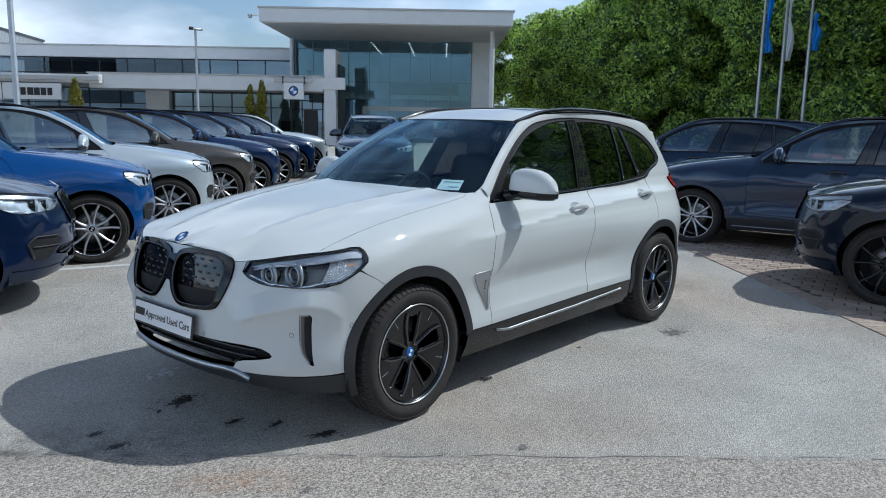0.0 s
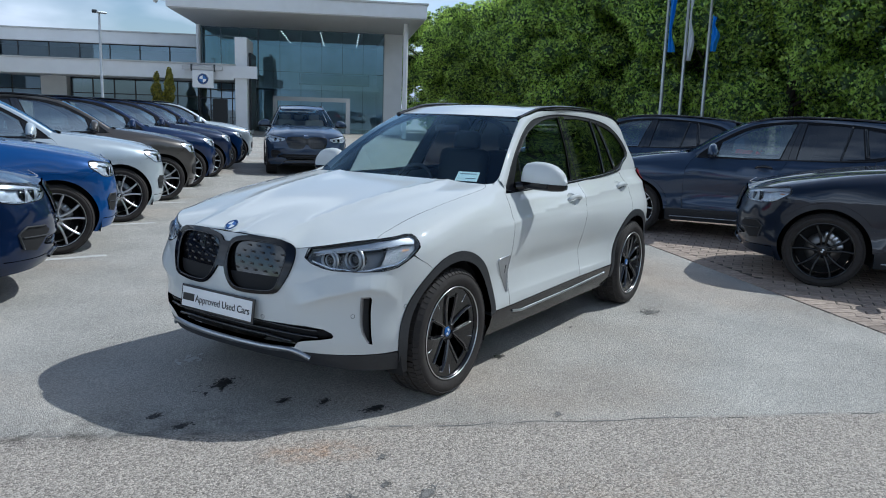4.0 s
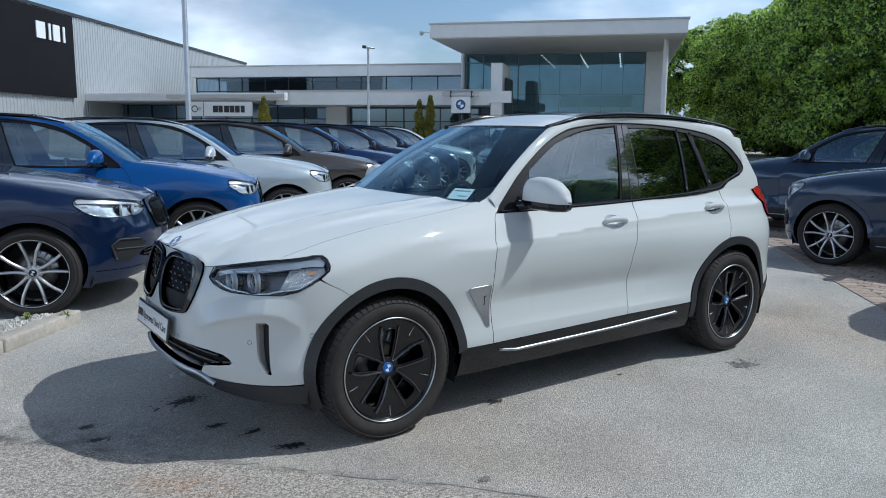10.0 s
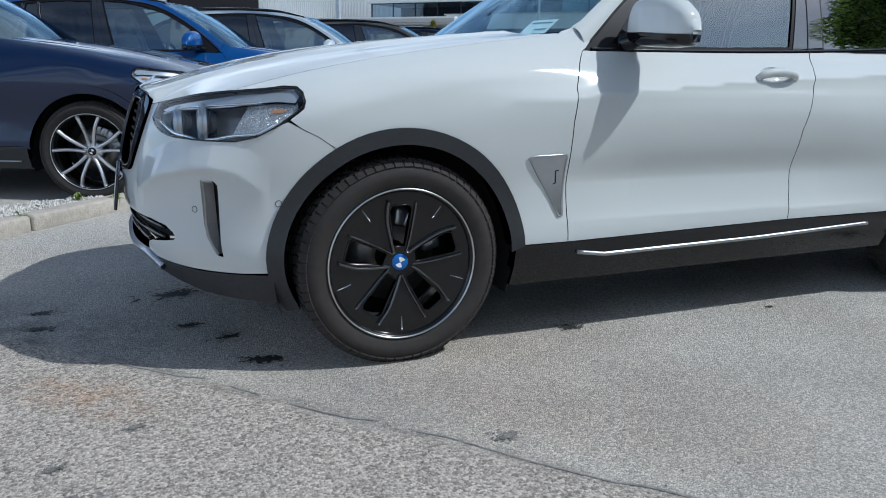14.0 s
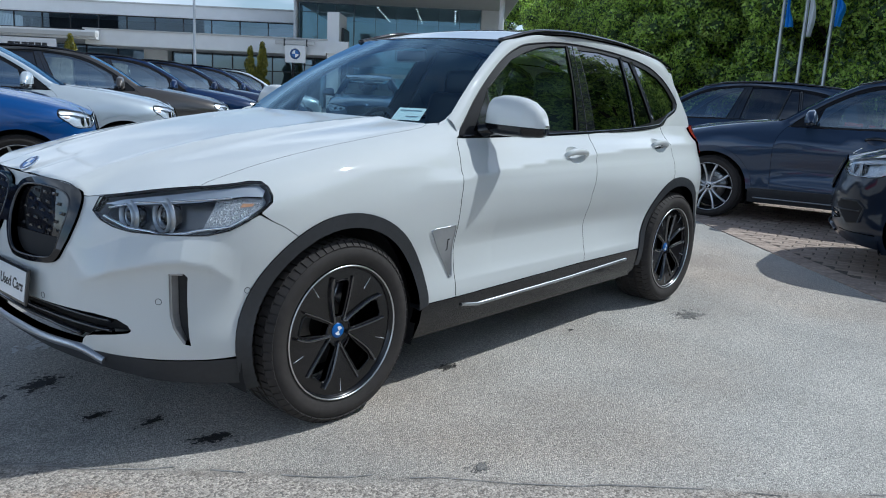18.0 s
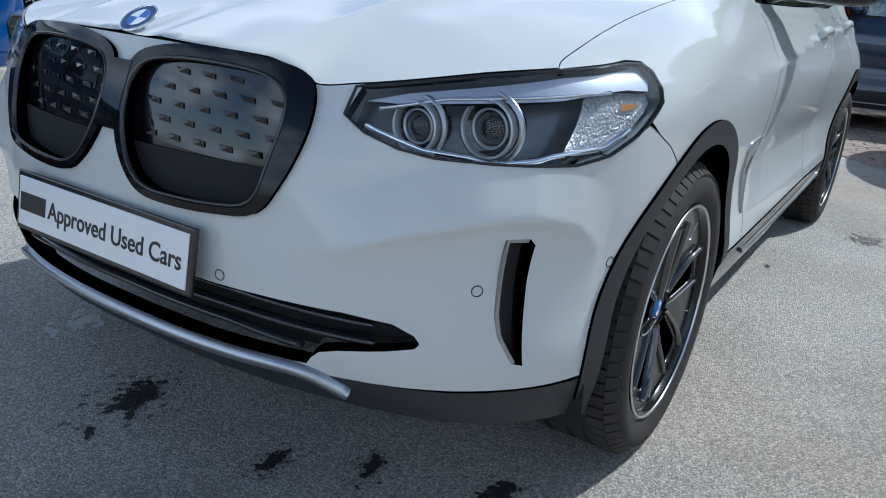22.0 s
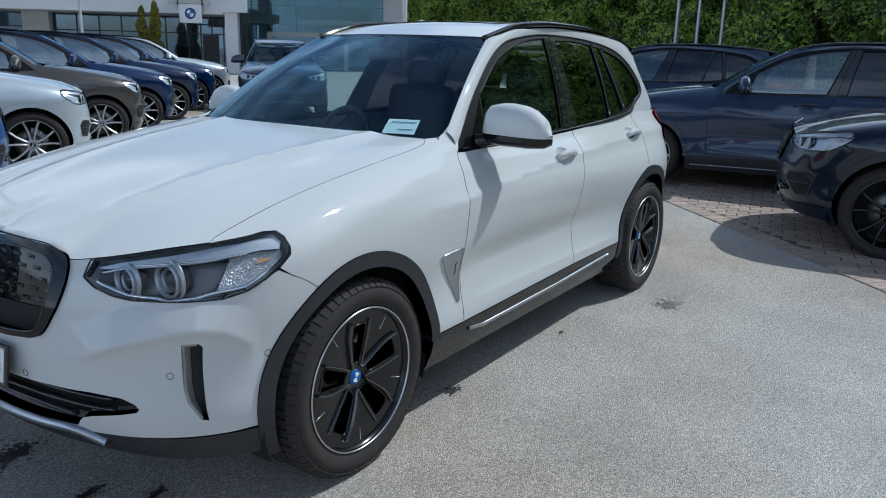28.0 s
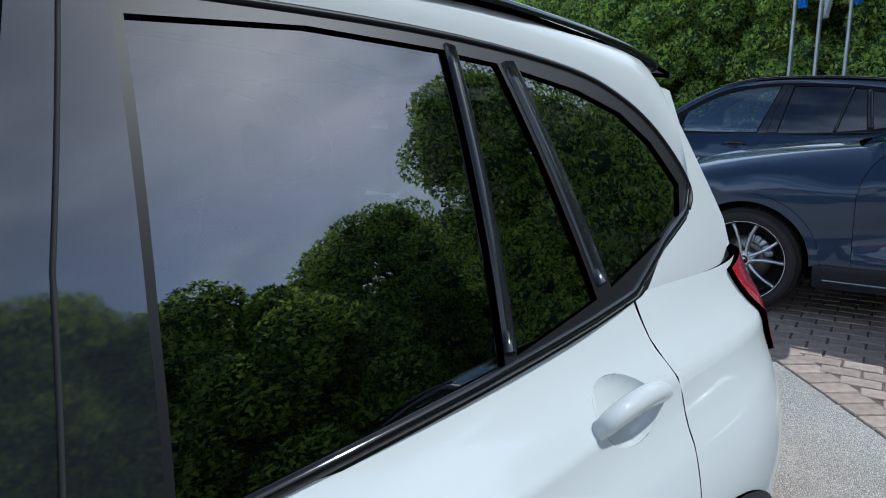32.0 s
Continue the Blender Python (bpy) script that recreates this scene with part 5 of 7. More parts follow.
def place_car(root, hub, nose_deg, near=-1):
    """Stand a car so that its front wheel on the near side is at hub, with the nose that way."""
    turn = Matrix.Rotation(radians(nose_deg - 180), 4, "Z")
    off = turn @ Vector((0, near * 0.93 * 1.06, 0))
    root.matrix_basis = Matrix.Translation((hub[0] - off.x, hub[1] - off.y, 0)) @ turn @ X5


suv = build_suv("suv", P_NAVY, w_alloy)
tagged(suv, "deep navy blue SUV with bright alloy wheels", "car", "parked row of cars")
first = build_suv("suv", P_NAVY, w_alloy, nose=1.12)
place_car(first, (-1.15, 2.87), -20, 1)
tagged(first, "deep navy blue SUV with bright alloy wheels", "car", "parked row of cars")
for hub, paint, label in (
        ((0.76, 4.56), P_BLUE, "bright blue SUV with two-tone alloy wheels"),
        ((2.56, 6.18), P_SILVER, "pale silver SUV in the parked row"),
        ((4.49, 7.91), P_BROWN, "bronze grey SUV in the parked row"),
        ((6.24, 9.51), P_BLUE2, "royal blue SUV in the parked row"),
        ((8.04, 11.11), P_NAVY, "navy SUV in the parked row"),
        ((9.84, 12.76), P_BLUE2, "royal blue SUV far along the row"),
        ((11.64, 14.36), P_SILVER, "silver SUV at the far end of the row")):
    c = copy_thing(suv, Matrix.Identity(4))
    place_car(c, hub, -20, 1)
    repaint(c, P_NAVY, paint)
    tagged(c, label)
slate = copy_thing(suv, Matrix.Identity(4))
place_car(slate, (7.05, 0.6), 97, -1)
repaint(slate, P_NAVY, P_SLATE)
tagged(slate, "slate blue SUV parked on brick paving", "car", "cars on the paving")
P_INK = flake_paint("ink_blue_paint", (0.004, 0.010, 0.024), 0.1)
navy = build_suv("suv", P_INK, w_black, nose=1.0)
place_car(navy, (4.81, -2.2), 97, -1)
tagged(navy, "navy SUV with black wheels on brick paving", "car", "cars on the paving")
slate2 = copy_thing(slate, Matrix.Identity(4))
place_car(slate2, (9.4, 3.4), 97, -1)
tagged(slate2, "slate grey SUV parked behind another SUV", "car")
far = copy_thing(suv, Matrix.Identity(4))
place_car(far, (10.0, 11.3), -132, 1)
repaint(far, P_NAVY, P_SLATE)
tagged(far, "dark blue SUV facing the aisle", "car")
drop_thing(suv)
drop_thing(w_alloy)
drop_thing(w_black)

# ---- ground ----


def asphalt_material():
    """Weathered asphalt: pale stones in a dark binder, blotches, brown dirt."""
    m = mat("asphalt", (0.2, 0.2, 0.2), 0.92)
    nt = m.node_tree
    N, L = nt.nodes.new, nt.links.new
    b = nt.nodes["Principled BSDF"]
    co = N("ShaderNodeTexCoord")
    vo, n1, n2, n3 = N("ShaderNodeTexVoronoi"), N("ShaderNodeTexNoise"), N("ShaderNodeTexNoise"), N("ShaderNodeTexNoise")
    vo.inputs["Scale"].default_value = 190
    n1.inputs["Scale"].default_value, n1.inputs["Detail"].default_value = 75, 9
    n2.inputs["Scale"].default_value, n2.inputs["Detail"].default_value = 1.1, 8
    n3.inputs["Scale"].default_value, n3.inputs["Detail"].default_value = 0.35, 6
    n1.inputs["Roughness"].default_value = 0.75
    for n in (vo, n1, n2, n3):
        L(co.outputs["Object"], n.inputs["Vector"])
    cell = N("ShaderNodeValToRGB")
    cell.color_ramp.elements[0].position, cell.color_ramp.elements[1].position = 0.25, 0.95
    cell.color_ramp.elements[0].color, cell.color_ramp.elements[1].color = (0.31, 0.297, 0.272, 1), (0.60, 0.57, 0.515, 1)
    sep = N("ShaderNodeSeparateColor")
    L(vo.outputs["Color"], sep.inputs[0])
    L(sep.outputs[0], cell.inputs["Fac"])
    fine = N("ShaderNodeMapRange")
    fine.inputs["From Min"].default_value, fine.inputs["From Max"].default_value = 0.3, 0.7
    fine.inputs["To Min"].default_value, fine.inputs["To Max"].default_value = 0.70, 1.26
    L(n1.outputs["Fac"], fine.inputs["Value"])
    blot = N("ShaderNodeMapRange")
    blot.inputs["From Min"].default_value, blot.inputs["From Max"].default_value = 0.3, 0.7
    blot.inputs["To Min"].default_value, blot.inputs["To Max"].default_value = 0.82, 1.16
    L(n2.outputs["Fac"], blot.inputs["Value"])
    mu = N("ShaderNodeMath")
    mu.operation = "MULTIPLY"
    L(fine.outputs["Result"], mu.inputs[0])
    L(blot.outputs["Result"], mu.inputs[1])
    mx = N("ShaderNodeMix")
    mx.data_type, mx.blend_type = "RGBA", "MULTIPLY"
    mx.inputs["Factor"].default_value = 1
    L(cell.outputs["Color"], mx.inputs["A"])
    L(mu.outputs[0], mx.inputs["B"])
    dirt = N("ShaderNodeValToRGB")
    dirt.color_ramp.elements[0].position, dirt.color_ramp.elements[1].position = 0.52, 0.72
    dirt.color_ramp.elements[0].color, dirt.color_ramp.elements[1].color = (1, 1, 1, 1), (1.0, 0.90, 0.82, 1)
    L(n3.outputs["Fac"], dirt.inputs["Fac"])
    m2 = N("ShaderNodeMix")
    m2.data_type, m2.blend_type = "RGBA", "MULTIPLY"
    m2.inputs["Factor"].default_value = 1
    L(mx.outputs["Result"], m2.inputs["A"])
    L(dirt.outputs["Color"], m2.inputs["B"])
    # the older, coarser lift beyond the joint: worn stones, brown fines, pits
    away, wob, edge = N("ShaderNodeVectorMath"), N("ShaderNodeMath"), N("ShaderNodeMapRange")
    away.operation, wob.operation = "DOT_PRODUCT", "MULTIPLY_ADD"
    away.inputs[1].default_value = (-0.736, -0.677, 0)
    L(co.outputs["Object"], away.inputs[0])
    L(n2.outputs["Fac"], wob.inputs[0])
    wob.inputs[1].default_value = 0.16
    L(away.outputs["Value"], wob.inputs[2])
    edge.inputs["From Min"].default_value, edge.inputs["From Max"].default_value = 1.145, 1.20
    L(wob.outputs[0], edge.inputs["Value"])
    v2, pit = N("ShaderNodeTexVoronoi"), N("ShaderNodeTexNoise")
    v2.inputs["Scale"].default_value = 120
    pit.inputs["Scale"].default_value, pit.inputs["Detail"].default_value = 70, 8
    pit.inputs["Roughness"].default_value = 0.7
    for n in (v2, pit):
        L(co.outputs["Object"], n.inputs["Vector"])
    s2, c2, pr = N("ShaderNodeSeparateColor"), N("ShaderNodeValToRGB"), N("ShaderNodeValToRGB")
    L(v2.outputs["Color"], s2.inputs[0])
    L(s2.outputs[0], c2.inputs["Fac"])
    c2.color_ramp.elements[0].color, c2.color_ramp.elements[1].color = (0.20, 0.182, 0.162, 1), (0.60, 0.55, 0.49, 1)
    L(pit.outputs["Fac"], pr.inputs["Fac"])
    pr.color_ramp.elements[0].position, pr.color_ramp.elements[1].position = 0.34, 0.52
    pr.color_ramp.elements[0].color, pr.color_ramp.elements[1].color = (0.54, 0.51, 0.48, 1), (1.04, 1.015, 0.99, 1)
    cm_, zone = N("ShaderNodeMix"), N("ShaderNodeMix")
    cm_.data_type, cm_.blend_type, zone.data_type = "RGBA", "MULTIPLY", "RGBA"
    cm_.inputs["Factor"].default_value = 1
    L(c2.outputs["Color"], cm_.inputs["A"])
    L(pr.outputs["Color"], cm_.inputs["B"])
    L(edge.outputs["Result"], zone.inputs["Factor"])
    L(m2.outputs["Result"], zone.inputs["A"])
    L(cm_.outputs["Result"], zone.inputs["B"])
    # a rusty smear and a dark dusty streak, each broken up by noise
    col = zone.outputs["Result"]
    for (cx, cy, sx, sy, turn), tint in (((-1.04, -0.86, 2.6, 6.5, 0.75), (0.95, 0.73, 0.58, 1)), ((-1.35, 0.05, 0.8, 3.2, 0.75), (0.66, 0.66, 0.66, 1)), ((-1.2, -2.2, 0.75, 1.4, 0.3), (0.97, 0.90, 0.83, 1)), ((-0.6, -0.95, 0.30, 22.0, 0.827), (0.62, 0.61, 0.60, 1)), ((-1.9, 0.47, 0.9, 9.0, 0.827), (0.6, 0.6, 0.6, 1))):
        mp = N("ShaderNodeMapping")
        mp.vector_type = "TEXTURE"
        mp.inputs["Location"].default_value, mp.inputs["Rotation"].default_value = (cx, cy, 0), (0, 0, -turn)
        mp.inputs["Scale"].default_value = (1 / sx, 1 / sy, 1)
        ln, rg, ns, ml = N("ShaderNodeVectorMath"), N("ShaderNodeMapRange"), N("ShaderNodeTexNoise"), N("ShaderNodeMath")
        ln.operation, ml.operation = "LENGTH", "MULTIPLY"
        ns.inputs["Scale"].default_value, ns.inputs["Detail"].default_value = 9, 9
        ns.inputs["Roughness"].default_value = 0.7
        L(co.outputs["Object"], mp.inputs["Vector"])
        L(mp.outputs["Vector"], ln.inputs[0])
        rg.inputs["From Min"].default_value, rg.inputs["From Max"].default_value = 1.0, 0.3
        L(ln.outputs["Value"], rg.inputs["Value"])
        L(co.outputs["Object"], ns.inputs["Vector"])
        r2 = N("ShaderNodeMapRange")
        r2.inputs["From Min"].default_value, r2.inputs["From Max"].default_value = 0.40, 0.62
        L(ns.outputs["Fac"], r2.inputs["Value"])
        L(rg.outputs["Result"], ml.inputs[0])
        L(r2.outputs["Result"], ml.inputs[1])
        mm = N("ShaderNodeMix")
        mm.data_type, mm.blend_type = "RGBA", "MULTIPLY"
        mm.inputs["B"].default_value = tint
        L(ml.outputs[0], mm.inputs["Factor"])
        L(col, mm.inputs["A"])
        col = mm.outputs["Result"]
    L(col, b.inputs["Base Color"])
    hm = N("ShaderNodeMix")
    L(edge.outputs["Result"], hm.inputs["Factor"])
    L(vo.outputs["Distance"], hm.inputs["A"])
    L(v2.outputs["Distance"], hm.inputs["B"])
    bp = N("ShaderNodeBump")
    bp.inputs["Strength"].default_value, bp.inputs["Distance"].default_value = 0.9, 0.004
    bp.invert = True
    L(hm.outputs["Result"], bp.inputs["Height"])
    b2 = N("ShaderNodeBump")
    b2.inputs["Strength"].default_value, b2.inputs["Distance"].default_value = 0.8, 0.006
    L(n1.outputs["Fac"], b2.inputs["Height"])
    L(bp.outputs["Normal"], b2.inputs["Normal"])
    L(b2.outputs["Normal"], b.inputs["Normal"])
    return m


M_ASPHALT = asphalt_material()
M_OIL = mat("oil_stain_black", (0.030, 0.028, 0.026), 0.6, noise_amt=0.75, noise_scale=150, bump=0.5, bump_scale=120)
M_DAMP = mat("damp_asphalt", (0.165, 0.157, 0.145), 0.8, noise_amt=0.8, noise_scale=150, bump=0.5, bump_scale=120)
M_LINE = mat("worn_white_paint", (0.60, 0.60, 0.58), 0.75, noise_amt=0.25, noise_scale=40, bump=0.4, bump_scale=150)
M_TAR = mat("tar_joint", (0.26, 0.25, 0.235), 0.8, noise_amt=0.5, noise_scale=30, bump=0.6, bump_scale=120)
v = [(-400, -400, 0), (600, -400, 0), (600, 600, 0), (-400, 600, 0)]
tagged(meshpart("ground", v, [(0, 1, 2, 3)], M_ASPHALT, None), "grey worn asphalt car park", "ground", "", "structure")


def add_blot(V, F, x, y, r, squash, turn, rng, z):
    """A ragged flat spot with satellites."""
    n = 14 if r > 0.002 else 8
    k0 = len(V)
    ph = rng.random(6) * 6.283
    for i in range(n):
        a = 2 * math.pi * i / n
        rr = r * (1 + 0.25 * math.sin(2 * a + ph[0]) + 0.20 * math.sin(5 * a + ph[1]) + 0.16 * math.sin(9 * a + ph[2]) + 0.10 * math.sin(17 * a + ph[3]) + 0.13 * rng.standard_normal())
        px, py = rr * math.cos(a), rr * squash * math.sin(a)
        V.append((x + px * math.cos(turn) - py * math.sin(turn), y + px * math.sin(turn) + py * math.cos(turn), z))
    F.append(tuple(range(k0, k0 + n)))


rng = np.random.default_rng(11)
BLOTS = ((-1.32, -1.26, 0.055, 0), (-1.05, -1.50, 0.050, 0), (-1.26, 0.10, 0.040, 1), (-1.25, -0.11, 0.042, 1), (-0.69, -0.26, 0.045, 1), (-0.56, -0.45, 0.042, 1),
         (-0.46, -0.73, 0.060, 1), (-0.90, -1.13, 0.028, 0), (0.10, -1.56, 0.035, 0), (-1.10, -1.31, 0.025, 0), (0.76, -0.80, 0.045, 1), (-0.71, 0.21, 0.085, 1), (2.64, -1.19, 0.08, 0), (1.77, -0.87, 0.02, 1), (6.08, -0.5, 0.06, 0))
SV, SF = [], []
for x, y, r, dark in BLOTS:
    V, F = [], []
    lean, flat = rng.random() * 0.8 - 0.3, 0.40 + 0.25 * rng.random()
    for i in range(150):
        d, a = r * 0.62 * abs(rng.standard_normal()), rng.random() * 6.283
        px, py = d * math.cos(a), flat * d * math.sin(a)
        add_blot(V, F, x + px * math.cos(lean) - py * math.sin(lean), y + px * math.sin(lean) + py * math.cos(lean), r * (0.05 + 0.20 * rng.random() ** 2), 0.7, rng.random() * 3, rng, 0.0028 + 0.000004 * i)
    for _ in range(70):
        d, a = r * (0.75 + 1.6 * rng.random() ** 1.6), rng.random() * 6.283
        add_blot(SV, SF, x + d * math.cos(a), y + 0.7 * d * math.sin(a), r * (0.03 + 0.10 * rng.random() ** 2), 0.7, 0, rng, 0.0026)
    tagged(meshpart("oil_stain", V, F, M_OIL if dark else M_DAMP, None, "", False), "dark oil stain soaked into the asphalt" if dark else "faded dark stain on pale asphalt", "stain", "stains on the asphalt")
for _ in range(900):
    x, y = -2.2 + 3.4 * rng.random(), -2.6 + 2.6 * rng.random()
    add_blot(SV, SF, x, y, 0.0015 + 0.0035 * rng.random() ** 2, 0.8, 0, rng, 0.0022)
tagged(meshpart("oil_spatter", SV, SF, M_DAMP, None, "", False), "fine dark spatter and grit on the asphalt", "stain", "", "stuff")
V, F = [], []
for i in range(26):
    add_blot(V, F, -0.57 + 0.055 * rng.standard_normal(), 0.71 + 0.03 * rng.standard_normal(), 0.008 + 0.016 * rng.random(), 0.6, 0.6, rng, 0.003 + 0.00001 * i)
tagged(meshpart("paint_splash", V, F, M_LINE, None, "", False), "small white paint splash on the asphalt", "stain")
# joint between two lifts of asphalt
pts = [(-2.9 + 4.6 * i / 60, 1.55 - 5.0 * i / 60 + 0.02 * math.sin(i * 0.9) + 0.008 * rng.standard_normal()) for i in range(61)]
V, F = [], []
for i, (x, y) in enumerate(pts):
    w = 0.0015 + 0.005 * rng.random() ** 2
    V += [(x - w * 0.74, y - w * 0.67, 0.002), (x, y, 0.005), (x + w * 0.74, y + w * 0.67, 0.002)]
    if i and rng.random() < 0.6:
        k = 3 * i
        F += [(k - 3, k, k + 1, k - 2), (k - 2, k + 1, k + 2, k - 1)]
tagged(meshpart("asphalt_joint", V, F, M_TAR, None), "dark tarred joint across the asphalt", "joint", "", "structure")
# bay lines of the parked row
for k in range(7):
    ex, ey = 1.08 + 1.78 * k, 4.20 + 1.66 * k
    d, n = Vector((-0.94, 0.342)), Vector((0.342, 0.94))
    V = [(ex + d.x * t + n.x * w, ey + d.y * t + n.y * w, 0.004) for t in (0, 1.2, 2.4, 3.6, 4.8) for w in (-0.05, 0.05)]
    tagged(meshpart("bay_line", V, [(2 * i, 2 * i + 1, 2 * i + 3, 2 * i + 2) for i in range(4)], M_LINE, None, "", False), "worn white painted bay line", "road marking", "bay lines")

# kerbed gravel island
M_KERB = mat("kerb_concrete", (0.40, 0.36, 0.31), 0.9, noise_amt=0.25, noise_scale=25, bump=0.5, bump_scale=80)
M_PEBBLE = mat("pale_gravel", (0.52, 0.50, 0.46), 0.85, noise_amt=0.35, noise_scale=60)
M_WEED = mat("weed_leaf", (0.12, 0.17, 0.03), 0.6, noise_amt=0.3)
kd, kn = Vector((0.672, 0.741)), Vector((-0.741, 0.672))
k0 = Vector((-0.84, 2.54))
for i in range(6):
    c = k0 - kd * (0.46 + 0.92 * i) + kn * 0.07
    bm = box_bm((c.x, c.y, 0.035), (0.905, 0.14, 0.13), 0.018, Matrix.Rotation(math.atan2(kd.y, kd.x), 3, "Z"))
    tagged(part("kerb_stone", bm, M_KERB, None), "pale concrete kerb stone, chipped and dusty", "kerb", "kerb stones")
bed = [k0 + kn * 0.13, k0 - kd * 5.5 + kn * 0.13, k0 - kd * 5.5 + kn * 0.62, k0 - kd * 0.75 + kn * 0.62, k0 - kd * 0.05 + kn * 0.34]
tagged(meshpart("gravel_bed", [(p.x, p.y, 0.055) for p in bed] + [(p.x, p.y, 0.0) for p in bed], [(0, 1, 2, 3, 4)] + [(i, i + 5, (i + 1) % 5 + 5, (i + 1) % 5) for i in range(5)], M_KERB, None, "", False), "low gravel bed behind the kerb", "gravel", "", "structure")
n = 5200
t, w = rng.random(n) ** 1.3 * 4.5, rng.random(n) * 0.45
px = k0.x - kd.x * (t + 0.08) + kn.x * (0.14 + w)
py = k0.y - kd.y * (t + 0.08) + kn.y * (0.14 + w)
ok = (w < 0.20 + (t - 0.05) * 0.6)
octa = np.array([(1, 0, 0), (-1, 0, 0), (0, 1, 0), (0, -1, 0), (0, 0, 1), (0, 0, -1)], float)
of = np.array([(0, 2, 4), (2, 1, 4), (1, 3, 4), (3, 0, 4), (2, 0, 5), (1, 2, 5), (3, 1, 5), (0, 3, 5)])
px, py = px[ok], py[ok]
n = len(px)
s = (0.006 + 0.009 * rng.random((n, 1, 1))) * (0.6 + 0.7 * rng.random((n, 6, 1)))
V = octa[None] * s + np.stack([px, py, 0.058 + 0.012 * rng.random(n)], 1)[:, None]
F = (of[None] + 6 * np.arange(n)[:, None, None]).reshape(-1, 3)
tagged(meshpart("gravel", V.reshape(-1, 3), F, M_PEBBLE, None, "", False), "loose pale gravel stones", "gravel", "", "stuff")
for wx, wy in ((-1.24, 2.55), (-0.98, 2.42), (-1.52, 1.90)):
    V, F = [], []
    for i in range(16):
        a, l = rng.random() * 6.283, 0.03 + 0.05 * rng.random()
        h = 0.02 + 0.05 * rng.random()
        x, y = math.cos(a), math.sin(a)
        k = len(V)
        V += [(wx, wy, 0.06), (wx + l * 0.5 * x - 0.008 * y, wy + l * 0.5 * y + 0.008 * x, 0.06 + h), (wx + l * x, wy + l * y, 0.06 + h * 0.7), (wx + l * 0.5 * x + 0.008 * y, wy + l * 0.5 * y - 0.008 * x, 0.06 + h)]
        F.append((k, k + 1, k + 2, k + 3))
    tagged(meshpart("weed", V, F, M_WEED, None, "", False), "small green weed growing at the kerb", "weed")

# brick paving of the far bays: courses lie askew to the edge
M_PAVER = mat("brick_paver", (0.36, 0.288, 0.236), 0.85, noise_amt=0.3, noise_scale=30, bump=0.4, bump_scale=120)
nt_ = M_PAVER.node_tree
oi, mrn, mxn = nt_.nodes.new("ShaderNodeObjectInfo"), nt_.nodes.new("ShaderNodeMapRange"), nt_.nodes.new("ShaderNodeMix")
geo = nt_.nodes.new("ShaderNodeNewGeometry")
addn = nt_.nodes.new("ShaderNodeMath")
addn.operation = "ADD"
nt_.links.new(oi.outputs["Random"], addn.inputs[0])
nt_.links.new(geo.outputs["Random Per Island"], addn.inputs[1])
mrn.inputs["From Max"].default_value = 2.0
mrn.inputs["To Min"].default_value, mrn.inputs["To Max"].default_value = 0.66, 1.34
nt_.links.new(addn.outputs[0], mrn.inputs["Value"])
mxn.data_type, mxn.blend_type = "RGBA", "MULTIPLY"
mxn.inputs["Factor"].default_value = 1
old = nt_.nodes["Principled BSDF"].inputs["Base Color"].links[0].from_socket
nt_.links.new(old, mxn.inputs["A"])
nt_.links.new(mrn.outputs["Result"], mxn.inputs["B"])
nt_.links.new(mxn.outputs["Result"], nt_.nodes["Principled BSDF"].inputs["Base Color"])
e0, e1 = Vector((3.44, -2.72)), Vector((6.30, 0.16))
eu = (e1 - e0).normalized()
en = Vector((eu.y, -eu.x))
paving = tagged(new("paving"), "grey-brown brick block paving with open joints", "paving", "", "structure")
M_SAND = mat("joint_sand", (0.13, 0.11, 0.09), 0.95, noise_amt=0.3, noise_scale=40)
c0 = [e0 - eu * 9, e0 + eu * 22, e0 + eu * 22 + en * 15, e0 - eu * 9 + en * 15]
meshpart("joint_bed", [(p.x, p.y, 0.004) for p in c0], [(0, 1, 2, 3)][::1], M_SAND, paving, "", False)


def brick_geo(l, w, h=0.022, c=0.006):
    a, b = l / 2, w / 2
    return [(-a, -b, 0), (a, -b, 0), (a, b, 0), (-a, b, 0), (-a, -b, h - c), (a, -b, h - c), (a, b, h - c), (-a, b, h - c), (-a + c, -b + c, h), (a - c, -b + c, h), (a - c, b - c, h), (-a + c, b - c, h)]


BRICK_F = [(0, 1, 5, 4), (1, 2, 6, 5), (2, 3, 7, 6), (3, 0, 4, 7), (4, 5, 9, 8), (5, 6, 10, 9), (6, 7, 11, 10), (7, 4, 8, 11), (8, 9, 10, 11)]
bm_me = bpy.data.meshes.new("brick")
bm_me.from_pydata(brick_geo(0.201, 0.130), [], BRICK_F)
bm_me.materials.append(M_PAVER)
A, B = Vector((math.cos(radians(101)), math.sin(radians(101)))), Vector((math.cos(radians(11)), math.sin(radians(11))))
near_b, rest = [], []
P, Q = 0.213, 0.142
for i in range(-60, 90):
    for j in range(-10, 110):
        c = Vector((4.2, -2.0)) + A * (P * (i + 0.5 * (j % 2))) + B * (Q * j)
        r = c - e0
        d, u = r.dot(en), r.dot(eu)
        if 0.168 < d < 12 and -7 < u < 16:
            spot = (c.x, c.y, radians(101) + 0.02 * rng.standard_normal(), 0.0045 * rng.random() - 0.013)
            (near_b if d < 1.55 and -0.6 < u < 4.6 else rest).append(spot)
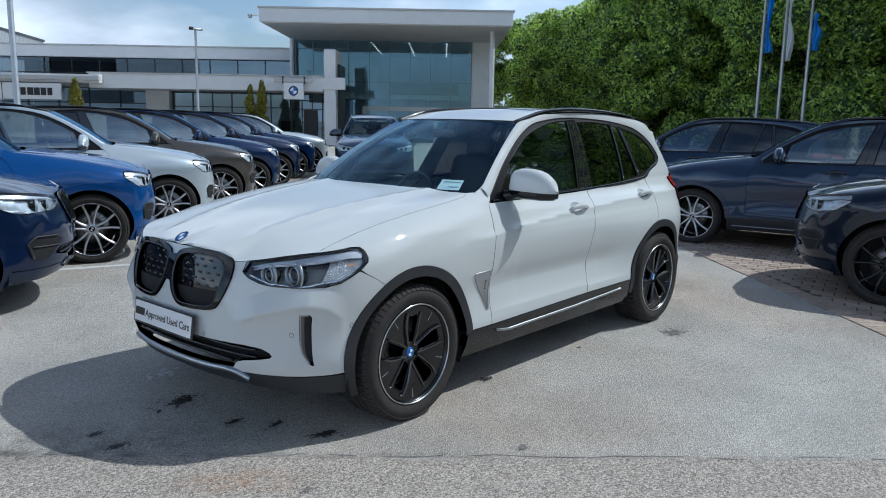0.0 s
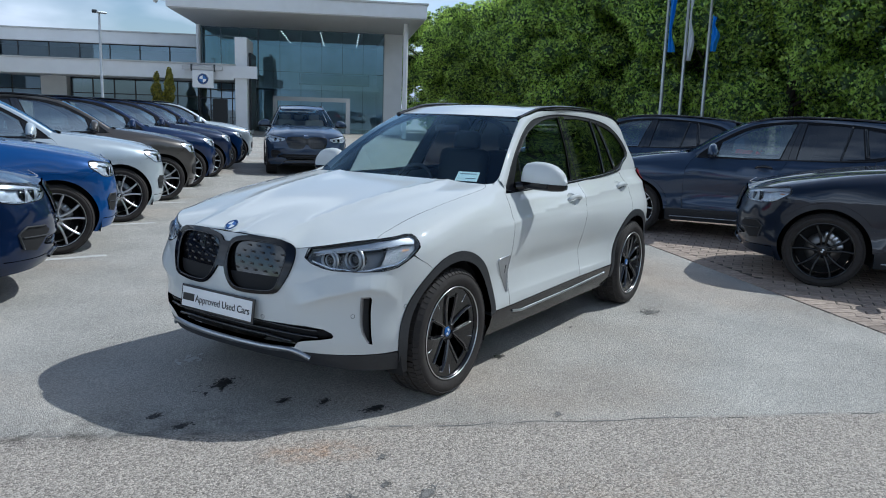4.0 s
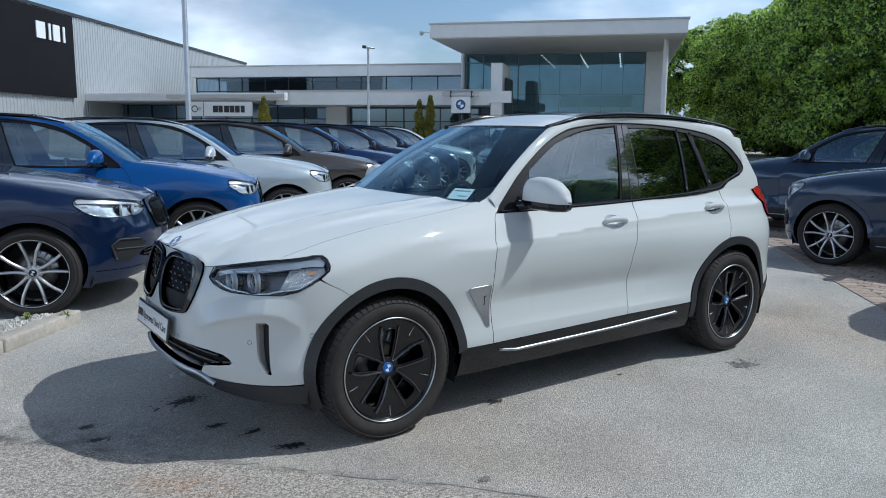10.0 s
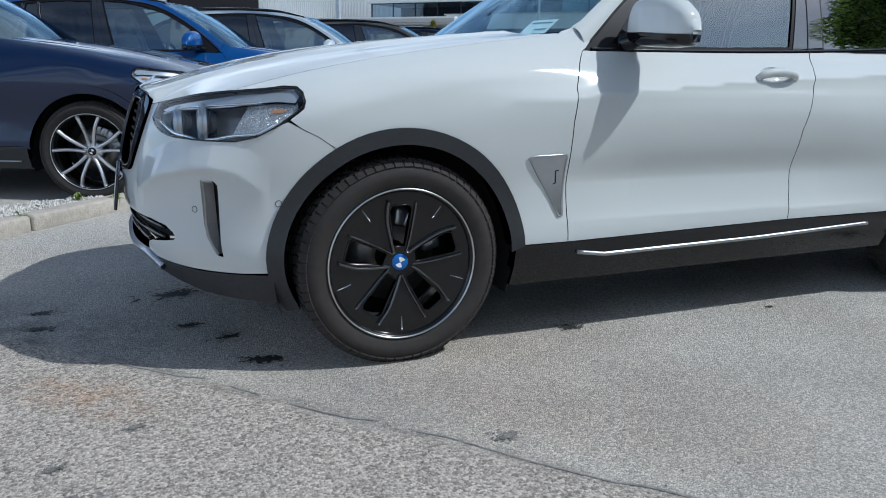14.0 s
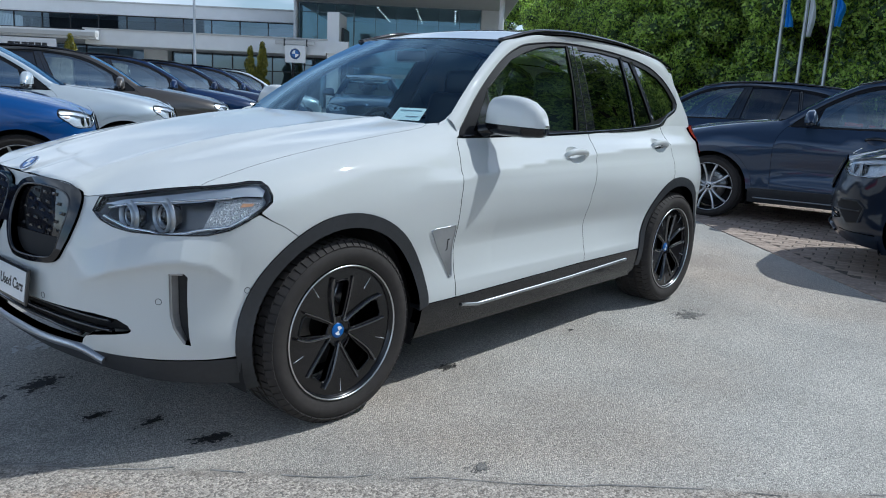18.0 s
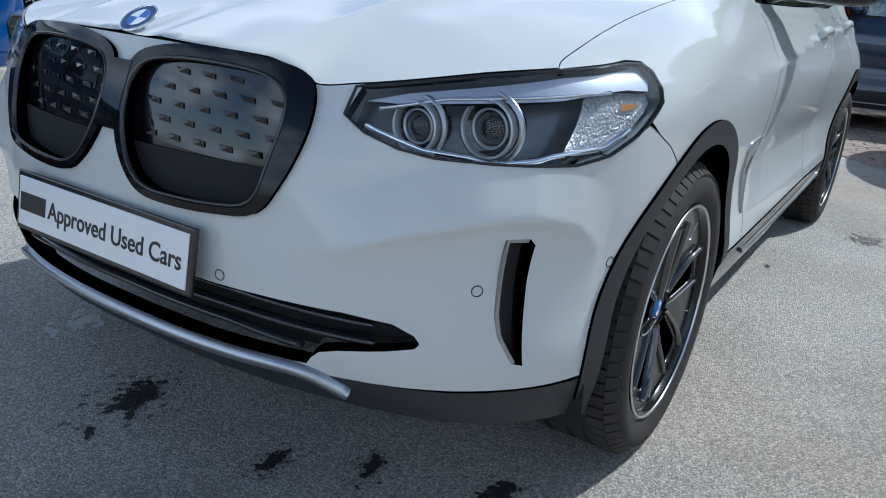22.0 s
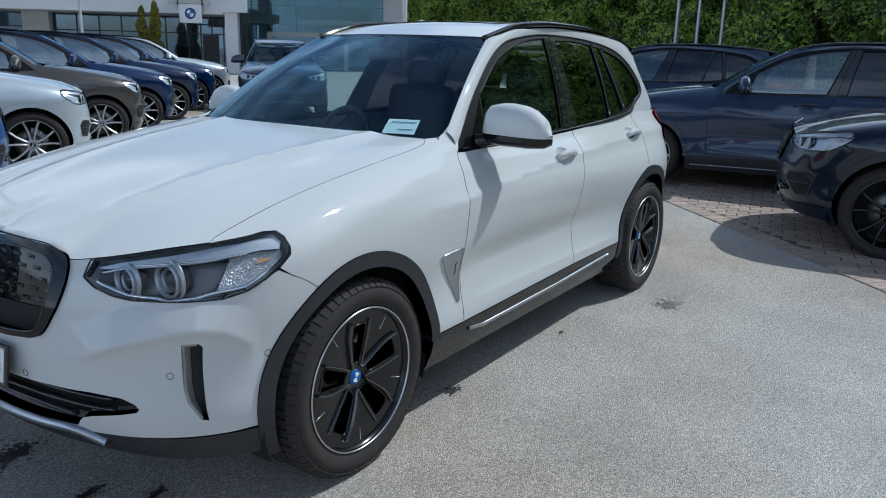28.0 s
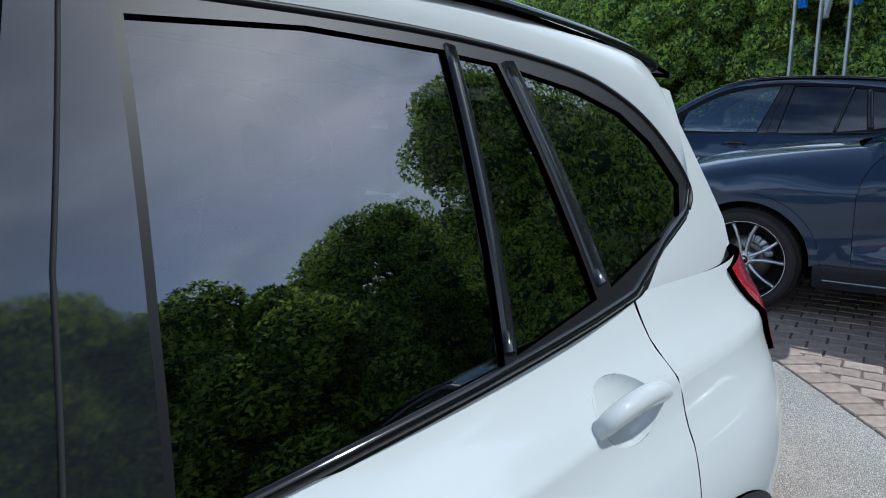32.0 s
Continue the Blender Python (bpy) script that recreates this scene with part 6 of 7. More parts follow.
for k in range(-60, 150):
    c = e0 + eu * (0.142 * k) + en * 0.085
    (near_b if 0 < k < 32 else rest).append((c.x, c.y, math.atan2(en.y, en.x) + 0.02 * rng.standard_normal(), 0.004 * rng.random() - 0.013))
for x, y, a, z in near_b[:300]:
    o = new("brick", bm_me)
    o.parent = paving
    o.matrix_basis = Matrix.Translation((x, y, z)) @ Matrix.Rotation(a, 4, "Z")
rest += near_b[300:]
g = np.array(brick_geo(0.201, 0.130))
R = np.array(rest)
ca, sa = np.cos(R[:, 2])[:, None], np.sin(R[:, 2])[:, None]
V = np.stack([R[:, :1] + ca * g[None, :, 0] - sa * g[None, :, 1], R[:, 1:2] + sa * g[None, :, 0] + ca * g[None, :, 1], R[:, 3:4] + g[None, :, 2]], 2).reshape(-1, 3)
F = (np.array(BRICK_F)[None] + 12 * np.arange(len(R))[:, None, None]).reshape(-1, 4)
tagged(meshpart("far_bricks", V, F, M_PAVER, paving, "", False), kind="stuff")

# ---- showroom: X runs along its front, Y away from the aisle ----
BLD = Matrix(((0.6595, 0.7518, 0, 32.5), (-0.7518, 0.6595, 0, 27.4), (0, 0, 1, 0), (0, 0, 0, 1)))
M_RENDER = mat("white_render", (0.72, 0.73, 0.735), 0.75, noise_amt=0.07, noise_scale=1.5, bump=0.1, bump_scale=60)
M_SOFFIT = mat("pale_soffit_panel", (0.50, 0.50, 0.49), 0.6, noise_amt=0.05, noise_scale=3)
M_BFRAME = mat("dark_aluminium_frame", (0.045, 0.048, 0.052), 0.4, metal=0.6)
M_HGLASS = glass("hall_glass", (0.76, 0.92, 1.0), 0.18, (0.50, 0.80, 1.0))
M_HFRAME = mat("pale_hall_frame", (0.16, 0.22, 0.26), 0.4, metal=0.4)
M_BGLASS = glass("window_glass", (0.34, 0.44, 0.52), 0.20, (0.62, 0.80, 1.0))
M_INSIDE = mat("room_wall", (0.60, 0.64, 0.66), 0.7, noise_amt=0.15, noise_scale=1)
# near-black twin of room_wall: the dimness of the rooms is put into the colour
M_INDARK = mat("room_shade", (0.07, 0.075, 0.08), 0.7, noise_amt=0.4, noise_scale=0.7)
M_FLOOR = mat("pale_floor_tile", (0.40, 0.40, 0.39), 0.25)
M_LAMP = mat("ceiling_lamp", (1.0, 0.97, 0.90), 0.4, emit=3.0)
M_SIGN = mat("white_sign_panel", (0.74, 0.75, 0.76), 0.4)
M_SIGNBLACK = mat("black_sign_panel", (0.008, 0.008, 0.010), 0.8, spec=0.15, noise_amt=0.2, noise_scale=2)
M_POLE = mat("galvanised_pole", (0.42, 0.44, 0.46), 0.4, metal=0.7, noise_amt=0.15, noise_scale=6)


def bbox(name, x0, x1, y0, y1, z0, z1, m, parent, bevel=0.0, label=""):
    return part(name, box_bm(((x0 + x1) / 2, (y0 + y1) / 2, (z0 + z1) / 2), (x1 - x0, y1 - y0, z1 - z0), bevel), m, parent, label, False)


def glazed(parent, x0, x1, y, z0, z1, cols, rows, glassm, fw=0.06, fm=None):
    """A glazed front: panes between frame bars, each a part."""
    fr = bbox("window_frame", x0, x1, y - fw, y + fw, z0, z0 + fw, fm or M_BFRAME, parent)
    bbox("head_bar", x0, x1, y - fw, y + fw, z1 - fw, z1, fm or M_BFRAME, fr)
    for k in range(cols + 1):
        x = x0 + (x1 - x0) * k / cols
        bbox("mullion", x - fw / 2, x + fw / 2, y - fw, y + fw, z0, z1, fm or M_BFRAME, fr)
    for z in rows:
        bbox("transom", x0, x1, y - fw * 0.8, y + fw * 0.8, z - fw / 2, z + fw / 2, fm or M_BFRAME, fr)
    zs = [z0, *rows, z1]
    for k in range(cols):
        xa, xb = x0 + (x1 - x0) * k / cols, x0 + (x1 - x0) * (k + 1) / cols
        for a, b in zip(zs, zs[1:]):
            o = meshpart("pane", [(xa, y, a), (xb, y, a), (xb, y, b), (xa, y, b)], [(0, 1, 2, 3)], glassm, fr, "", False)
            o.visible_shadow = False
    return fr


show = new("showroom_building")
show.matrix_basis = BLD
tagged(show, "white rendered car showroom with a tall glazed hall", "building")
# tall hall under a flat canopy
roof_ = bbox("canopy_roof", -11.1, 4.1, 0, 24, 7.28, 8.06, M_RENDER, show, 0.02)
bbox("roof_capping", -11.18, 4.18, -0.08, 24.1, 8.06, 8.16, M_SOFFIT, roof_)
bbox("soffit", -11.0, 4.0, 0.1, 23.9, 7.22, 7.28, M_SOFFIT, roof_)
bbox("hall_pier", 2.05, 3.35, 9.5, 24, 0, 7.22, M_RENDER, show)
for x, y in ((-10.9, 8.9), (3.05, 2.6)):
    v, f = lathe([(0.16, 0), (0.16, 7.22)], 16, "z")
    meshpart("column", [(a + x, b + y, c) for a, b, c in v], f, M_RENDER, show, "slim white round column")
glazed(show, -6.9, 2.0, 9.7, 0, 7.22, 6, (4.3,), M_HGLASS, 0.025, M_HFRAME)
glazed(show, -10.8, -6.95, 9.7, 3.6, 7.22, 3, (6.6,), M_HGLASS, 0.06, M_HFRAME)
portal = bbox("door_portal", -5.9, -0.4, 9.3, 9.62, 2.25, 2.55, M_RENDER, show)
for x in (-5.9, -0.7):
    bbox("portal_leg", x, x + 0.3, 9.3, 9.62, 0, 2.25, M_RENDER, portal)
bbox("hall_back_wall", -11, 2.05, 23.6, 23.8, 0, 7.22, M_INSIDE, show)
bbox("hall_side_wall", -11.2, -11, 9.8, 23.8, 0, 7.22, M_INSIDE, show)
bbox("hall_floor", -11, 2.05, 9.8, 23.6, 0.0, 0.05, M_FLOOR, show)
bbox("gallery_slab", -11, 2.05, 17.5, 23.6, 3.3, 3.7, M_INSIDE, show)
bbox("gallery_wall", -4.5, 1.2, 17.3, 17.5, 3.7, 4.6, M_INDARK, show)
for x in (-5.4, -2.6, 0.2):
    for k in range(8):
        bbox("ceiling_lamp", x - 0.045, x + 0.045, 10.9 + 1.5 * k, 10.99 + 1.5 * k, 7.195, 7.215, M_LAMP, show, 0.0, "lit ceiling lamp")
# entrance wing
bbox("blade_wall", -7.25, -6.55, 0, 3.2, 0, 5.72, M_RENDER, show, 0.02)
bbox("side_screen", -6.52, -6.40, 0.8, 3.4, 0.3, 4.9, M_BFRAME, show)
fas = bbox("lower_fascia", -21.5, -7.3, 0, 6.0, 3.22, 4.08, M_RENDER, show, 0.02)
bbox("fascia_capping", -21.6, -7.2, -0.08, 6.0, 4.08, 4.16, M_SOFFIT, fas)
bbox("fascia_return", -7.3, -5.95, -0.25, 0.0, 3.35, 4.05, M_RENDER, fas)
bbox("lower_roof", -30.5, -7.3, 6.0, 10.0, 3.9, 4.1, M_SOFFIT, show)
bbox("white_pier", -19.4, -17.9, 3.4, 6.2, 0, 3.22, M_RENDER, show)
glazed(show, -17.8, -10.1, 4.0, 0.1, 3.2, 6, (2.25,), M_BGLASS)
glazed(show, -10.0, -7.3, 4.0, 0.1, 3.2, 4, (2.2, 2.75), M_BGLASS)
bbox("entrance_door", -9.2, -8.3, 3.85, 3.95, 0.1, 2.15, M_BFRAME, show)
bbox("room_back", -30, -7.3, 9.6, 9.8, 0, 3.9, M_INSIDE, show)
bbox("room_floor", -30, -7.3, 4.1, 9.6, 0, 0.05, M_FLOOR, show)
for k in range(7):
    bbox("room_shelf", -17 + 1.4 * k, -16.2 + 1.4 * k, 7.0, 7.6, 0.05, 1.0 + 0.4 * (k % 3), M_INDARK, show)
# upper storey band
up_ = bbox("upper_fascia", -33.6, -11.1, 9.7, 24, 5.75, 6.55, M_RENDER, show, 0.02)
bbox("upper_capping", -33.7, -11.1, 9.6, 24, 6.55, 6.64, M_SOFFIT, up_)
glazed(show, -33.4, -11.1, 10.2, 4.1, 5.75, 11, (4.65,), M_BGLASS)
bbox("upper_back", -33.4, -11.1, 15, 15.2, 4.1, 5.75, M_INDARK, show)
bbox("upper_floor", -33.4, -11.1, 10.3, 15, 4.0, 4.1, M_FLOOR, show)
# wing of the second dealership
lf = bbox("long_fascia", -44, -20.6, -0.6, 5.0, 3.48, 3.98, M_RENDER, show, 0.02)
bbox("bullnose_pipe", -29, -20.5, -0.9, -0.55, 3.62, 3.86, M_SOFFIT, lf)
glazed(show, -40, -19.5, 4.6, 0.1, 3.4, 10, (1.3, 2.4), M_BGLASS)
bbox("wing_wall", -44, -30, 4.9, 9.5, 0, 3.6, M_RENDER, show)
# camera on the canopy corner
cm = bbox("cctv_arm", -11.55, -11.1, -0.03, 0.03, 7.58, 7.65, M_RENDER, show)
v, f = lathe([(0.0, -0.14), (0.10, -0.10), (0.14, 0.0), (0.12, 0.12), (0.0, 0.16)], 14, "z")
meshpart("cctv_dome", [(a - 11.65, b, c + 7.57) for a, b, c in v], f, M_SOFFIT, cm)

# signs
sg = new("showroom_sign")
sg.matrix_basis = BLD
tagged(sg, "square white sign with a round blue badge", "sign")
bbox("sign_panel", -9.62, -8.42, -0.45, -0.33, 2.72, 3.70, M_SIGN, sg, 0.01)
bbox("sign_bracket", -10.2, -7.9, -0.42, -0.30, 3.74, 3.96, M_SOFFIT, sg, 0.02)
for x in (-9.7, -8.4):
    bbox("sign_hanger", x, x + 0.07, -0.45, -0.25, 3.66, 4.06, M_BFRAME, sg)
sm = Matrix.Translation((-9.02, -0.46, 3.22)) @ Matrix.Rotation(radians(90), 4, "X")
roundel(sg, sm @ Matrix.Diagonal((1, 1, 3, 1)), 0.33)
ns = new("name_sign")
ns.matrix_basis = BLD
tagged(ns, "long white name sign with dark letters and an emblem", "sign")
bbox("sign_panel", -27.6, -22.8, -0.85, -0.70, 2.46, 3.40, M_SIGN, ns, 0.01)
bbox("panel_joint", -26.33, -26.29, -0.86, -0.69, 2.46, 3.40, M_BFRAME, ns)
for k, w in enumerate((0.36, 0.30, 0.36, 0.34, 0.32, 0.28)):
    bbox("letter_bar", -25.6 + 0.40 * k, -25.6 + 0.40 * k + w, -0.875, -0.852, 2.70, 3.14, M_INK, ns)
v, f = lathe([(0.17, 0.0), (0.20, 0.012), (0.23, 0.0)], 24, "z")
meshpart("emblem_ring", [(a - 26.95, -0.86 - c, b + 2.93) for a, b, c in v], f, M_INK, ns)
for d in (-1, 1):
    for k in range(3):
        bbox("emblem_wing", -26.95 + d * 0.36 - 0.13, -26.95 + d * 0.36 + 0.13 - 0.03 * k, -0.87, -0.852, 2.98 - 0.07 * k, 3.01 - 0.07 * k, M_INK, ns)

# ribbed warehouse beyond
M_RIB = mat("pale_ribbed_sheet", (0.38, 0.40, 0.41), 0.5, metal=0.2, noise_amt=0.06, noise_scale=1.5)
wh = new("warehouse")
wd = Vector((0.171, -0.985))
WH = BLD @ Matrix.Translation((-41.5, 34, 0)) @ Matrix(((wd.x, -wd.y, 0, 0), (wd.y, wd.x, 0, 0), (0, 0, 1, 0), (0, 0, 0, 1)))
wh.matrix_basis = WH
tagged(wh, "pale grey ribbed metal warehouse with a black sign panel", "building")
V, F = [], []
n = 190
for i in range(n):
    for j, (dx, dy) in enumerate(((0, 0), (0.16, 0), (0.20, 0.045), (0.30, 0.045))):
        x = i * 0.34 + dx
        V += [(x, dy, 0), (x, dy, 9.0)]
m = len(V) // 2
F = [(2 * i, 2 * i + 2, 2 * i + 3, 2 * i + 1) for i in range(m - 1)]
meshpart("ribbed_wall", V, F, M_RIB, wh, "", False)
bbox("eaves_gutter", 0, 64.6, -0.06, 0.14, 8.95, 9.15, M_BFRAME, wh)
bbox("warehouse_body", 0, 64, -20, -0.1, 0, 8.9, M_RIB, wh)
sp = bbox("black_sign", 36.6, 46.5, 0.08, 0.25, 3.6, 8.85, M_SIGNBLACK, wh, 0.0, "large black sign panel")
for x, w in ((37.7, 0.22), (38.3, 0.75), (39.3, 0.22), (39.9, 0.95)):
    bbox("sign_bar", x, x + w, 0.26, 0.32, 7.05, 8.05, M_SIGN, sp)

# lamp posts
for x, y, h, r in ((18.83, 32.3, 5.95, 0.075), (3.95, 15.2, 8.0, 0.07)):
    lp = new("lamp_post")
    lp.matrix_basis = Matrix.Translation((x, y, 0))
    tagged(lp, "slim grey galvanised lamp post", "lamp post", "lamp posts")
    v, f = lathe([(r * 1.4, 0), (r * 1.4, 0.9), (r, 0.95), (r * 0.75, h)], 14, "z")
    meshpart("pole", v, f, M_POLE, lp)
    part("lamp_head", box_bm((0.10, 0, h + 0.03), (0.55, 0.22, 0.09), 0.03), M_POLE, lp)
    part("flood_head", box_bm((-0.20, 0.05, h + 0.06), (0.20, 0.18, 0.16), 0.03), M_BFRAME, lp)

# ---- trees and shrubs ----


def leaf_material(name, dark, light):
    m = bpy.data.materials.new(name)
    m.use_nodes = True
    nt = m.node_tree
    nt.nodes.clear()
    N, L = nt.nodes.new, nt.links.new
    geo, co, nz, ramp = N("ShaderNodeNewGeometry"), N("ShaderNodeTexCoord"), N("ShaderNodeTexNoise"), N("ShaderNodeValToRGB")
    nz.inputs["Scale"].default_value, nz.inputs["Detail"].default_value = 0.8, 4
    L(co.outputs["Object"], nz.inputs["Vector"])
    ad = N("ShaderNodeMath")
    ad.operation = "ADD"
    L(geo.outputs["Random Per Island"], ad.inputs[0])
    L(nz.outputs["Fac"], ad.inputs[1])
    hf = N("ShaderNodeMath")
    hf.operation = "MULTIPLY"
    hf.inputs[1].default_value = 0.5
    L(ad.outputs[0], hf.inputs[0])
    L(hf.outputs[0], ramp.inputs["Fac"])
    ramp.color_ramp.elements[0].color, ramp.color_ramp.elements[1].color = (*dark, 1), (*light, 1)
    ramp.color_ramp.elements[0].position, ramp.color_ramp.elements[1].position = 0.34, 0.62
    d, t, g, mx, m2, out = (N("ShaderNode" + k) for k in ("BsdfDiffuse", "BsdfTranslucent", "BsdfGlossy", "MixShader", "MixShader", "OutputMaterial"))
    L(ramp.outputs["Color"], d.inputs["Color"])
    L(ramp.outputs["Color"], t.inputs["Color"])
    g.inputs["Roughness"].default_value = 0.45
    mx.inputs[0].default_value, m2.inputs[0].default_value = 0.56, 0.05
    L(d.outputs[0], mx.inputs[1])
    L(t.outputs[0], mx.inputs[2])
    L(mx.outputs[0], m2.inputs[1])
    L(g.outputs[0], m2.inputs[2])
    L(m2.outputs[0], out.inputs["Surface"])
    return m


M_LEAF = leaf_material("lime_leaf", (0.048, 0.110, 0.036), (0.60, 0.80, 0.14))
# dark colour of the added crown cores: shade between leaves put into it
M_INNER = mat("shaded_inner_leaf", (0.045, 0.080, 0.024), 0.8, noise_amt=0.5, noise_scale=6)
M_CONIFER = leaf_material("golden_conifer", (0.11, 0.13, 0.015), (0.42, 0.38, 0.04))
M_BARK = mat("bark", (0.06, 0.05, 0.04), 0.9, noise_amt=0.3, noise_scale=12, bump=0.6, bump_scale=30)


def leaf_cloud(cen, siz, leaves, size, rng, flat=0.8):
    nb = len(cen)
    wgt = siz**2 / (siz**2).sum()
    k = rng.choice(nb, leaves, p=wgt)
    d = rng.normal(size=(leaves, 3))
    d /= np.linalg.norm(d, axis=1, keepdims=True)
    p = cen[k] + d * (siz[k] * (0.70 + 0.38 * rng.random(leaves) ** 0.5))[:, None] * (1, 1, flat)
    s = size * (0.6 + 0.8 * rng.random(leaves))
    a = rng.normal(size=(leaves, 3)) + (0, 0, -0.4)
    a /= np.linalg.norm(a, axis=1, keepdims=True)
    b = np.cross(a, d + 0.45 * rng.normal(size=(leaves, 3)))
    b /= np.linalg.norm(b, axis=1, keepdims=True) + 1e-9
    c = np.cross(a, b) * 0.15
    V = np.stack([p - a * s[:, None], p + (b * 0.52 + c) * s[:, None], p + a * s[:, None], p + (c - b * 0.52) * s[:, None]], 1).reshape(-1, 3)
    return V, np.arange(leaves * 4).reshape(-1, 4)


def build_tree(seed, height, spread, leaves, size):
    rng = np.random.default_rng(seed)
    root = new("tree")
    v, f = tube(smooth_line([(0, 0, 0), (0.1, 0.05, height * 0.3), (0.0, 0.15, height * 0.6), (0.1, 0.1, height * 0.9)], 4), [0.30 - 0.022 * i for i in range(13)], 10)
    tr = meshpart("trunk", v, f, M_BARK, root)
    nb = 125
    u = rng.random(nb) ** 0.85
    zc = height * (0.10 + 0.86 * u)
    prof = np.sqrt(np.clip(1 - ((u - 0.36) / 0.68) ** 2, 0.04, 1))
    rad = spread * prof * (0.35 + 0.62 * rng.random(nb) ** 0.5)
    an = rng.random(nb) * 6.283
    cen = np.stack([rad * np.cos(an), rad * np.sin(an), zc], 1)
    siz = spread * (0.13 + 0.17 * rng.random(nb))
    for i in range(14):
        c = cen[i * 9]
        z0 = min(c[2] * 0.75, height * 0.7)
        w, g = tube(smooth_line([(0, 0.1, z0), tuple((np.array((0, 0.1, z0)) + c) / 2 + (0, 0, 0.3)), tuple(c)], 4), [0.11 - 0.011 * k for k in range(9)], 6)
        meshpart("limb", w, g, M_BARK, tr)
    V, F = leaf_cloud(cen, siz, leaves, size, rng)
    crown = meshpart("crown", V, F, M_LEAF, root, "dense green leaves", False)
    # added solid cores that block light and show as dark gaps in the crown
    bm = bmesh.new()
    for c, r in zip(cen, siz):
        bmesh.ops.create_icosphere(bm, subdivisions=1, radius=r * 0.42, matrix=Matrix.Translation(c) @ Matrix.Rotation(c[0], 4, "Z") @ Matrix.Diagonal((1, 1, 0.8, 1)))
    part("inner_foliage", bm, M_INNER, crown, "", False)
    return root


trees = [build_tree(5 + k, h, w, 74000, 0.108) for k, (h, w) in enumerate(((12.5, 4.6), (14.5, 5.2), (11.0, 4.4)))]
SPOTS = ((0, 57.5, 39.5, 0.6, 0.88), (0, 50.5, 31, 0.0, 0.84), (2, 49, 26, 1.0, 0.93), (0, 47, 22, 2.0, 0.96), (2, 44.5, 18.5, 0.5, 1.07), (1, 44, 13.5, 1.5, 0.94), (0, 42.5, 9.5, 2.2, 1.05), (1, 41, 4.5, 0.3, 0.98),
         (1, 38, -1.5, 1.1, 1.05), (0, 37, -7.5, 2.0, 1.15), (1, 35, -13, 2.9, 1.0), (2, 52, 18, 0.8, 1.0), (0, 50, 9, 0.2, 1.0), (1, 48, 0, 1.9, 1.0), (2, 56, 28, 1.2, 0.95), (0, 45, -9, 0.7, 1.1))
for k, x, y, a, sc in SPOTS:
    t = copy_thing(trees[k], Matrix.Identity(4))
    t.matrix_basis = Matrix.Translation((x, y, 0)) @ Matrix.Rotation(a, 4, "Z") @ Matrix.Scale(sc, 4)
    tagged(t, "broad lime tree in full green leaf", "tree", "trees along the boundary")
for n in range(10):
    t = copy_thing(trees[n % 3], Matrix.Identity(4))
    t.matrix_basis = Matrix.Translation((4 + 5.4 * n, -19.5 - 1.8 * (n % 2) - 0.5 * n, 0)) @ Matrix.Rotation(n * 1.3, 4, "Z") @ Matrix.Scale(0.90 + 0.08 * (n % 3) + 0.045 * n, 4)
    tagged(t, "broad lime tree in full green leaf", "tree", "trees along the boundary")
for k, x, y, sc in ((1, 20.5, -8.1, 0.92),):
    t = copy_thing(trees[k], Matrix.Identity(4))
    t.matrix_basis = Matrix.Translation((x, y, 0)) @ Matrix.Rotation(x, 4, "Z") @ Matrix.Scale(sc, 4)
    tagged(t, "broad lime tree in full green leaf", "tree", "trees along the boundary")
for t in trees:
    drop_thing(t)
# low hedge that closes the view under the crowns
rng = np.random.default_rng(3)
hn = 260
hu = rng.random(hn)
hc = np.stack([39 + 17 * hu - 3 + 3.0 * rng.random(hn), -14 + 48 * hu + 0 * hu, 0.5 + 2.6 * rng.random(hn)], 1)
V, F = leaf_cloud(hc, 0.7 + 0.7 * rng.random(hn), 70000, 0.15, rng)
tagged(meshpart("hedge", V, F, M_LEAF, None, "", False), "dense green hedge under the trees", "hedge", "", "stuff")


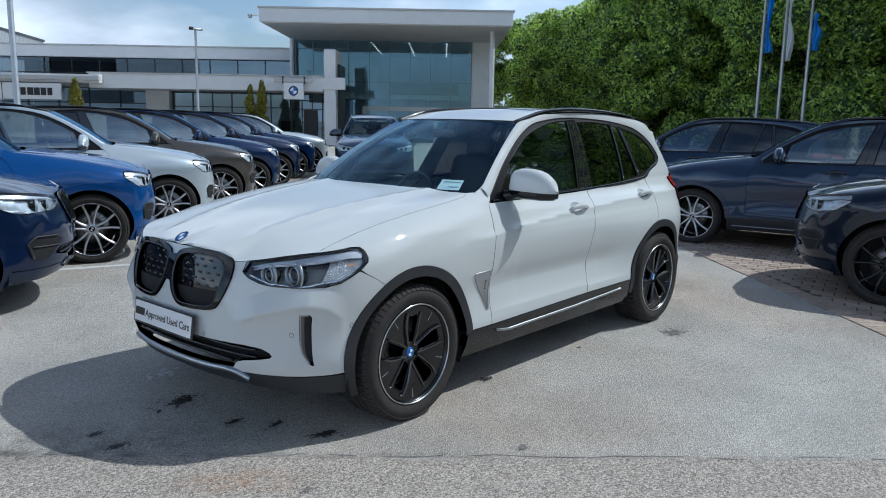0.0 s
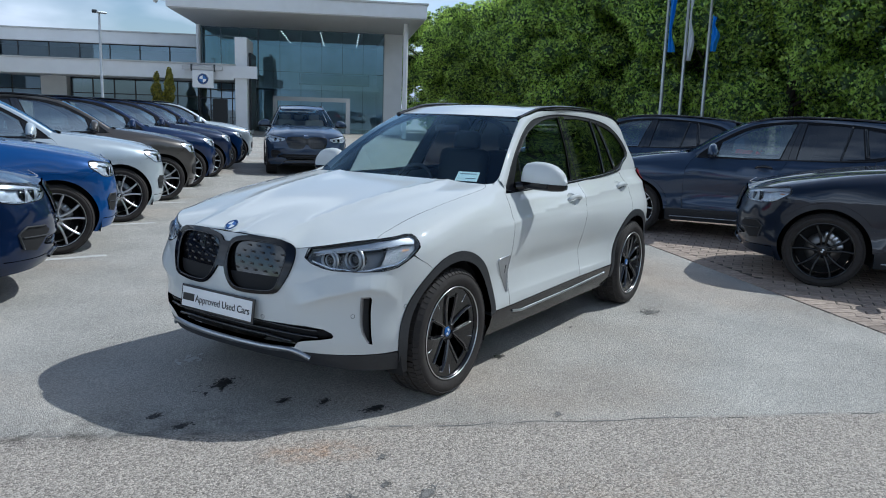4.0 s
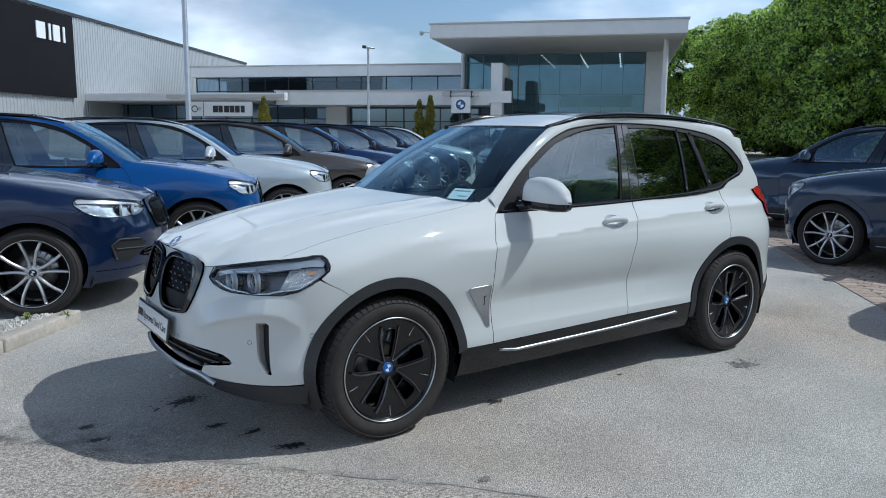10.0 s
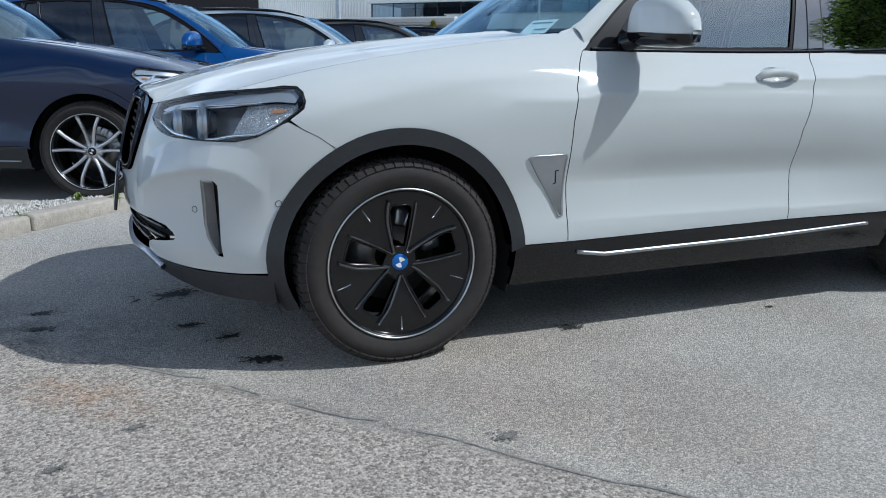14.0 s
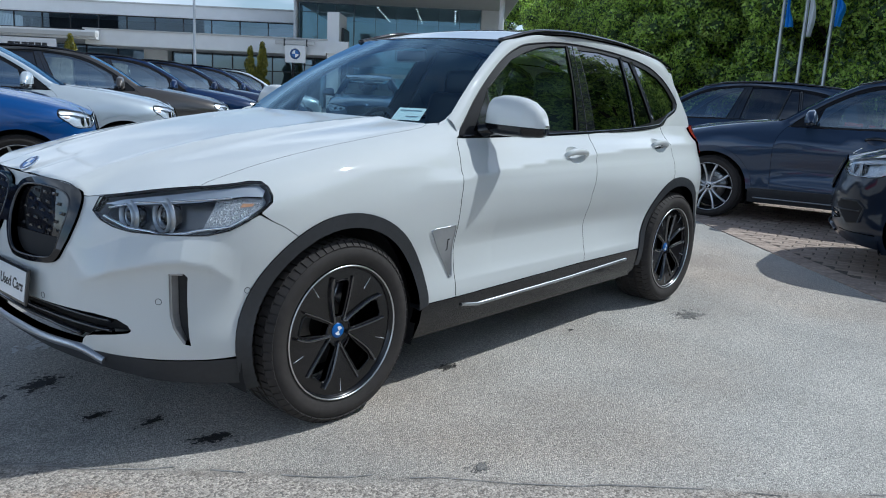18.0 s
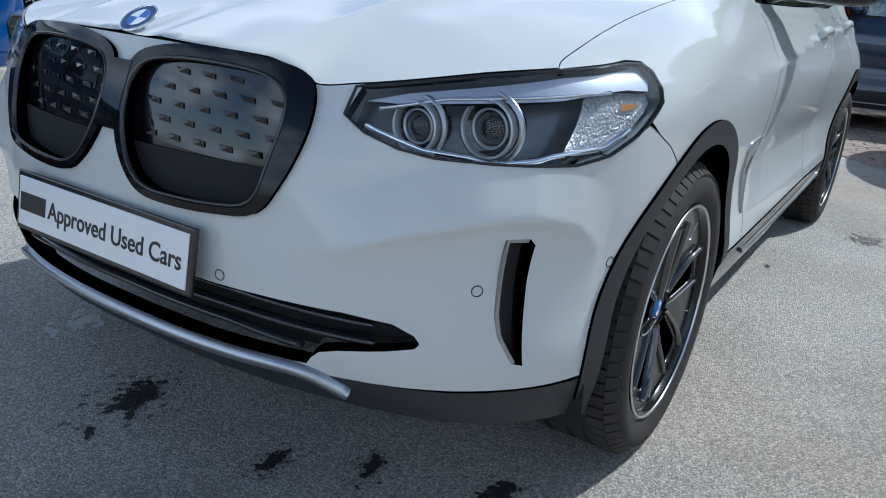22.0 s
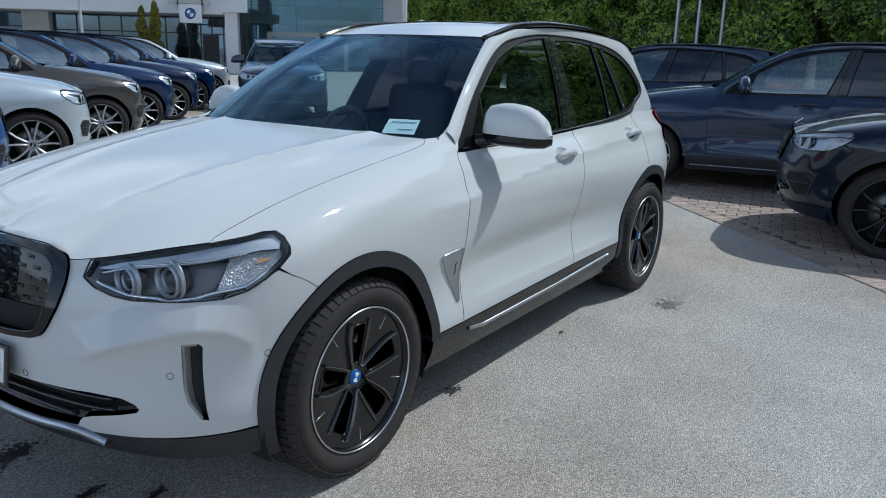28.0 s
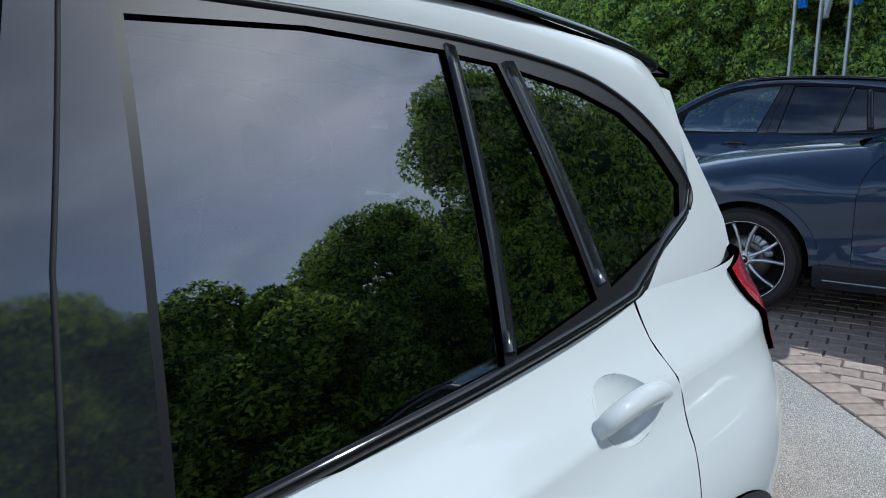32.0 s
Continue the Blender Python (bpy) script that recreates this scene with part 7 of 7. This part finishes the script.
def build_conifer(seed, h, r):
    rng = np.random.default_rng(seed)
    root = new("conifer")
    v, f = lathe([(0.06, 0), (0.05, h * 0.5), (0.01, h * 0.95)], 8, "z")
    meshpart("trunk", v, f, M_BARK, root)
    n = 60
    u = rng.random(n)
    rr = r * (1 - u) ** 0.6 * 0.75 * rng.random(n) ** 0.5
    a = rng.random(n) * 6.283
    cen = np.stack([rr * np.cos(a), rr * np.sin(a), 0.15 + (h - 0.3) * u], 1)
    V, F = leaf_cloud(cen, 0.12 + 0.22 * r * (1 - u), 13000, 0.055, rng, 1.7)
    meshpart("foliage", V, F, M_CONIFER, root, "golden green needles", False)
    return root


for k, (x, y, h, r) in enumerate(((-11.5, -1.0, 3.55, 0.55), (-10.75, -1.2, 3.75, 0.55), (-21.7, -1.4, 3.75, 0.7))):
    c = build_conifer(40 + k, h, r)
    c.matrix_basis = BLD @ Matrix.Translation((x, y, 0))
    tagged(c, "slender golden green conifer shrub", "shrub", "conifers by the showroom")

# ---- flags ----
M_FLAGBLUE = mat("blue_flag_cloth", (0.03, 0.24, 0.68), 0.7, noise_amt=0.1, noise_scale=3)
M_FLAGWHITE = mat("white_flag_cloth", (0.72, 0.74, 0.76), 0.7, noise_amt=0.1, noise_scale=3)
for k, (x, y, top, drop, wid, cloth, label) in enumerate((
        (34.97, 9.52, 8.45, 3.4, 0.42, M_FLAGBLUE, "blue flag hanging on a grey pole"),
        (35.26, 8.62, 8.8, 4.15, 0.30, M_FLAGWHITE, "white flag hanging on a grey pole"),
        (35.57, 7.59, 6.85, 1.75, 0.42, M_FLAGBLUE, "blue flag hanging on a grey pole"))):
    fl = new("flagpole")
    fl.matrix_basis = Matrix.Translation((x, y, 0))
    tagged(fl, label, "flagpole", "flagpoles")
    v, f = lathe([(0.10, 0), (0.085, 4.0), (0.06, 10.0), (0.09, 10.03), (0.0, 10.12)], 12, "z")
    meshpart("pole", v, f, M_POLE, fl)
    V, F = [], []
    nu, nv = 14, 20
    for i in range(nu + 1):
        for j in range(nv + 1):
            u, w = i / nu, j / nv
            sag = wid * u * (1 - 0.25 * w)
            V.append((0.10 + 0.20 * math.sin(9 * u + 4.2 * w + k) * u, -sag * (1 - 0.45 * math.sin(3.1 * w + 0.6 * k) ** 2) - 0.08 + 0.05 * math.sin(11 * w + 3 * k) * u, top - drop * w - 0.5 * u * (1 - w) * (1 if k < 2 else 0.4)))
    F = [(i * (nv + 1) + j, i * (nv + 1) + j + 1, (i + 1) * (nv + 1) + j + 1, (i + 1) * (nv + 1) + j) for i in range(nu) for j in range(nv)]
    ob = meshpart("flag", V, F, cloth, fl)
